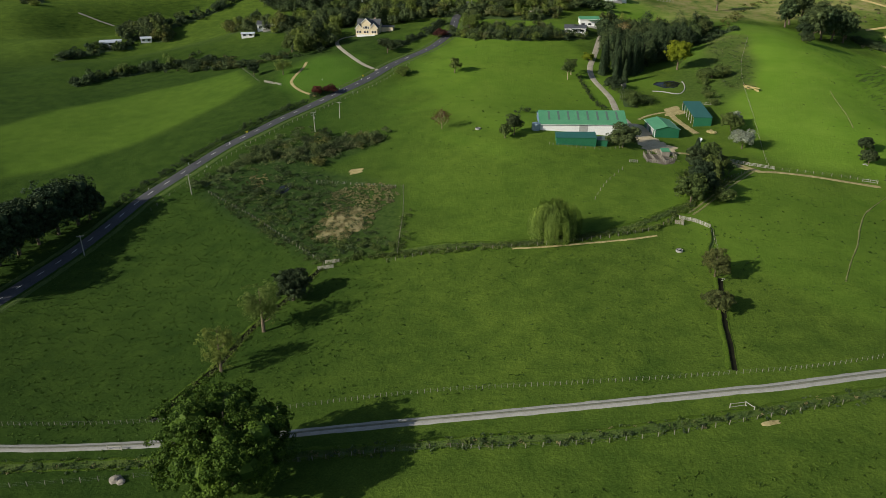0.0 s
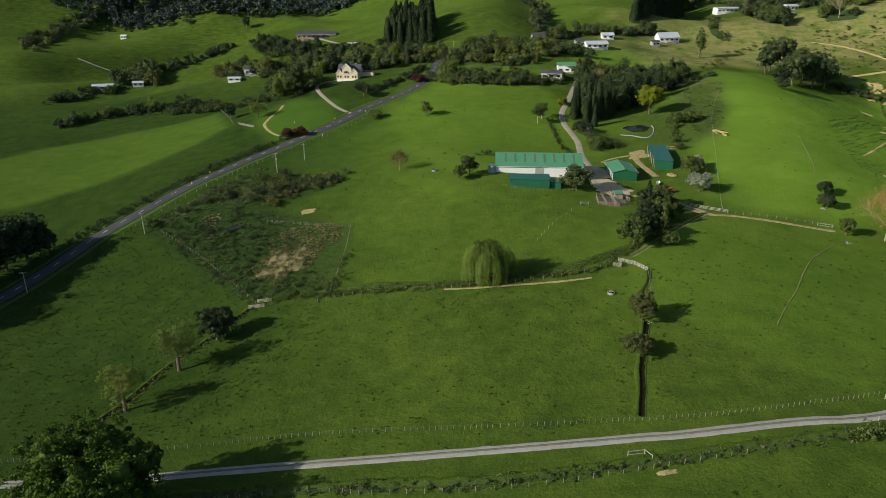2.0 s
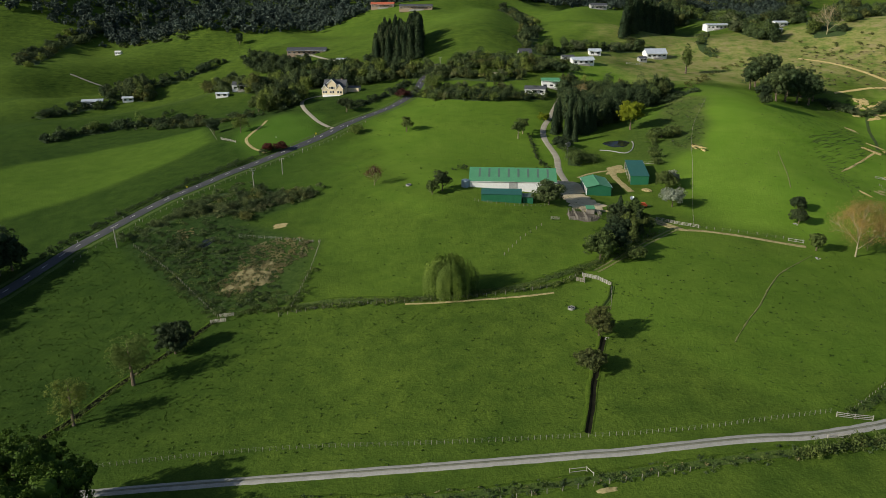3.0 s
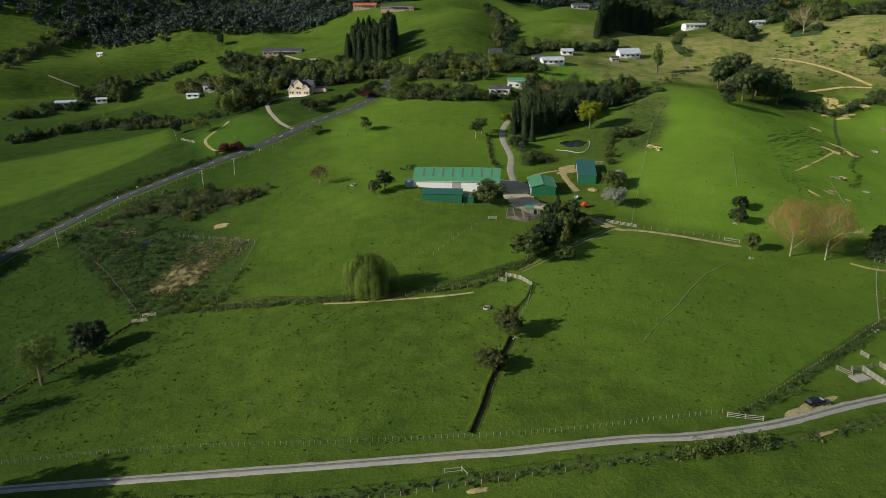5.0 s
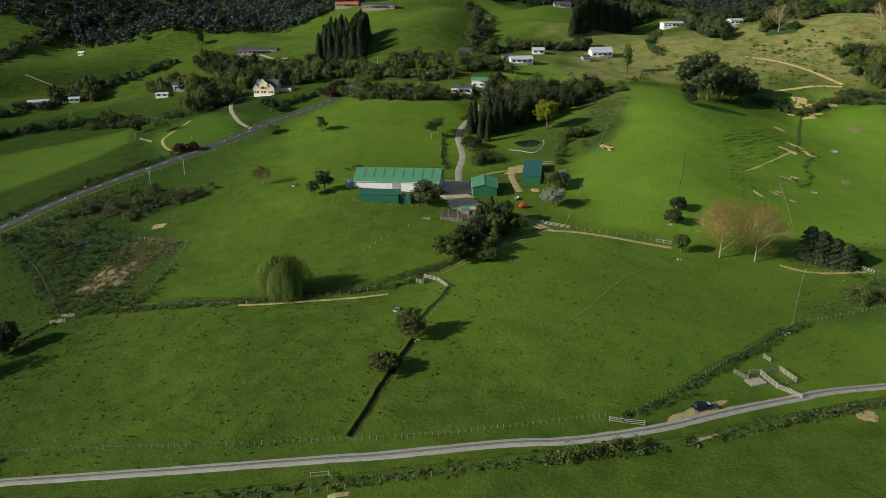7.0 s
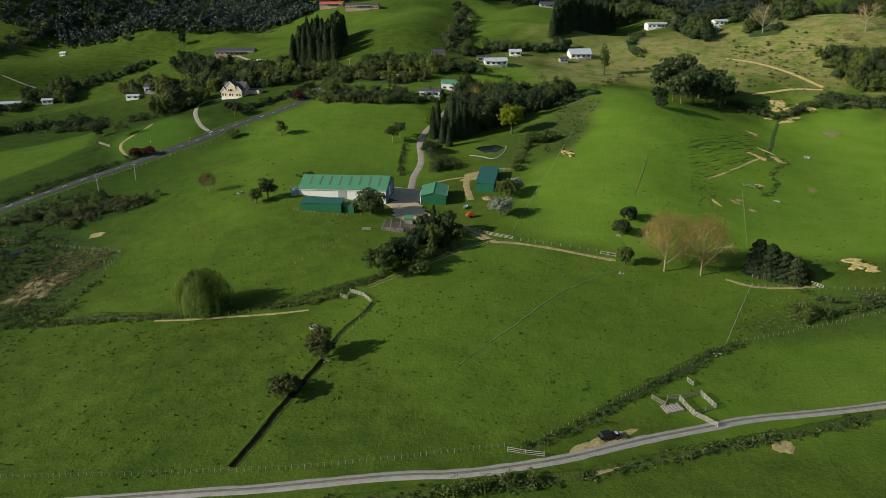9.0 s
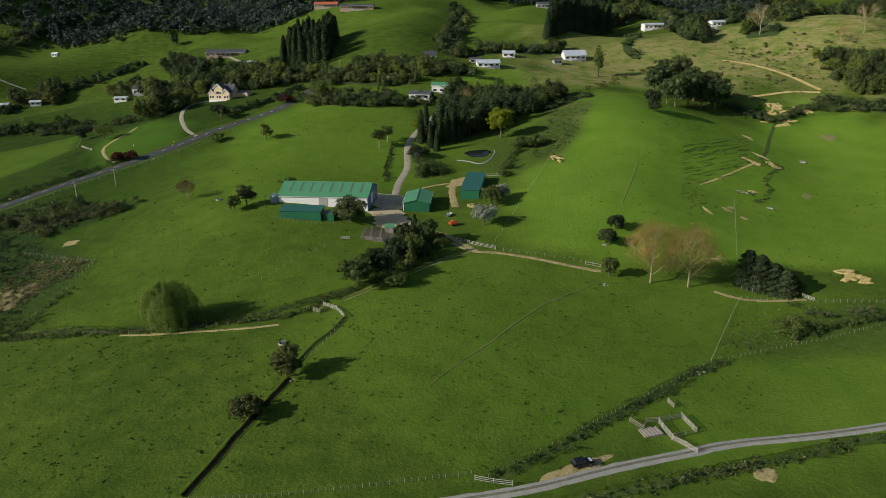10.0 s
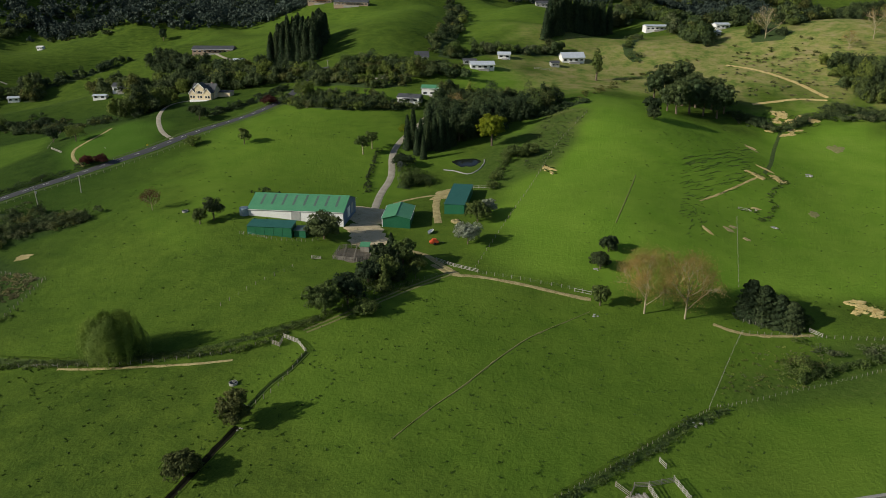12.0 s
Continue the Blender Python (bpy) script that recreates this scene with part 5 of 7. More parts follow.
def round_trough(label, at, r):
    root = tagged(new("water_trough"), label, "trough")
    root.matrix_basis = pose(*at, height(*at))
    bm = bmesh.new()
    n = 20
    rings = [[bm.verts.new((q * math.cos(2 * math.pi * k / n), q * math.sin(2 * math.pi * k / n), z)) for k in range(n)] for q, z in ((r, -0.2), (r, 0.55), (r - 0.12, 0.55), (r - 0.12, 0.3))]
    for a, b in zip(rings, rings[1:]):
        for k in range(n):
            bm.faces.new((a[k], a[(k + 1) % n], b[(k + 1) % n], b[k]))
    part("basin", bm, CONCRETE, root)
    bm = bmesh.new()
    bmesh.ops.create_circle(bm, cap_ends=True, segments=n, radius=r - 0.1, matrix=Matrix.Translation((0, 0, 0.42)))
    part("water", bm, POND, root)


round_trough("round concrete water trough in the paddock", (70.4, 195.1), 1.05)
round_trough("round concrete water trough in the paddock", (70.5, 195.7), 0.5)
round_trough("round concrete water trough in the far paddock", (15.0, 304.2), 1.2)


def rock_heap(name, label, at, n, spread, size, mat, seed, category="rocks"):
    rng = np.random.default_rng(seed)
    root = tagged(new(name), label, category)
    root.matrix_basis = pose(*at, height(*at))
    for k in range(n):
        bm = bmesh.new()
        bmesh.ops.create_icosphere(bm, subdivisions=2, radius=1.0)
        for v in bm.verts:
            v.co *= 1 + 0.3 * noise.noise(v.co * 1.7 + Vector((k * 3.1, seed, 0)))
            v.co.z *= 0.6
        s = size * rng.uniform(0.6, 1.3)
        bmesh.ops.transform(bm, matrix=Matrix.Translation((rng.uniform(-spread, spread), rng.uniform(-spread, spread), s * 0.2)) @ Matrix.Scale(s, 4), verts=bm.verts)
        part("rock", bm, mat, root)


rock_heap("stump", "grey rotting tree stump in long grass", (-65.4, 110.6), 4, 1.2, 0.9, TIMBER, 1, "stump")
rock_heap("rock_heap", "pale concrete blocks by the ditch tree", (77.9, 177.9), 3, 0.8, 0.35, CONCRETE, 2)
rock_heap("rock_heap", "pale stones at a bare patch", (165.0, 243.9), 4, 2.0, 0.5, CONCRETE, 3)
rock_heap("rock_heap", "pale stones by the small trees", (167.9, 272.3), 3, 1.0, 0.45, CONCRETE, 4)
rock_heap("rock_heap", "pale broken concrete in the valley", (294.7, 414.5), 4, 1.6, 0.7, CONCRETE, 5)
rock_heap("rock_heap", "bleached timber and stones in the valley", (244.3, 349.5), 5, 2.2, 0.5, PALE_TIMBER, 6)
rock_heap("rock_heap", "pale stones on the drain bank", (180.6, 192.8), 5, 1.4, 0.4, CONCRETE, 7)
rock_heap("rock_heap", "pale stones in the valley", (247.8, 331.6), 2, 1.0, 0.6, CONCRETE, 8)
rock_heap("gravel_heap", "pale gravel heap beside the hay shed", (118.7, 310.8), 5, 1.4, 1.0, DIRT, 9)


def mower(label, at):
    root = tagged(new("farm_machine"), label, "machine")
    root.matrix_basis = pose(*at, height(*at), 0, 0, 20)
    part("body", box(bmesh.new(), -1.6, -1.0, 0.5, 1.6, 1.0, 1.4, 0.2), RED_PAINT, root)
    part("hopper", box(bmesh.new(), -0.9, -0.8, 1.38, 1.0, 0.8, 2.1, 0.25), RED_PAINT, root)
    part("drawbar", bar(bmesh.new(), (1.5, 0, 0.7), (3.6, 0, 0.5), 0.1, 0.07), TIMBER, root)
    for y in (-1.15, 1.15):
        part("wheel", bar(bmesh.new(), (0, y - 0.15, 0.5), (0, y + 0.15, 0.5), 0.5, 0.5, 12), RUBBER, root)


mower("orange-red farm machine parked on grass", (112.2, 287.9))


def boat(label, at):
    root = tagged(new("dinghy"), label, "boat")
    root.matrix_basis = pose(*at, height(*at) + 0.2, 0, 0, 70)
    bm = bmesh.new()
    rows = []
    for k in range(9):
        f = k / 8
        w = 0.85 * math.sin(math.pi * (0.12 + 0.86 * f)) ** 0.6
        rows.append([bm.verts.new((-2 + 4 * f, y * w, z)) for y, z in ((-1, 0.75), (-0.7, 0.1), (0, -0.1), (0.7, 0.1), (1, 0.75), (0.85, 0.72), (0, 0.25), (-0.85, 0.72))])
    for a, b in zip(rows, rows[1:]):
        for k in range(8):
            bm.faces.new((a[k], a[(k + 1) % 8], b[(k + 1) % 8], b[k]))
    part("hull", bm, WHITE, root)


boat("white upturned dinghy beside the shed", (110.2, 299.0))


def windmill(label, at):
    root = tagged(new("windmill"), label, "windmill")
    root.matrix_basis = pose(*at, height(*at), 0, 0, 30)
    for x in (-1, 1):
        for y in (-1, 1):
            part("leg", bar(bmesh.new(), (x * 1.0, y * 1.0, -0.3), (x * 0.12, y * 0.12, 8.0), 0.05, 0.04, 5), WIRE, root)
    wheel = part("hub", bar(bmesh.new(), (0, -0.5, 8.2), (0, 0.4, 8.2), 0.15, 0.15, 8), WIRE, root)
    for k in range(14):
        a = 2 * math.pi * k / 14
        c, s = math.cos(a), math.sin(a)
        cs = [(0.4 * c - 0.08 * s, -0.5, 8.2 + 0.4 * s + 0.08 * c), (1.4 * c - 0.26 * s, -0.42, 8.2 + 1.4 * s + 0.26 * c), (1.4 * c + 0.26 * s, -0.58, 8.2 + 1.4 * s - 0.26 * c), (0.4 * c + 0.08 * s, -0.52, 8.2 + 0.4 * s - 0.08 * c)]
        part("blade", slab(bmesh.new(), cs, 0.02), WIRE, wheel)
    part("tail", box(bmesh.new(), -0.03, 0.9, 7.8, 0.03, 2.0, 8.6), WIRE, root)


windmill("grey metal farm windmill by the drive", (91.0, 362.4))


def water_tank(label, at, r, tall):
    root = tagged(new("water_tank"), label, "tank")
    root.matrix_basis = pose(*at, height(*at))
    part("tank", bar(bmesh.new(), (0, 0, -0.4), (0, 0, tall), r, r, 24), TANK_BLUE, root)
    part("lid", bar(bmesh.new(), (0, 0, tall + 0.003), (0, 0, tall + 0.45), r * 0.98, r * 0.25, 24), TANK_BLUE, root)


water_tank("blue-grey water tank beside the white shed", (39.7, 300.4), 1.9, 2.8)

# ---- trees about the farm ----
tree("oak_tree", "large spreading green oak beside the gravel track", -41.6, 107.8, 20.0, 12.5, LEAF_OAK, 1, 26000, 0.37, 0.02, 40, spread=0.7, thick=0.5)


def weeping(label, x, y, tall, r, seed):
    """A willow: leafy strands that hang from a domed crown."""
    rng = np.random.default_rng(seed)
    root = tagged(new("willow_tree"), label, "tree")
    root.matrix_basis = pose(x, y, height(x, y))
    put("trunk", trunk_mesh("trunk", rng, tall * 0.8, 0.4, 8, r * 0.8, BARK), root)
    cs, outs = [], []
    for k in range(620):
        a, f = rng.uniform(0, 2 * math.pi), math.sqrt(rng.random())
        lump = 1 + 0.10 * math.sin(4 * a + 1) + 0.13 * math.sin(9 * a)
        rr = r * f * lump
        top = tall * (0.52 + 0.48 * math.sqrt(max(0, 1 - (f * 0.97) ** 4)) + 0.06 * math.sin(5 * a + 3 * f) + 0.05 * rng.normal())
        low = tall * (0.06 + 0.1 * rng.random()) if f > 0.7 else top - tall * 0.3
        n = 8 + int((top - low) * 5.0)
        z = np.linspace(top, low, n) + rng.normal(size=n) * 0.12
        bulge = rr * (1 + 0.1 * np.sin(np.linspace(0, 2.6, n)))
        cs.append(np.stack([bulge * math.cos(a) + rng.normal(size=n) * 0.16, bulge * math.sin(a) + rng.normal(size=n) * 0.16, z], 1))
        outs.append(np.tile([math.cos(a), math.sin(a), 0.45], (n, 1)))
    strands = leaf_quads(np.concatenate(cs), np.concatenate(outs), 0.15, rng, 0.4)
    inside = core_quads([(0, 0, tall * 0.5, r, r, tall * 0.5)], 0.78)
    put("crown", quads_mesh("crown", np.concatenate([strands, inside]), LEAF_WILLOW), root)


weeping("round weeping willow by the fence", 34.5, 207.7, 11.6, 7.1, 2)
tree("tree", "small bronze-green tree on the ditch", 75.7, 179.5, 7.8, 3.9, LEAF_BRONZE, 3, 2600, 0.34, 0.06, 12)
tree("tree", "low bronze-green tree leaning over the ditch", 70.9, 163.0, 5.8, 4.0, LEAF_BRONZE, 4, 2400, 0.34, 0.02, 11)
tree("tree", "dense dark evergreen tree beside a ditch", -45.0, 187.8, 10.2, 5.4, LEAF_DARK, 5, 3600, 0.38, 0.05, 14)
tree("tree", "thin spring-green tree beside a ditch", -50.2, 171.3, 16.0, 6.2, LEAF_YOUNG, 6, 4600, 0.24, 0.02, 14, bark=BARK, thick=0.8)
tree("tree", "thin spring-green sapling tree beside a ditch", -56.6, 152.0, 14.0, 5.2, LEAF_YOUNG, 7, 3000, 0.24, 0.02, 12, bark=BARK, thick=0.8)


def bare_tree(name, label, x, y, tall, r, seed, twigs=900, mat=None, fine=None):
    """A tree of bare limbs that fork three times, with a haze of budding twigs."""
    rng = np.random.default_rng(seed)
    root = tagged(new(name), label, "tree")
    root.matrix_basis = pose(x, y, height(x, y))
    bm = bmesh.new()
    bar(bm, (0, 0, -0.3), (0, 0, tall * 0.2), tall * 0.014, tall * 0.011, 8)
    tips = []

    def fork(at, way, long, wide, depth):
        end = at + way * long
        bar(bm, at, end, wide, wide * 0.62, 5 if depth < 2 else 3)
        tips.append((end, depth))
        if depth == 4:
            return
        for k in range(4 if depth == 0 else 3):
            side = Vector(rng.normal(size=3))
            turned = (way + side.normalized() * (0.62 if depth else 0.75) + Vector((0, 0, 0.16))).normalized()
            fork(end if k else at.lerp(end, 0.65), turned, long * rng.uniform(0.6, 0.85), wide * 0.6, depth + 1)

    for k in range(5):
        a = 2 * math.pi * k / 5 + rng.uniform(-0.4, 0.4)
        fork(Vector((0, 0, tall * (0.12 + 0.05 * k))), Vector((math.cos(a) * 0.95, math.sin(a) * 0.95, 0.85)).normalized(), tall * 0.24, tall * 0.006, 1)
    fork(Vector((0, 0, tall * 0.2)), Vector((0, 0, 1)), tall * 0.26, tall * 0.0095, 0)
    part("trunk", bm, mat or PALE_BARK, root)
    ends = np.array([p for p, d in tips if d >= 3])
    pick = ends[rng.integers(0, len(ends), twigs)] + rng.normal(size=(twigs, 3)) * tall * 0.04
    dome = rng.normal(size=(twigs // 2, 3))
    dome /= np.linalg.norm(dome, axis=1)[:, None]
    lump = 1 + 0.16 * np.sin(5 * dome[:, :1] + seed) * np.sin(6 * dome[:, 1:2]) + 0.08 * rng.normal(size=(twigs // 2, 1))
    pick[: twigs // 2] = dome * lump * [r, r, tall * 0.40] * rng.uniform(0.6, 1.0, size=(twigs // 2, 1)) + [0, 0, tall * 0.60]
    out = pick - np.array([0, 0, tall * 0.5])
    out /= np.linalg.norm(out, axis=1)[:, None]
    put("crown", quads_mesh("crown", leaf_quads(pick, out, 0.12, rng, 1.0, 1.6), fine or LEAF_ORANGE), root)
    return root


bare_tree("poplar_tree", "tall orange-twigged tree coming into leaf", 179.2, 248.5, 22, 8.8, 8, 9000)
bare_tree("poplar_tree", "tall orange-twigged tree coming into leaf", 191.3, 247.7, 22.5, 8.8, 9, 9000)
bare_tree("tree", "low grey bare shrub under the orange trees", 186.2, 254.2, 6, 4, 10, 300, BARK, LEAF_BRONZE)
bare_tree("tree", "bare pale tree on the hilltop", 345.9, 647.4, 26, 8, 11, 1500, PALE_BARK, LEAF_ORANGE)
bare_tree("tree", "small pinkish bare tree on the slope", -0.6, 309.6, 9.5, 4, 12, 1500, PALE_BARK, LEAF_RED)
tree("tree", "dark round tree in front of the sheds", 73.3, 284.5, 9.5, 6.4, LEAF_BUSH, 13, 3200, 0.42, 0.04, 14)
tree("tree", "small dark tree beside the white shed", 29.8, 294.9, 8.5, 3.8, LEAF_DARK, 14, 1500, 0.36, 0.08, 10)
tree("tree", "small grey-green tree beside the white shed", 25.7, 291.6, 6.5, 2.8, LEAF_MID, 15, 900, 0.36, 0.1, 8)
tree("tree", "small dark evergreen tree on the slope", 169.0, 273.2, 6.5, 3.4, LEAF_DARK, 16, 1500, 0.36, 0.06, 9)
tree("tree", "small dark evergreen tree on the slope", 173.3, 284.9, 5.5, 3.2, LEAF_DARK, 17, 1400, 0.36, 0.06, 9)
tree("tree", "small bright green tree by the track end", 166.1, 250.7, 6.8, 2.8, LEAF_MID, 18, 1500, 0.34, 0.04, 10)
for n, (x, y, tall, r) in enumerate(((211.7, 252.4, 12, 4.9), (215.0, 250.0, 11.5, 5.0), (218.9, 248.3, 9.5, 4.8), (222.0, 246.2, 8.5, 4.3))):
    cone_tree("shelter_tree", "dense dark evergreen shelter tree beside the fence", x, y, tall, r, LEAF_DARK, 190 + n, 4200, 0.36, 0.01, 0.32)
tree("shrub", "round green shrub by the gate", 226.7, 249.1, 4.2, 2.8, LEAF_MID, 21, 900, 0.32, 0.02, 8, category="shrub")
tree("tree", "round grey-green tree in the grove", 85.0, 231.4, 9.5, 5.5, LEAF_MID, 22, 3000, 0.42, 0.03, 13)
tree("tree", "dark evergreen tree in the grove", 90.3, 238.2, 10, 5.0, LEAF_DARK, 23, 2400, 0.42, 0.03, 12)
tree("tree", "dark evergreen tree in the grove", 94.3, 251.4, 8, 4.4, LEAF_DARK, 24, 2400, 0.42, 0.03, 12)
cone_tree("cypress_tree", "yellow-green pointed tree in the grove", 99.7, 249.8, 9, 3.0, LEAF_MID, 25, 1500, 0.36)
tree("tree", "dark blue-green tree below the garage", 97.0, 264.3, 8.2, 4.2, LEAF_DARK, 26, 2400, 0.42, 0.03, 12)
tree("shrub", "low grey shrub in the grove", 96.5, 232.2, 4, 4.0, LEAF_MID, 28, 1300, 0.34, 0.02, 9, category="shrub")
tree("tree", "leafy green tree in the grove", 103.2, 268.5, 9, 4.6, LEAF_MID, 290, 2200, 0.4, 0.03, 12)
tree("tree", "leafy green tree in the grove", 99.3, 255.1, 8, 4.4, LEAF_MID, 291, 2200, 0.4, 0.03, 12)
tree("shrub", "low green shrub in the grove", 107.6, 267.5, 4, 3.4, LEAF_MID, 292, 1200, 0.36, 0.02, 9, category="shrub")
tree("tree", "small green cabbage tree by the fence", 108.3, 259.4, 4.5, 1.8, LEAF_MID, 29, 500, 0.32, 0.25, 6)
tree("tree", "pale grey-leaved tree beside the hay shed", 127.3, 310.8, 8.0, 5.0, LEAF_MID, 30, 2400, 0.36, 0.05, 12)
tree("tree", "white-blossomed tree above the track", 124.2, 288.8, 8.0, 5.2, LEAF_WHITE, 31, 2600, 0.34, 0.15, 12)
tree("tree", "small blossoming tree behind the hay shed", 130.9, 317.7, 6.5, 3.6, LEAF_WHITE, 32, 1300, 0.34, 0.1, 9)
tree("tree", "bright yellow-green tree by the pond", 132.6, 410.9, 16, 7.8, LEAF_YELLOW, 33, 5200, 0.45, 0.12, 14)
GUM = tree("gum_tree", "tall grey-green gum tree on the hill", 241.7, 482.2, 20, 7.2, LEAF_BUSH, 34, 3800, 0.42, 0.12, 16)
for x, y, s in ((252.1, 492.2, 1.05), (261.6, 496.4, 0.95), (270.7, 498.6, 1.0), (236.5, 483.0, 0.8), (260.1, 509.5, 1.1), (251.3, 507.0, 0.9), (270.7, 512.1, 1.05), (278.1, 509.4, 0.9)):
    again(GUM, x, y, s, random.uniform(0, 360))
tree("shrub", "round dark shrub on the hill paddock", 220.7, 447.0, 6.2, 4.0, LEAF_DARK, 35, 1300, 0.42, 0.02, 9, category="shrub")
CYPRESS = cone_tree("cypress_tree", "tall narrow dark cypress by the pond", 97.0, 401.9, 17.5, 2.9, LEAF_PINE, 36, 2200, 0.42, 0.02, 0.6)
for x, y, s in ((89.8, 407.4, 1.0), (92.2, 412.9, 1.1), (100.3, 406.3, 0.9), (103.5, 407.1, 1.05), (106.7, 406.6, 1.0), (100.0, 420.0, 1.15), (95.3, 399.1, 0.8), (109.5, 409.9, 1.0), (104.6, 416.5, 1.1), (112.2, 413.7, 0.95), (99.1, 393.5, 0.7)):
    again(CYPRESS, x, y, s, random.uniform(0, 360))
DARK_TREE = tree("tree", "dark evergreen tree behind the pond", 115.3, 421.4, 15, 6.6, LEAF_BUSH, 37, 3200, 0.42, 0.02, 14)
for x, y, s in ((120.4, 431.2, 1.0), (111.0, 438.8, 1.1), (126.2, 446.9, 1.0), (118.1, 453.1, 1.0), (106.9, 453.0, 1.0), (132.5, 457.3, 0.9), (140.5, 459.4, 0.9), (124.2, 466.6, 1.0), (114.2, 469.9, 0.95), (135.8, 473.0, 0.9), (145.5, 466.0, 0.8), (150.6, 470.4, 0.7), (101.5, 445.5, 1.0)):
    again(DARK_TREE, x, y, s, random.uniform(0, 360))
tree("tree", "russet-leaved tree behind the cypresses", 108.6, 481.8, 12, 5.5, LEAF_BRONZE, 38, 1600, 0.55, 0.05, 11)
tree("tree", "small open green tree by the drive", 68.5, 396.8, 9.5, 4.0, LEAF_MID, 39, 1100, 0.36, 0.35, 9, bark=PALE_BARK, thick=0.7)
tree("tree", "small open green tree by the drive", 71.7, 405.6, 8.5, 3.6, LEAF_MID, 40, 1000, 0.36, 0.3, 9, bark=PALE_BARK, thick=0.7)
tree("shrub", "dark rounded shrub by the drive", 89.9, 381.3, 6.5, 5.5, LEAF_DARK, 41, 1900, 0.42, 0.02, 10, category="shrub")
tree("shrub", "yellow flowering shrub by the drive", 86.0, 431.1, 4.5, 3.6, LEAF_YELLOW, 42, 800, 0.4, 0.02, 8, category="shrub")
tree("shrub", "broad green shrub on the bank", 144.9, 390.1, 5.5, 5.5, LEAF_MID, 43, 1500, 0.42, 0.02, 10, category="shrub")
tree("shrub", "broad green shrub on the bank", 151.3, 392.9, 5.0, 4.5, LEAF_MID, 44, 1300, 0.42, 0.02, 10, category="shrub")
tree("poplar_tree", "tall narrow green poplar on the far slope", 204.5, 559.4, 23, 4.6, LEAF_MID, 45, 1500, 0.5, 0.03, 10, spread=0.4)
tree("shrub", "dark red shrub beside the road", -1.2, 475.1, 5, 4.6, LEAF_RED, 46, 1000, 0.45, 0.02, 9, category="shrub")
tree("shrub", "dark red shrub beside the road", -66.6, 382.7, 4.5, 3.6, LEAF_RED, 47, 900, 0.4, 0.02, 8, category="shrub")
tree("shrub", "dark red shrub beside the road", -59.8, 383.8, 4.5, 3.4, LEAF_RED, 48, 900, 0.4, 0.02, 8, category="shrub")
tree("shrub", "grey leafless shrub beside the road", -22.6, 406.7, 5.0, 4.6, LEAF_YOUNG, 49, 1200, 0.35, 0.02, 9, category="shrub")
tree("tree", "slender young green tree on the knoll", 6.7, 401.9, 9, 3.0, LEAF_MID, 50, 700, 0.4, 0.1, 8)
tree("tree", "grey-brown bare tree in a far paddock", -92.1, 419.0, 9.5, 5.5, LEAF_YOUNG, 51, 1400, 0.32, 0.1, 10, thick=0.8)
tree("tree", "small dark tree by a gate", -111.9, 430.3, 8.5, 3.6, LEAF_DARK, 52, 1000, 0.42, 0.03, 8)
tree("tree", "pale green leafy tree below the wood", -98.5, 481.7, 12, 6, LEAF_MID, 53, 1600, 0.5, 0.05, 11)
tree("tree", "pale green leafy tree below the wood", -79.7, 473.3, 14, 6.5, LEAF_MID, 54, 1700, 0.5, 0.05, 11)
tree("tree", "dark tree before the cream house", -33.5, 446.3, 9, 5.2, LEAF_DARK, 55, 1400, 0.5, 0.1, 10)
tree("tree", "grey bare tree beside the road", 17.6, 483.5, 12, 7, LEAF_YOUNG, 56, 2200, 0.4, 0.05, 12, thick=0.8)
tree("tree", "lone dark tree on the far ridge", -196.8, 777.9, 12, 4.5, LEAF_PINE, 57, 700, 0.7, 0.02, 7)
HEDGE_TREE = tree("macrocarpa_tree", "tall dark shelter tree beside the road", -139.2, 262.2, 14.5, 6.6, LEAF_PINE, 58, 3200, 0.45, 0.02, 14)
for x, y, s in ((-144.1, 258.0, 0.95), (-148.3, 250.4, 1.0), (-151.9, 242.7, 0.9), (-154.9, 234.5, 1.0), (-157.0, 225.4, 1.0), (-158.2, 214.4, 1.0), (-158.3, 201.4, 1.0)):
    again(HEDGE_TREE, x + 2, y, s * 1.45, random.uniform(0, 360))

# ---- scrub, woods and long grass ----
rng = np.random.default_rng(77)
PINE = cone_tree("pine_tree", "tall dark pine in a hillside stand", -12.0, 565.0, 24, 5.0, LEAF_PINE, 60, 1700, 0.62, 0.03, 0.6)
PINE["group"] = "pine stand"
for k in range(105):
    again(PINE, rng.uniform(-32, 3), rng.uniform(578.0, 630.0), rng.uniform(0.72, 1.05), rng.uniform(0, 360))
for k in range(64):
    f, g = rng.random(), rng.random()
    q = np.array([172.1, 643.8]) * (1 - f) * (1 - g) + np.array([242.5, 738.8]) * f * (1 - g) + np.array([177.7, 668.0]) * (1 - f) * g + np.array([243.4, 768.7]) * f * g
    again(PINE, q[0], q[1], rng.uniform(0.9, 1.25), rng.uniform(0, 360))


def belt(label, pts, step, spread, r, h, mat, seed, per=46, leaf=0.6, rows=1, name="shrub_belt", category="shrubs"):
    places = []
    for _ in range(rows):
        places += scatter_line(pts, step, spread, r, h, rng)
    # Dark strip covers bright grass gaps, so the belt reads as one dark mass.
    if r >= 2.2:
        strip("undergrowth", "dark strip filling grass gaps below the shrubs and trees", pts, spread * 1.7 + r, RANK_DARK, kind="stuff", category="undergrowth", lift=0.15, step=3.0, ragged=r * 0.6)
    return thicket(name, label, places, mat, seed, per, leaf, category=category)


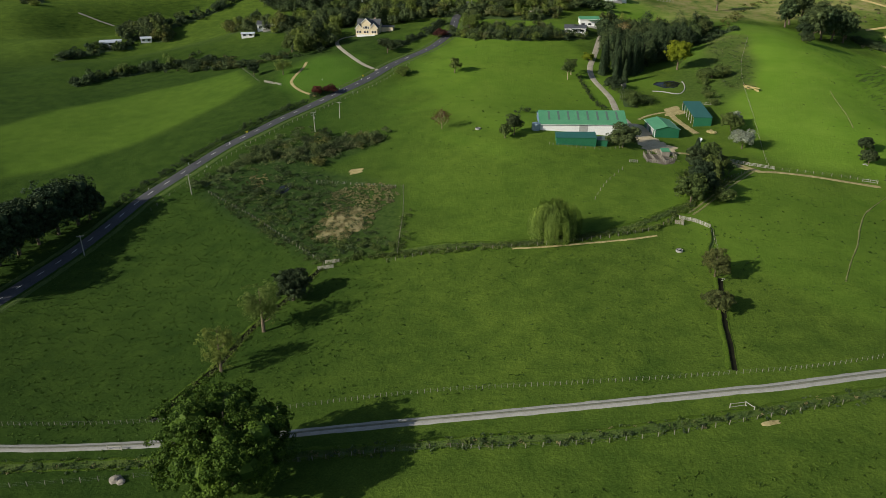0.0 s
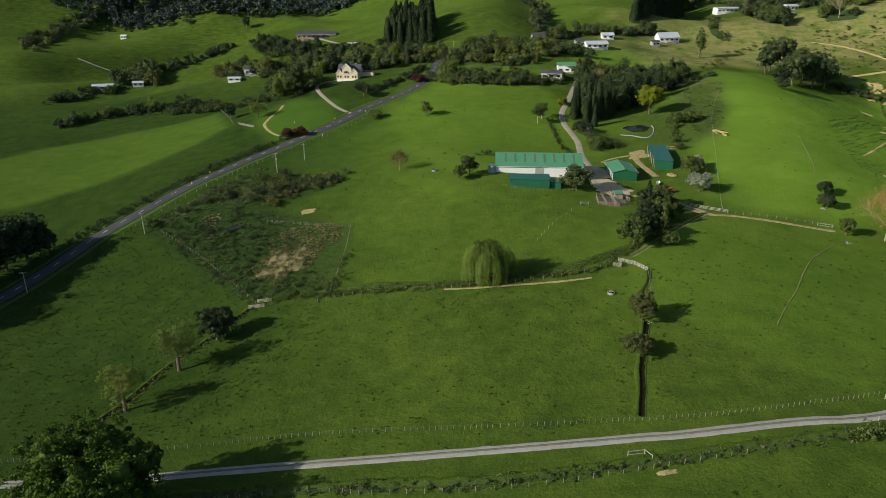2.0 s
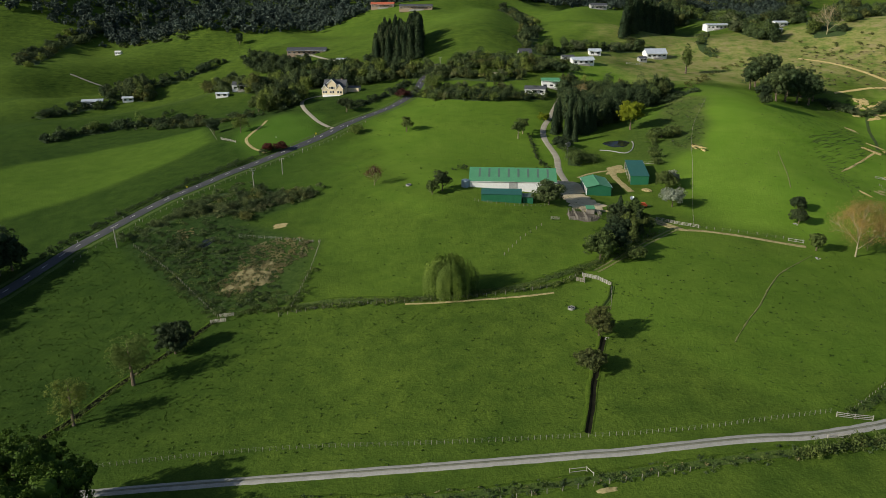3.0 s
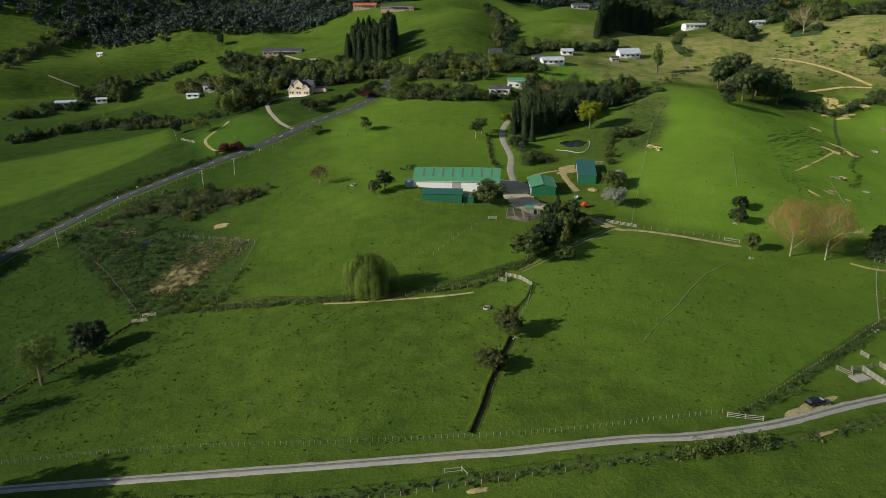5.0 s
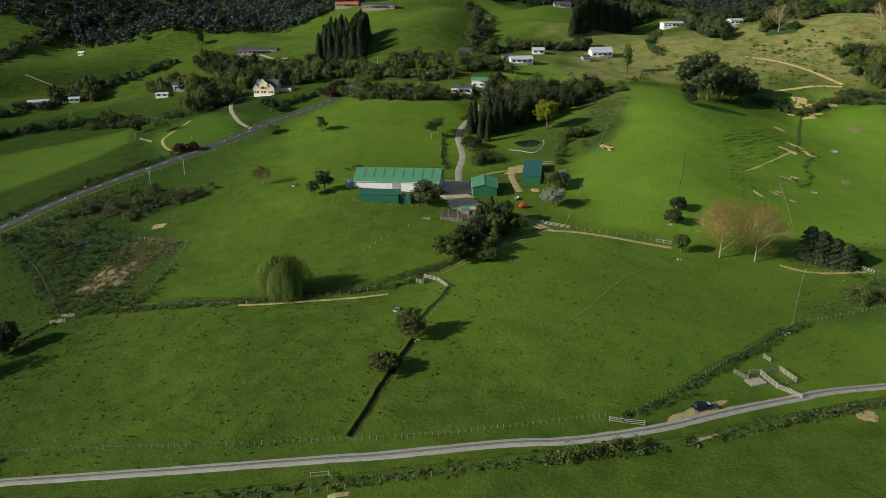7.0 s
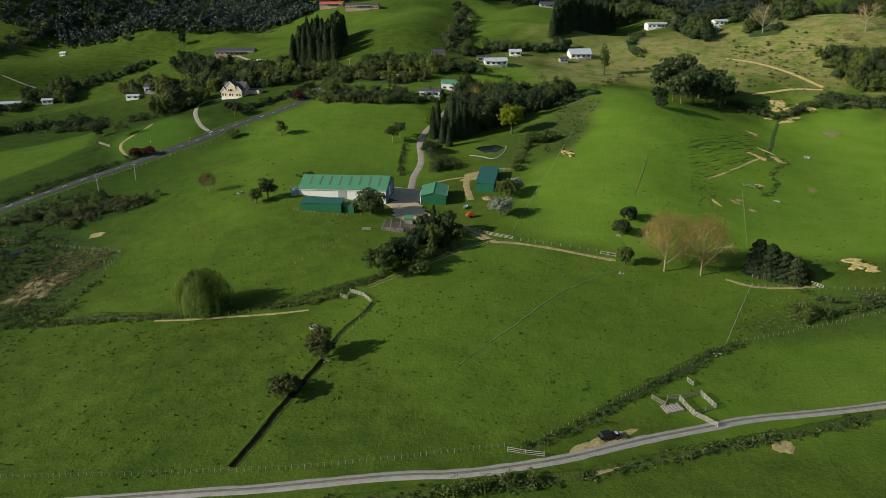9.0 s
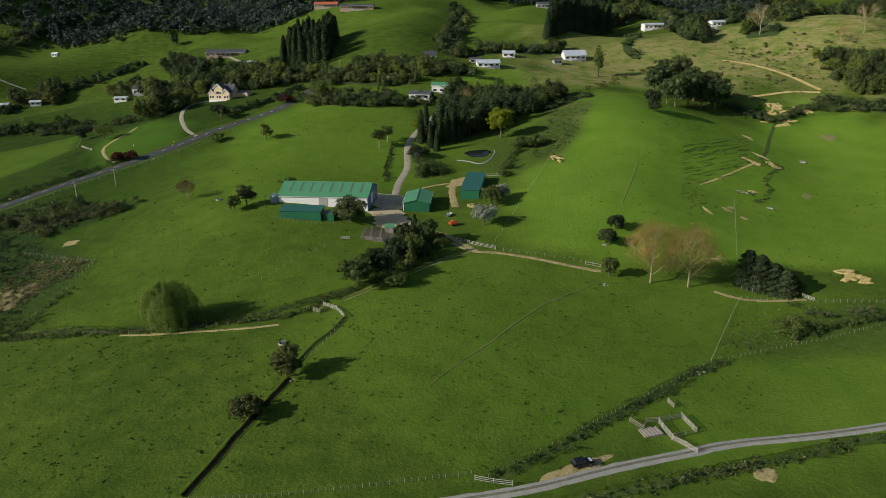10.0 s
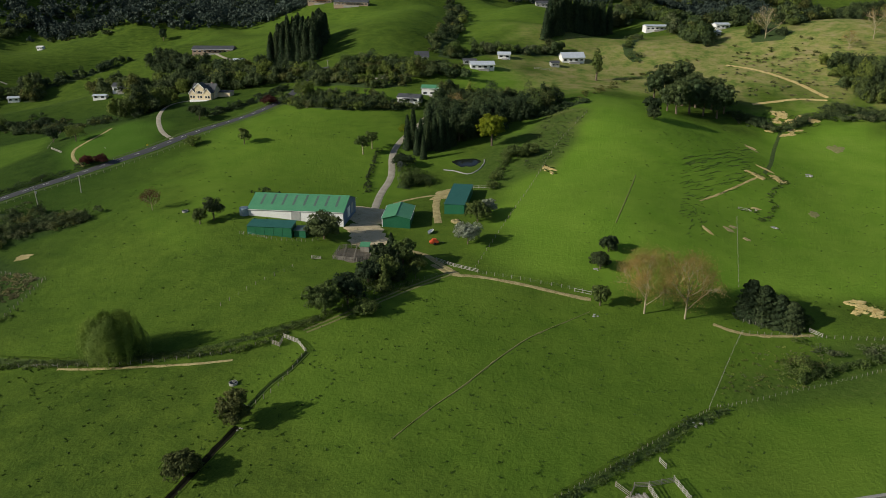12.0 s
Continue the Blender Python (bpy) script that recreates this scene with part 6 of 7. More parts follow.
belt("clipped dark hedge along the road", [(q[0] - 6.2, q[1] + 2.2) for q in ROAD[4:13]], 1.2, 0.5, 1.7, 2.3, LEAF_DARK, 100, 120, 0.19, name="hedge", category="hedge")
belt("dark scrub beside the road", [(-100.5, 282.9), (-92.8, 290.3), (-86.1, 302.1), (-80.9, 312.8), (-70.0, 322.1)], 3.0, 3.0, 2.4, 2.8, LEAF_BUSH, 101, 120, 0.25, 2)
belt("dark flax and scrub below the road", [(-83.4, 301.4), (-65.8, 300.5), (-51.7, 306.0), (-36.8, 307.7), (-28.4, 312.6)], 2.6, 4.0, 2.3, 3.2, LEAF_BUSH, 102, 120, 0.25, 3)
belt("green willow weeds in the wet hollow", [(-81.3, 264.1), (-70.0, 265.3), (-58.3, 241.0), (-47.7, 229.8), (-29.9, 215.9), (-16.6, 213.9)], 3.0, 5.0, 1.5, 1.6, LEAF_MID, 103, 120, 0.21, 2)
belt("dark shrubs in the wet hollow", [(-75.5, 268.9), (-53.6, 261.3), (-46.5, 252.5), (-56.5, 232.4)], 5.0, 3.0, 2.0, 2.2, LEAF_DARK, 104, 120, 0.22)
belt("rough green weeds at the hollow's edge", [(-89.7, 270.1), (-73.6, 251.6), (-56.0, 230.2), (-40.5, 211.6), (-25.3, 208.7), (-14.5, 209.5), (-14.4, 236.2)], 2.2, 2.5, 1.1, 1.2, LEAF_MID, 105, 120, 0.19, 2)
thicket("reed_clumps", "flattened dead brown reeds in the wet hollow", scatter_area(-35.7, 236.0, 11, 13, -30, 260, 0.9, 0.5, rng), LEAF_REED, 150, 110, 0.22, category="reeds")
thicket("reed_clumps", "flattened dead brown reeds in the wet hollow", scatter_area(-31.7, 253.6, 14, 13, -10, 280, 0.9, 0.5, rng), LEAF_REED, 151, 110, 0.22, category="reeds")
thicket("reed_clumps", "dead reeds beside the scrub", scatter_area(-76.9, 281.2, 5, 6, 0, 40, 0.8, 0.5, rng), LEAF_REED, 152, 110, 0.22, category="reeds")
thicket("weeds", "rank green weeds in the wet hollow", scatter_quad([(-98, 277), (-43, 213), (-16, 213), (-50, 285)], 520, 1.25, 0.8, rng), (LEAF_MID, LEAF_BUSH, LEAF_BUSH, LEAF_DARK), 155, 70, 0.2)
thicket("shrub_belt", "dark willow shrubs in the wet hollow", scatter_quad([(-94, 278), (-62, 240), (-48, 262), (-72, 294)], 46, 1.9, 2.1, rng), (LEAF_DARK, LEAF_BUSH), 157, 90, 0.22)
thicket("shrub_belt", "dark tangled scrub below the road", scatter_quad([(-84, 299), (-52, 287), (-25, 306), (-56, 323)], 90, 2.3, 3.0, rng), (LEAF_DARK, LEAF_BRONZE, LEAF_DARK, LEAF_BUSH, LEAF_FLAX), 153, 90, 0.25)
thicket("long_grass", "rank verge growth between the road and the hollow", scatter_quad([(-103, 283), (-84, 280), (-56, 326), (-68, 340)], 150, 1.2, 0.9, rng), (LEAF_MID, LEAF_BUSH, LEAF_FLAX), 154, 70, 0.2, category="grass")
thicket("flax", "pale spiky flax clumps in the scrub", scatter_area(-52.2, 309.2, 20, 12, 20, 16, 1.5, 2.0, rng), LEAF_FLAX, 106, 120, 0.21, category="flax")
thicket("flax", "pale spiky flax clumps on the bank", [(228.3, 231.0, 3.0, 3.0), (238.3, 232.5, 3.2, 2.8), (243.0, 233.4, 2.4, 2.4), (224.7, 232.7, 1.5, 1.5)], LEAF_FLAX, 107, 180, 0.21, category="flax")
thicket("shrub_belt", "rough shrubs in the gully corner", [(214.2, 221.2, 4.8, 5.4), (214.4, 225.9, 3.0, 2.8), (218.7, 224.1, 3.0, 3.0), (221.4, 237.7, 2.2, 1.8)], (LEAF_MID, LEAF_MID, LEAF_BRONZE), 108, 140, 0.22)
belt("low dark hedge along the gully", [(213.1, 216.4), (223.5, 221.8), (235.7, 226.9), (245.4, 230.2)], 2.0, 1.5, 1.7, 2.0, LEAF_MID, 109, 120, 0.21, 2, name="hedge", category="hedge")
belt("long grass and weeds on the drain bank", DITCH_EAST, 1.1, 1.6, 1.0, 0.9, BANK, 110, 120, 0.16, 2, name="long_grass", category="grass")
belt("long grass and weeds on the drain bank", [(-21.2, 208.2), (-0.4, 208.3), (20.2, 205.2), (42.4, 206.3), (56.2, 210.2), (66.7, 216.2), (75.9, 222.9), (84.1, 228.7)], 1.4, 1.4, 0.8, 0.9, LEAF_MID, 111, 120, 0.16, 2, name="long_grass", category="grass")
belt("rank roadside grass along the south drain", SOUTH_DRAIN, 1.5, 1.8, 0.7, 0.7, BANK, 112, 120, 0.15, 2, name="long_grass", category="grass")
belt("dark rough tussocks along the south drain", SOUTH_DRAIN, 2.2, 2.2, 0.7, 0.6, LEAF_BUSH, 158, 100, 0.2, 2, name="long_grass", category="grass")
belt("pale dead grass along the south drain", SOUTH_DRAIN, 4.0, 2.0, 0.6, 0.5, LEAF_REED, 159, 100, 0.18, 1, name="long_grass", category="grass")
belt("bushy weeds on the track bank", [(108.0, 130.2), (113.9, 132.1), (119.9, 133.9), (127.3, 135.8)], 1.6, 1.2, 1.6, 1.9, LEAF_MID, 113, 120, 0.21, 2)
belt("dark bushes on the track bank", [(162.9, 148.1), (172.8, 152.3), (181.6, 155.3)], 1.8, 1.2, 1.0, 1.0, LEAF_BUSH, 114, 120, 0.21, 2)
belt("long grass on the west drain", DITCH_WEST, 1.3, 1.1, 0.7, 0.8, LEAF_MID, 115, 120, 0.16, 2, name="long_grass", category="grass")
belt("shrubs behind the white shed", [(32.6, 328.0), (37.2, 330.4), (43.6, 331.5)], 2.0, 1.5, 1.8, 2.4, LEAF_DARK, 117, 120, 0.22)
belt("shrubs along the farm drive", [(78.5, 345.8), (76.1, 368.5), (75.5, 383.9), (75.6, 403.0)], 2.2, 1.0, 1.1, 1.3, LEAF_DARK, 118, 120, 0.22, 2)
belt("round-topped shrub bank by the drive", [(93.3, 353.1), (96.0, 365.0), (100.1, 367.9), (103.7, 359.3)], 3.0, 3.0, 3.6, 4.2, LEAF_MID, 119, 120, 0.22, 2)
belt("shrubs along the pond stream", [(132.2, 349.2), (135.3, 366.0), (138.8, 382.2), (142.4, 401.8)], 2.4, 1.5, 2.0, 2.6, LEAF_MID, 120, 120, 0.22, 2)
belt("shrubs along the hillside fence", [(153.2, 456.7), (166.1, 460.6), (176.5, 470.2), (188.4, 475.6)], 3.0, 3.0, 2.6, 3.0, LEAF_BUSH, 121, 100, 0.31, 2)
belt("scrub along the valley edge", [(283.0, 507.0), (293.1, 503.6), (300.4, 497.2), (303.9, 494.5)], 2.6, 2.5, 2.6, 3.4, LEAF_BUSH, 122, 100, 0.28, 2)
belt("scrub on the valley ridge", [(306.8, 495.0), (330.0, 508.9), (343.6, 516.6), (362.5, 518.6), (378.9, 501.2)], 3.0, 3.0, 2.8, 3.2, LEAF_BUSH, 123, 100, 0.28, 2)
belt("dark shrub line between far paddocks", [(-232.3, 453.7), (-220.1, 471.8), (-205.5, 480.7), (-193.9, 489.1), (-176.2, 494.0), (-157.6, 497.8)], 4.0, 4.0, 3.4, 4.5, WOOD, 124, 84, 0.37, 3)
belt("dark shrubs below a far house", [(-278.3, 528.2), (-269.0, 541.5), (-256.7, 559.1), (-239.3, 569.3)], 5.0, 5.0, 3.4, 4.5, WOOD, 125, 84, 0.37, 3)
belt("trees beside a far house", [(-248.0, 582.5), (-236.1, 591.8), (-218.6, 589.6), (-275.8, 667.0)], 5.0, 5.0, 4.5, 8, WOOD, 126, 72, 0.46, 3)
belt("bush in a far gully", [(-230.6, 600.7), (-218.3, 617.0), (-200.8, 635.0), (-182.9, 656.0)], 6.0, 6.0, 4.0, 5.5, WOOD, 127, 72, 0.46, 3)
belt("bush in a far gully", [(-360.9, 666.8), (-397.3, 762.2), (-399.4, 810.9), (-390.2, 871.5)], 9.0, 9.0, 5.5, 7, WOOD, 128, 60, 0.56, 3)
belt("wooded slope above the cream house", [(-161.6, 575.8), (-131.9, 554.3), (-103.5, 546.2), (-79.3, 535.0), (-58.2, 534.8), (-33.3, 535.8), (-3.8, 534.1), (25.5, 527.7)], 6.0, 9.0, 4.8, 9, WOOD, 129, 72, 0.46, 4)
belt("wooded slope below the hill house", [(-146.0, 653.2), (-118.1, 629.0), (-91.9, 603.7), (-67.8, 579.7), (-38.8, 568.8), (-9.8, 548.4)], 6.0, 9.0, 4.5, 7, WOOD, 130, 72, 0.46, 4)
belt("hedge bank beside the road", [(-31.4, 453.8), (-21.4, 468.2), (-9.4, 486.7), (-0.6, 507.7)], 2.4, 2.5, 2.4, 3.0, LEAF_DARK, 131, 100, 0.28, 2)
belt("shrub belt behind the knoll", [(8.8, 477.8), (26.7, 465.5), (45.9, 454.6), (63.4, 458.1), (81.3, 463.6), (88.7, 470.0)], 3.0, 4.5, 2.8, 4.2, WOOD, 132, 92, 0.31, 4)
belt("garden trees behind the lawn", [(18.5, 515.9), (38.8, 512.1), (58.6, 503.3), (78.2, 507.2)], 5.0, 5.0, 4.0, 6, GARDEN, 133, 72, 0.43, 3)
belt("wood along the far gardens", [(30.9, 539.2), (49.3, 540.9), (70.0, 538.5), (95.2, 534.1), (110.8, 528.0)], 5.0, 7.0, 4.2, 6.0, GARDEN, 134, 72, 0.46, 4)
belt("garden trees round far houses", [(93.0, 598.6), (108.7, 597.5), (124.7, 605.2), (147.4, 609.1), (166.1, 614.1), (183.6, 624.4)], 5.0, 6.0, 4.2, 7, GARDEN, 135, 72, 0.46, 3)
belt("bush in the steep gully", [(87.9, 917.6), (96.9, 837.5), (97.4, 678.3), (88.7, 632.5), (97.7, 603.3)], 8.0, 8.0, 4.5, 6, WOOD, 136, 68, 0.53, 2)
belt("trees round the hill houses", [(252.6, 760.1), (332.4, 1003.1), (299.0, 743.8), (297.9, 694.9), (297.8, 648.2)], 7.0, 10.0, 5.5, 9, GARDEN, 137, 64, 0.56, 4)
belt("trees along the hilltop", [(319.5, 725.1), (342.3, 717.1), (358.0, 699.0), (377.4, 681.3), (709.3, 1201.9)], 9.0, 14.0, 6.5, 10, WOOD, 138, 52, 0.62, 4)
belt("trees along the skyline", [(313.1, 1049.0), (403.6, 1182.6), (474.1, 1189.4), (607.9, 1309.0)], 12.0, 16.0, 7.0, 11, WOOD, 139, 48, 0.68, 4)
belt("scattered shrubs on the dry hill", [(184.7, 486.8), (205.3, 526.6), (226.1, 563.7), (255.0, 593.5), (280.4, 606.9)], 7.0, 5.0, 1.6, 1.8, LEAF_BRONZE, 140, 80, 0.31, 2)
belt("scattered shrubs on the dry hill", [(323.5, 629.0), (334.9, 601.4), (365.1, 623.1), (370.2, 593.5), (397.7, 609.8)], 9.0, 10.0, 1.8, 1.8, LEAF_BRONZE, 141, 80, 0.31, 2)
belt("trees at the dry hill's edge", [(370.8, 584.9), (382.2, 574.5), (370.2, 555.4)], 6.0, 6.0, 4.5, 8, WOOD, 142, 72, 0.46, 3)
belt("shrubs on the garden slope", [(258.8, 694.4), (238.5, 635.2), (242.2, 611.8)], 5.0, 4.0, 3.2, 4, GARDEN, 143, 80, 0.37)
belt("dark wood behind the farmhouse", [(118.3, 497.4), (132.3, 496.7), (146.2, 493.6), (159.5, 485.7)], 5.0, 6.0, 4.2, 7, WOOD, 144, 76, 0.40, 3)
belt("garden shrubs by the shelter belt", [(-178.3, 253.5), (-175.2, 263.5), (-169.0, 268.6), (-166.2, 272.2)], 4.0, 5.0, 2.0, 2.2, LEAF_MID, 145, 100, 0.25, 2)
belt("scrub below the far forest", [(-366.3, 875.0), (-332.7, 925.1), (-212.8, 869.0), (-168.8, 958.0)], 14.0, 14.0, 5.0, 6, WOOD, 146, 52, 0.62, 2)


def far_forest():
    """Native bush over the far range."""
    rg = np.random.default_rng(5)
    places = []
    while len(places) < 7000:
        x, y = rg.uniform(-760, 520), rg.uniform(800, 1420)
        edge = 905 + 0.42 * x + 50 * math.sin(x / 120) if x > -260 else 800 - 0.2 * (x + 260)
        if y < edge + rg.uniform(0, 30) or rg.random() < (y - edge) / 900:
            continue
        k = rg.uniform(0.7, 1.4) * (1 + (y - 900) / 1500)
        places.append((x, y, 4.6 * k, 9.0 * k))
    thicket("far_forest", "dark native bush covering the far range", places, LEAF_HAZED, 6, 6, 1.3, category="forest")


far_forest()
thicket("wood", "dense dark wood behind the pond", scatter_quad([(96.9, 405.5), (134.0, 429.1), (157.1, 457.9), (97.6, 462.9)], 90, 3.6, 10.5, rng), (LEAF_DARK, LEAF_PINE, LEAF_BUSH), 170, 100, 0.36, category="trees")
thicket("wood", "mixed dark wood above the pond", scatter_quad([(101.1, 461.5), (160.5, 460.9), (175.9, 486.8), (103.0, 482.9)], 90, 3.8, 8.5, rng), WOOD, 171, 90, 0.38, category="trees")
thicket("wood", "mixed wood beside the cream house", scatter_quad([(-90.1, 455.5), (-73.7, 472.6), (-66.4, 500.0), (-111.4, 532.9)], 60, 4.0, 10.0, rng), (LEAF_BUSH, LEAF_YOUNG, LEAF_MID, LEAF_DARK), 172, 80, 0.42, category="trees")
thicket("wood", "dark wood behind the cream house", scatter_quad([(-101.2, 528.0), (-17.2, 511.4), (-21.2, 545.8), (-111.5, 565.2)], 80, 4.2, 9.0, rng), WOOD, 173, 80, 0.45, category="trees")
thicket("wood", "planted trees below the hill house", scatter_quad([(-134.7, 615.4), (-94.9, 584.7), (-124.8, 657.1), (-163.6, 667.2)], 70, 3.6, 6.0, rng), (LEAF_BUSH, LEAF_DARK, LEAF_BUSH), 174, 70, 0.45, category="trees")
thicket("wood", "tall mixed trees at the dry hill's edge", scatter_quad([(365.6, 533.4), (387.3, 523.5), (411.1, 567.8), (379.7, 565.2)], 55, 4.6, 12.0, rng), (LEAF_BUSH, LEAF_MID, LEAF_DARK, LEAF_YOUNG), 175, 80, 0.46, category="trees")
thicket("shrub_belt", "scrub along the far paddock hedge", scatter_quad([(-188.3, 481.4), (-140.6, 470.3), (-66.2, 452.8), (-170.8, 519.7)], 110, 2.6, 3.0, rng), (LEAF_BUSH, LEAF_BRONZE, LEAF_DARK), 176, 80, 0.36)
thicket("shrub_belt", "scattered dark shrubs on the far spur", scatter_quad([(-346.0, 822.3), (-275.3, 780.1), (-238.3, 794.2), (-341.0, 881.5)], 30, 3.4, 3.4, rng), WOOD, 177, 60, 0.6)
thicket("shrub_belt", "dark garden shrubs along the lawn", scatter_quad([(18.2, 459.2), (71.3, 454.6), (69.0, 471.4), (12.5, 492.3)], 130, 2.6, 4.2, rng), GARDEN, 178, 90, 0.32)
thicket("wood", "garden trees along the far drive", scatter_quad([(31.1, 526.5), (90.0, 517.4), (103.9, 535.5), (31.0, 551.8)], 90, 3.4, 6.0, rng), GARDEN, 179, 80, 0.42, category="trees")
thicket("shrub_belt", "low brown scrub on the dry hill", scatter_quad([(291.5, 540.0), (361.2, 535.7), (407.4, 616.9), (296.8, 618.9)], 150, 1.3, 0.8, rng), (LEAF_BRONZE, LEAF_REED, LEAF_REED, LEAF_FLAX), 181, 60, 0.34)
thicket("shrub_belt", "grey-green scrub on the ridge", scatter_quad([(283.1, 495.8), (303.2, 492.3), (304.6, 508.3), (287.5, 511.7)], 40, 2.3, 2.8, rng), (LEAF_FLAX, LEAF_BUSH, LEAF_DARK), 182, 100, 0.3)
thicket("shrub_belt", "grey-green scrub on the ridge", scatter_quad([(333.5, 508.9), (377.7, 501.8), (384.8, 517.7), (348.6, 530.8)], 70, 2.6, 2.8, rng), (LEAF_FLAX, LEAF_BUSH, LEAF_DARK), 183, 90, 0.32)
bare_tree("tree", "russet bare tree beside the green-roofed house", 111.6, 461.2, 14, 5.5, 61, 2600, PALE_BARK, LEAF_ORANGE)
bare_tree("tree", "tall pale bare tree on the dry hill", 411.5, 614.0, 24, 7, 62, 1500, PALE_BARK, LEAF_ORANGE)
bare_tree("tree", "tan bare tree on the dry hill", 389.8, 602.2, 14, 6, 63, 1500, PALE_BARK, LEAF_ORANGE)
tree("tree", "lone dark tree before the gum trees", 220.4, 451.4, 11, 5.0, LEAF_DARK, 64, 2400, 0.4, 0.05, 12)
for x, y, s in ((241.7, 519.9, 1.05), (255.8, 532.7, 1.1), (233.6, 507.5, 0.9)):
    again(GUM, x, y, s, random.uniform(0, 360))

thicket("undergrowth", "dark shrubs and weeds under the grove", scatter_quad([(80.9, 234.1), (99.6, 247.9), (110.4, 267.8), (92.9, 272.0)], 80, 1.5, 1.6, rng), BANK, 184, 100, 0.24)
thicket("weeds", "rank grass and weeds in the gully corner", scatter_quad([(189.7, 207.3), (215.4, 214.6), (231.4, 234.6), (205.5, 236.2)], 150, 0.6, 0.22, rng), (LEAF_YOUNG, LEAF_FLAX, LEAF_YOUNG), 185, 50, 0.16)
belt("curved line of rough grass in the paddock", [(82.6, 206.0), (89.2, 203.1), (94.0, 200.4), (94.9, 197.0), (93.0, 193.1), (90.3, 189.0), (86.4, 185.1)], 1.4, 0.6, 0.4, 0.18, (LEAF_GRASS, LEAF_MID), 186, 60, 0.13, 1, name="long_grass", category="grass")

strip("track", "faint worn line down the hill paddock", [(197.0, 364.9), (185.6, 326.5), (179.1, 306.2)], 0.45, WORN_GRASS, lift=0.12, ragged=0.4)
thicket("weeds", "rank grey-green weeds and thistles on the bank", scatter_quad([(146, 374), (160, 367), (186, 454), (166, 474)], 220, 0.9, 0.6, rng), (LEAF_MID, LEAF_FLAX, LEAF_YOUNG), 187, 60, 0.18)
belt("long dark grass beside the willow drain", [(-30.3, 209.8), (-12, 206.5), (6.6, 205.4), (24.4, 205.4), (38.1, 207), (55.5, 208.4), (69.3, 212), (78, 221.5), (85.4, 229.8), (97, 242), (108, 255)], 1.0, 1.5, 1.0, 1.0, BANK, 188, 90, 0.17, 3, name="long_grass", category="grass")
belt("rough dark grass along the valley creek", [(274.9, 395.2), (258.6, 368.6), (257.9, 359.2), (245.5, 338.6), (246.0, 350.9), (239.0, 348.1)], 1.6, 1.2, 0.8, 0.5, BANK, 189, 70, 0.2, 2, name="long_grass", category="grass")
cone_tree("cypress_tree", "blue-green pointed tree below the garage", 99.1, 270.9, 10, 3.2, LEAF_PINE, 65, 2600, 0.3)
cone_tree("cypress_tree", "bright green pointed tree in the grove", 99.5, 250.8, 8.5, 2.8, LEAF_MID, 66, 2200, 0.28)
cone_tree("cypress_tree", "dark pointed tree in the grove", 103.0, 257.0, 9.5, 2.8, LEAF_DARK, 67, 2200, 0.28)


def scar(label, at, rx, ry, turn, count, mat, seed):
    """Broken bare ground: ragged bare pieces with grass tufts between and on them."""
    rg = np.random.default_rng(seed)
    for x, y, r, h in scatter_area(*at, rx, ry, turn, count, 1.0, 1.0, rg):
        spot("bare_patch", label, (x, y), r * rx * 0.42, r * ry * 0.42, mat, turn + rg.uniform(-30, 30), float(rg.uniform(1, 90)), ragged=0.9, rough=0.25, lift=0.12)
    thicket("grass_clumps", "grass clumps growing over bare ground", scatter_area(*at, rx * 1.2, ry * 1.2, turn, int(rx * ry * 0.9) + 8, 0.7, 0.35, rg), (LEAF_GRASS, LEAF_MID), seed + 1, 60, 0.22, category="grass")


scar("broken tan slip on the hillside", (248.9, 258.8), 5.5, 5, -25, 8, CLAY, 201)
scar("orange and cream clay digging", (262.3, 396.0), 6, 4, 20, 6, CLAY, 203)
scar("pale clay scar in the gully", (272.9, 395.9), 4, 5, -40, 5, CLAY, 205)
scar("pale clay bench in the quarry", (317.0, 513.4), 11, 7, 0, 6, CLAY, 207)
scar("pale clay bench in the quarry", (330.0, 508.7), 7, 7, 0, 4, CLAY, 209)
scar("pale clay bench in the quarry", (310.7, 494.1), 11, 4, 0, 5, CLAY, 211)
scar("cream scar on the rank bank", (159.4, 369.5), 2, 6, 15, 5, CLAY, 213)


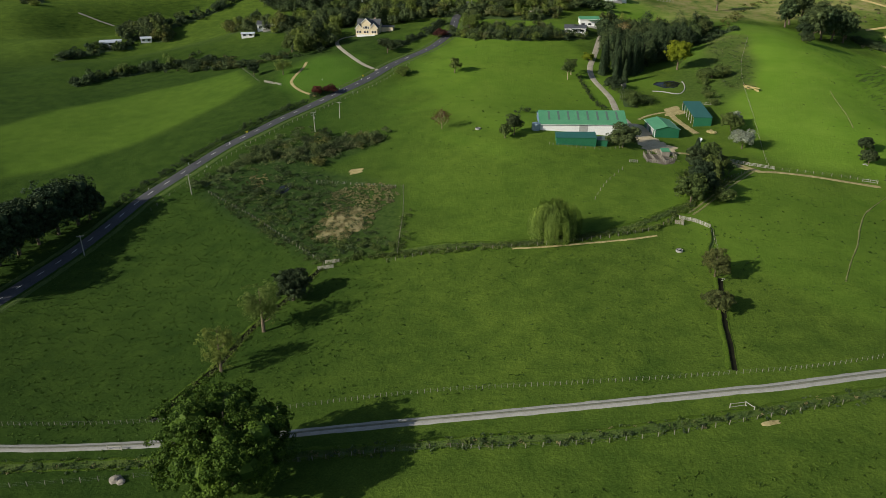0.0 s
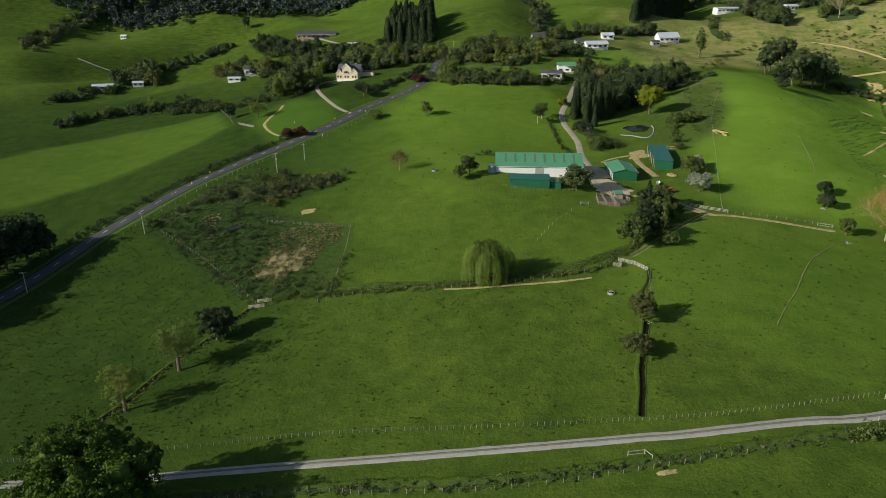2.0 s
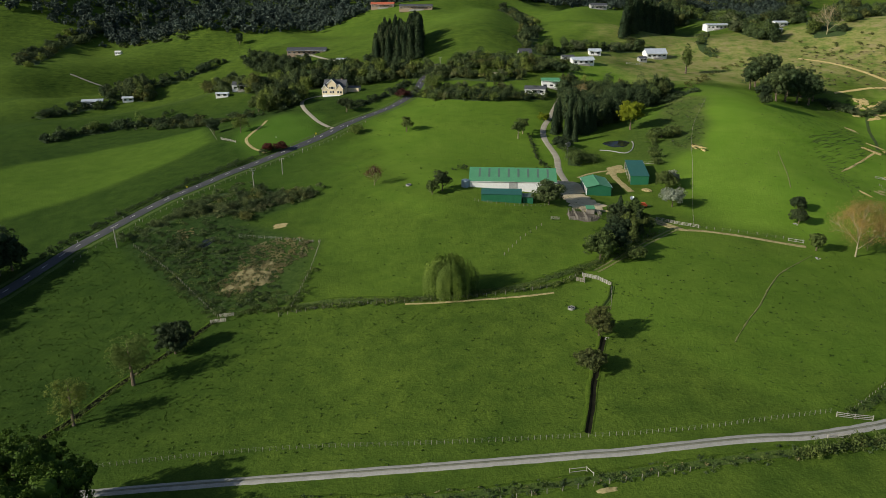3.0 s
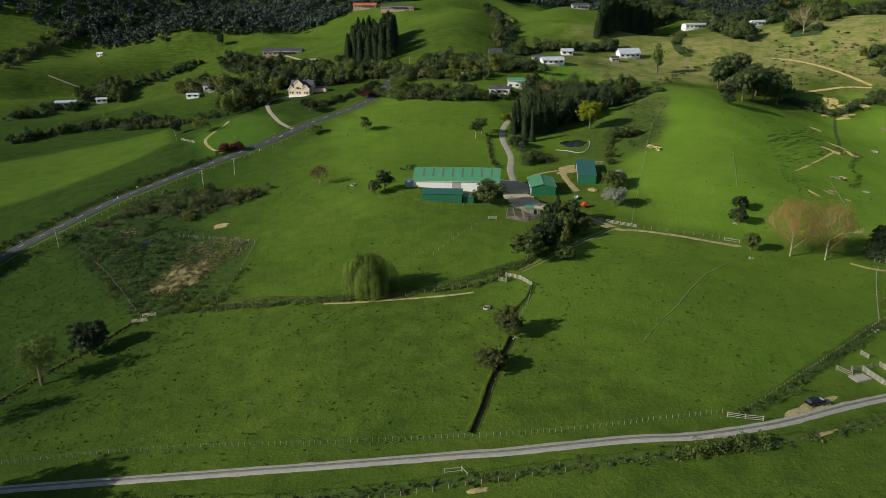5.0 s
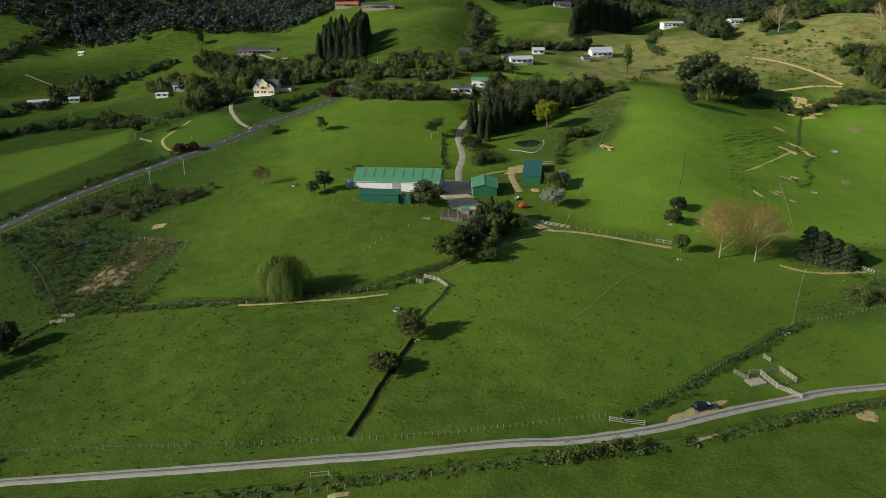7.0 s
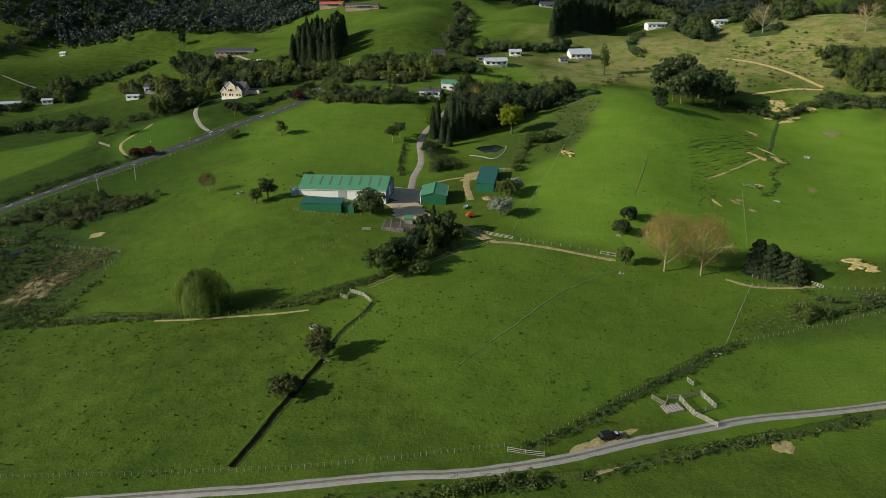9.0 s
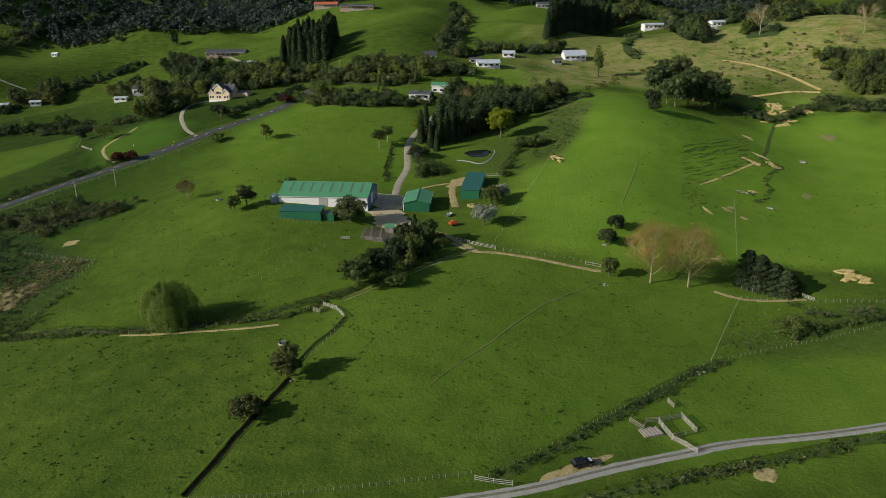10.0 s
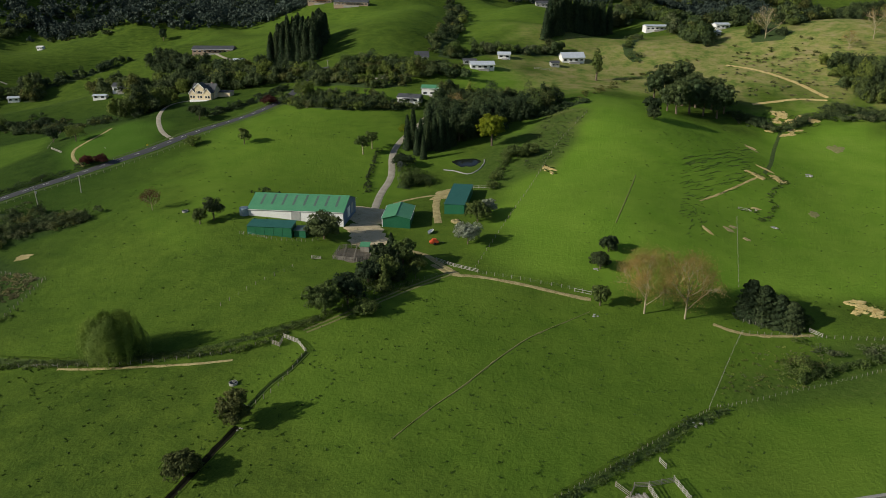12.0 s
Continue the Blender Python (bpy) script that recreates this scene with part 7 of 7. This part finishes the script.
def tufts(label, cx, cy, rx, ry, turn, count, seed, size=0.32):
    """Rank tufts left by grazing stock, each a small heap of blades."""
    rg = np.random.default_rng(seed)
    n = count * 5
    a, d = rg.uniform(0, 2 * math.pi, count), np.sqrt(rg.random(count))
    dx, dy = rx * d * np.cos(a), ry * d * np.sin(a)
    c, s = math.cos(radians(turn)), math.sin(radians(turn))
    px, py = cx + c * dx - s * dy, cy + s * dx + c * dy
    big = np.repeat(rg.uniform(0.5, 1.5, count), 5)
    x = np.repeat(px, 5) + rg.normal(size=n) * 0.26 * big
    y = np.repeat(py, 5) + rg.normal(size=n) * 0.2 * big
    z = land(x, y) + 0.10 * big
    out = rg.normal(size=(n, 3)) * 0.5 + [0, 0, 0.8]
    q = leaf_quads(np.stack([x, y, z], 1), out, size, rg, 0.5)
    tagged(put("grass_tufts", quads_mesh("grass_tufts", q, LEAF_GRASS)), label, "grass", kind="stuff")


tufts("rank grass tufts in the grazed paddock", -88.9, 202.5, 70, 85, 25, 4200, 1, 0.19)
tufts("rank grass tufts in the grazed paddock", 20.1, 167.2, 70, 40, 5, 500, 2, 0.22)
tufts("rank grass tufts in the grazed paddock", 135.4, 199.7, 70, 50, 20, 500, 3, 0.22)
tufts("rank grass tufts on the hill paddocks", 20.2, 318.3, 70, 130, 0, 500, 4, 0.24)
tufts("rank grass tufts in the near paddock", 90, 90, 150, 26, 8, 1800, 5, 0.24)
tufts("rank grass tufts in the valley", 246.6, 322.9, 80, 130, -10, 500, 6, 0.24)


def terraces(label, a, b, c, d, count, seed):
    """Sheep-worn terraces: short ragged strips of rank grass along the slope."""
    a, b, c, d = (np.array(v) for v in (a, b, c, d))
    rg = np.random.default_rng(seed)
    for k in range(count):
        f, g, half = rg.random(), rg.uniform(0.05, 0.95), rg.uniform(0.03, 0.09)
        p, q = a + (c - a) * f, b + (d - b) * f
        lo, hi = max(0.0, g - half), min(1.0, g + half)
        pts = [tuple(p + (q - p) * (lo + (hi - lo) * s) + rg.normal(size=2) * 0.35) for s in (0, 0.33, 0.67, 1.0)]
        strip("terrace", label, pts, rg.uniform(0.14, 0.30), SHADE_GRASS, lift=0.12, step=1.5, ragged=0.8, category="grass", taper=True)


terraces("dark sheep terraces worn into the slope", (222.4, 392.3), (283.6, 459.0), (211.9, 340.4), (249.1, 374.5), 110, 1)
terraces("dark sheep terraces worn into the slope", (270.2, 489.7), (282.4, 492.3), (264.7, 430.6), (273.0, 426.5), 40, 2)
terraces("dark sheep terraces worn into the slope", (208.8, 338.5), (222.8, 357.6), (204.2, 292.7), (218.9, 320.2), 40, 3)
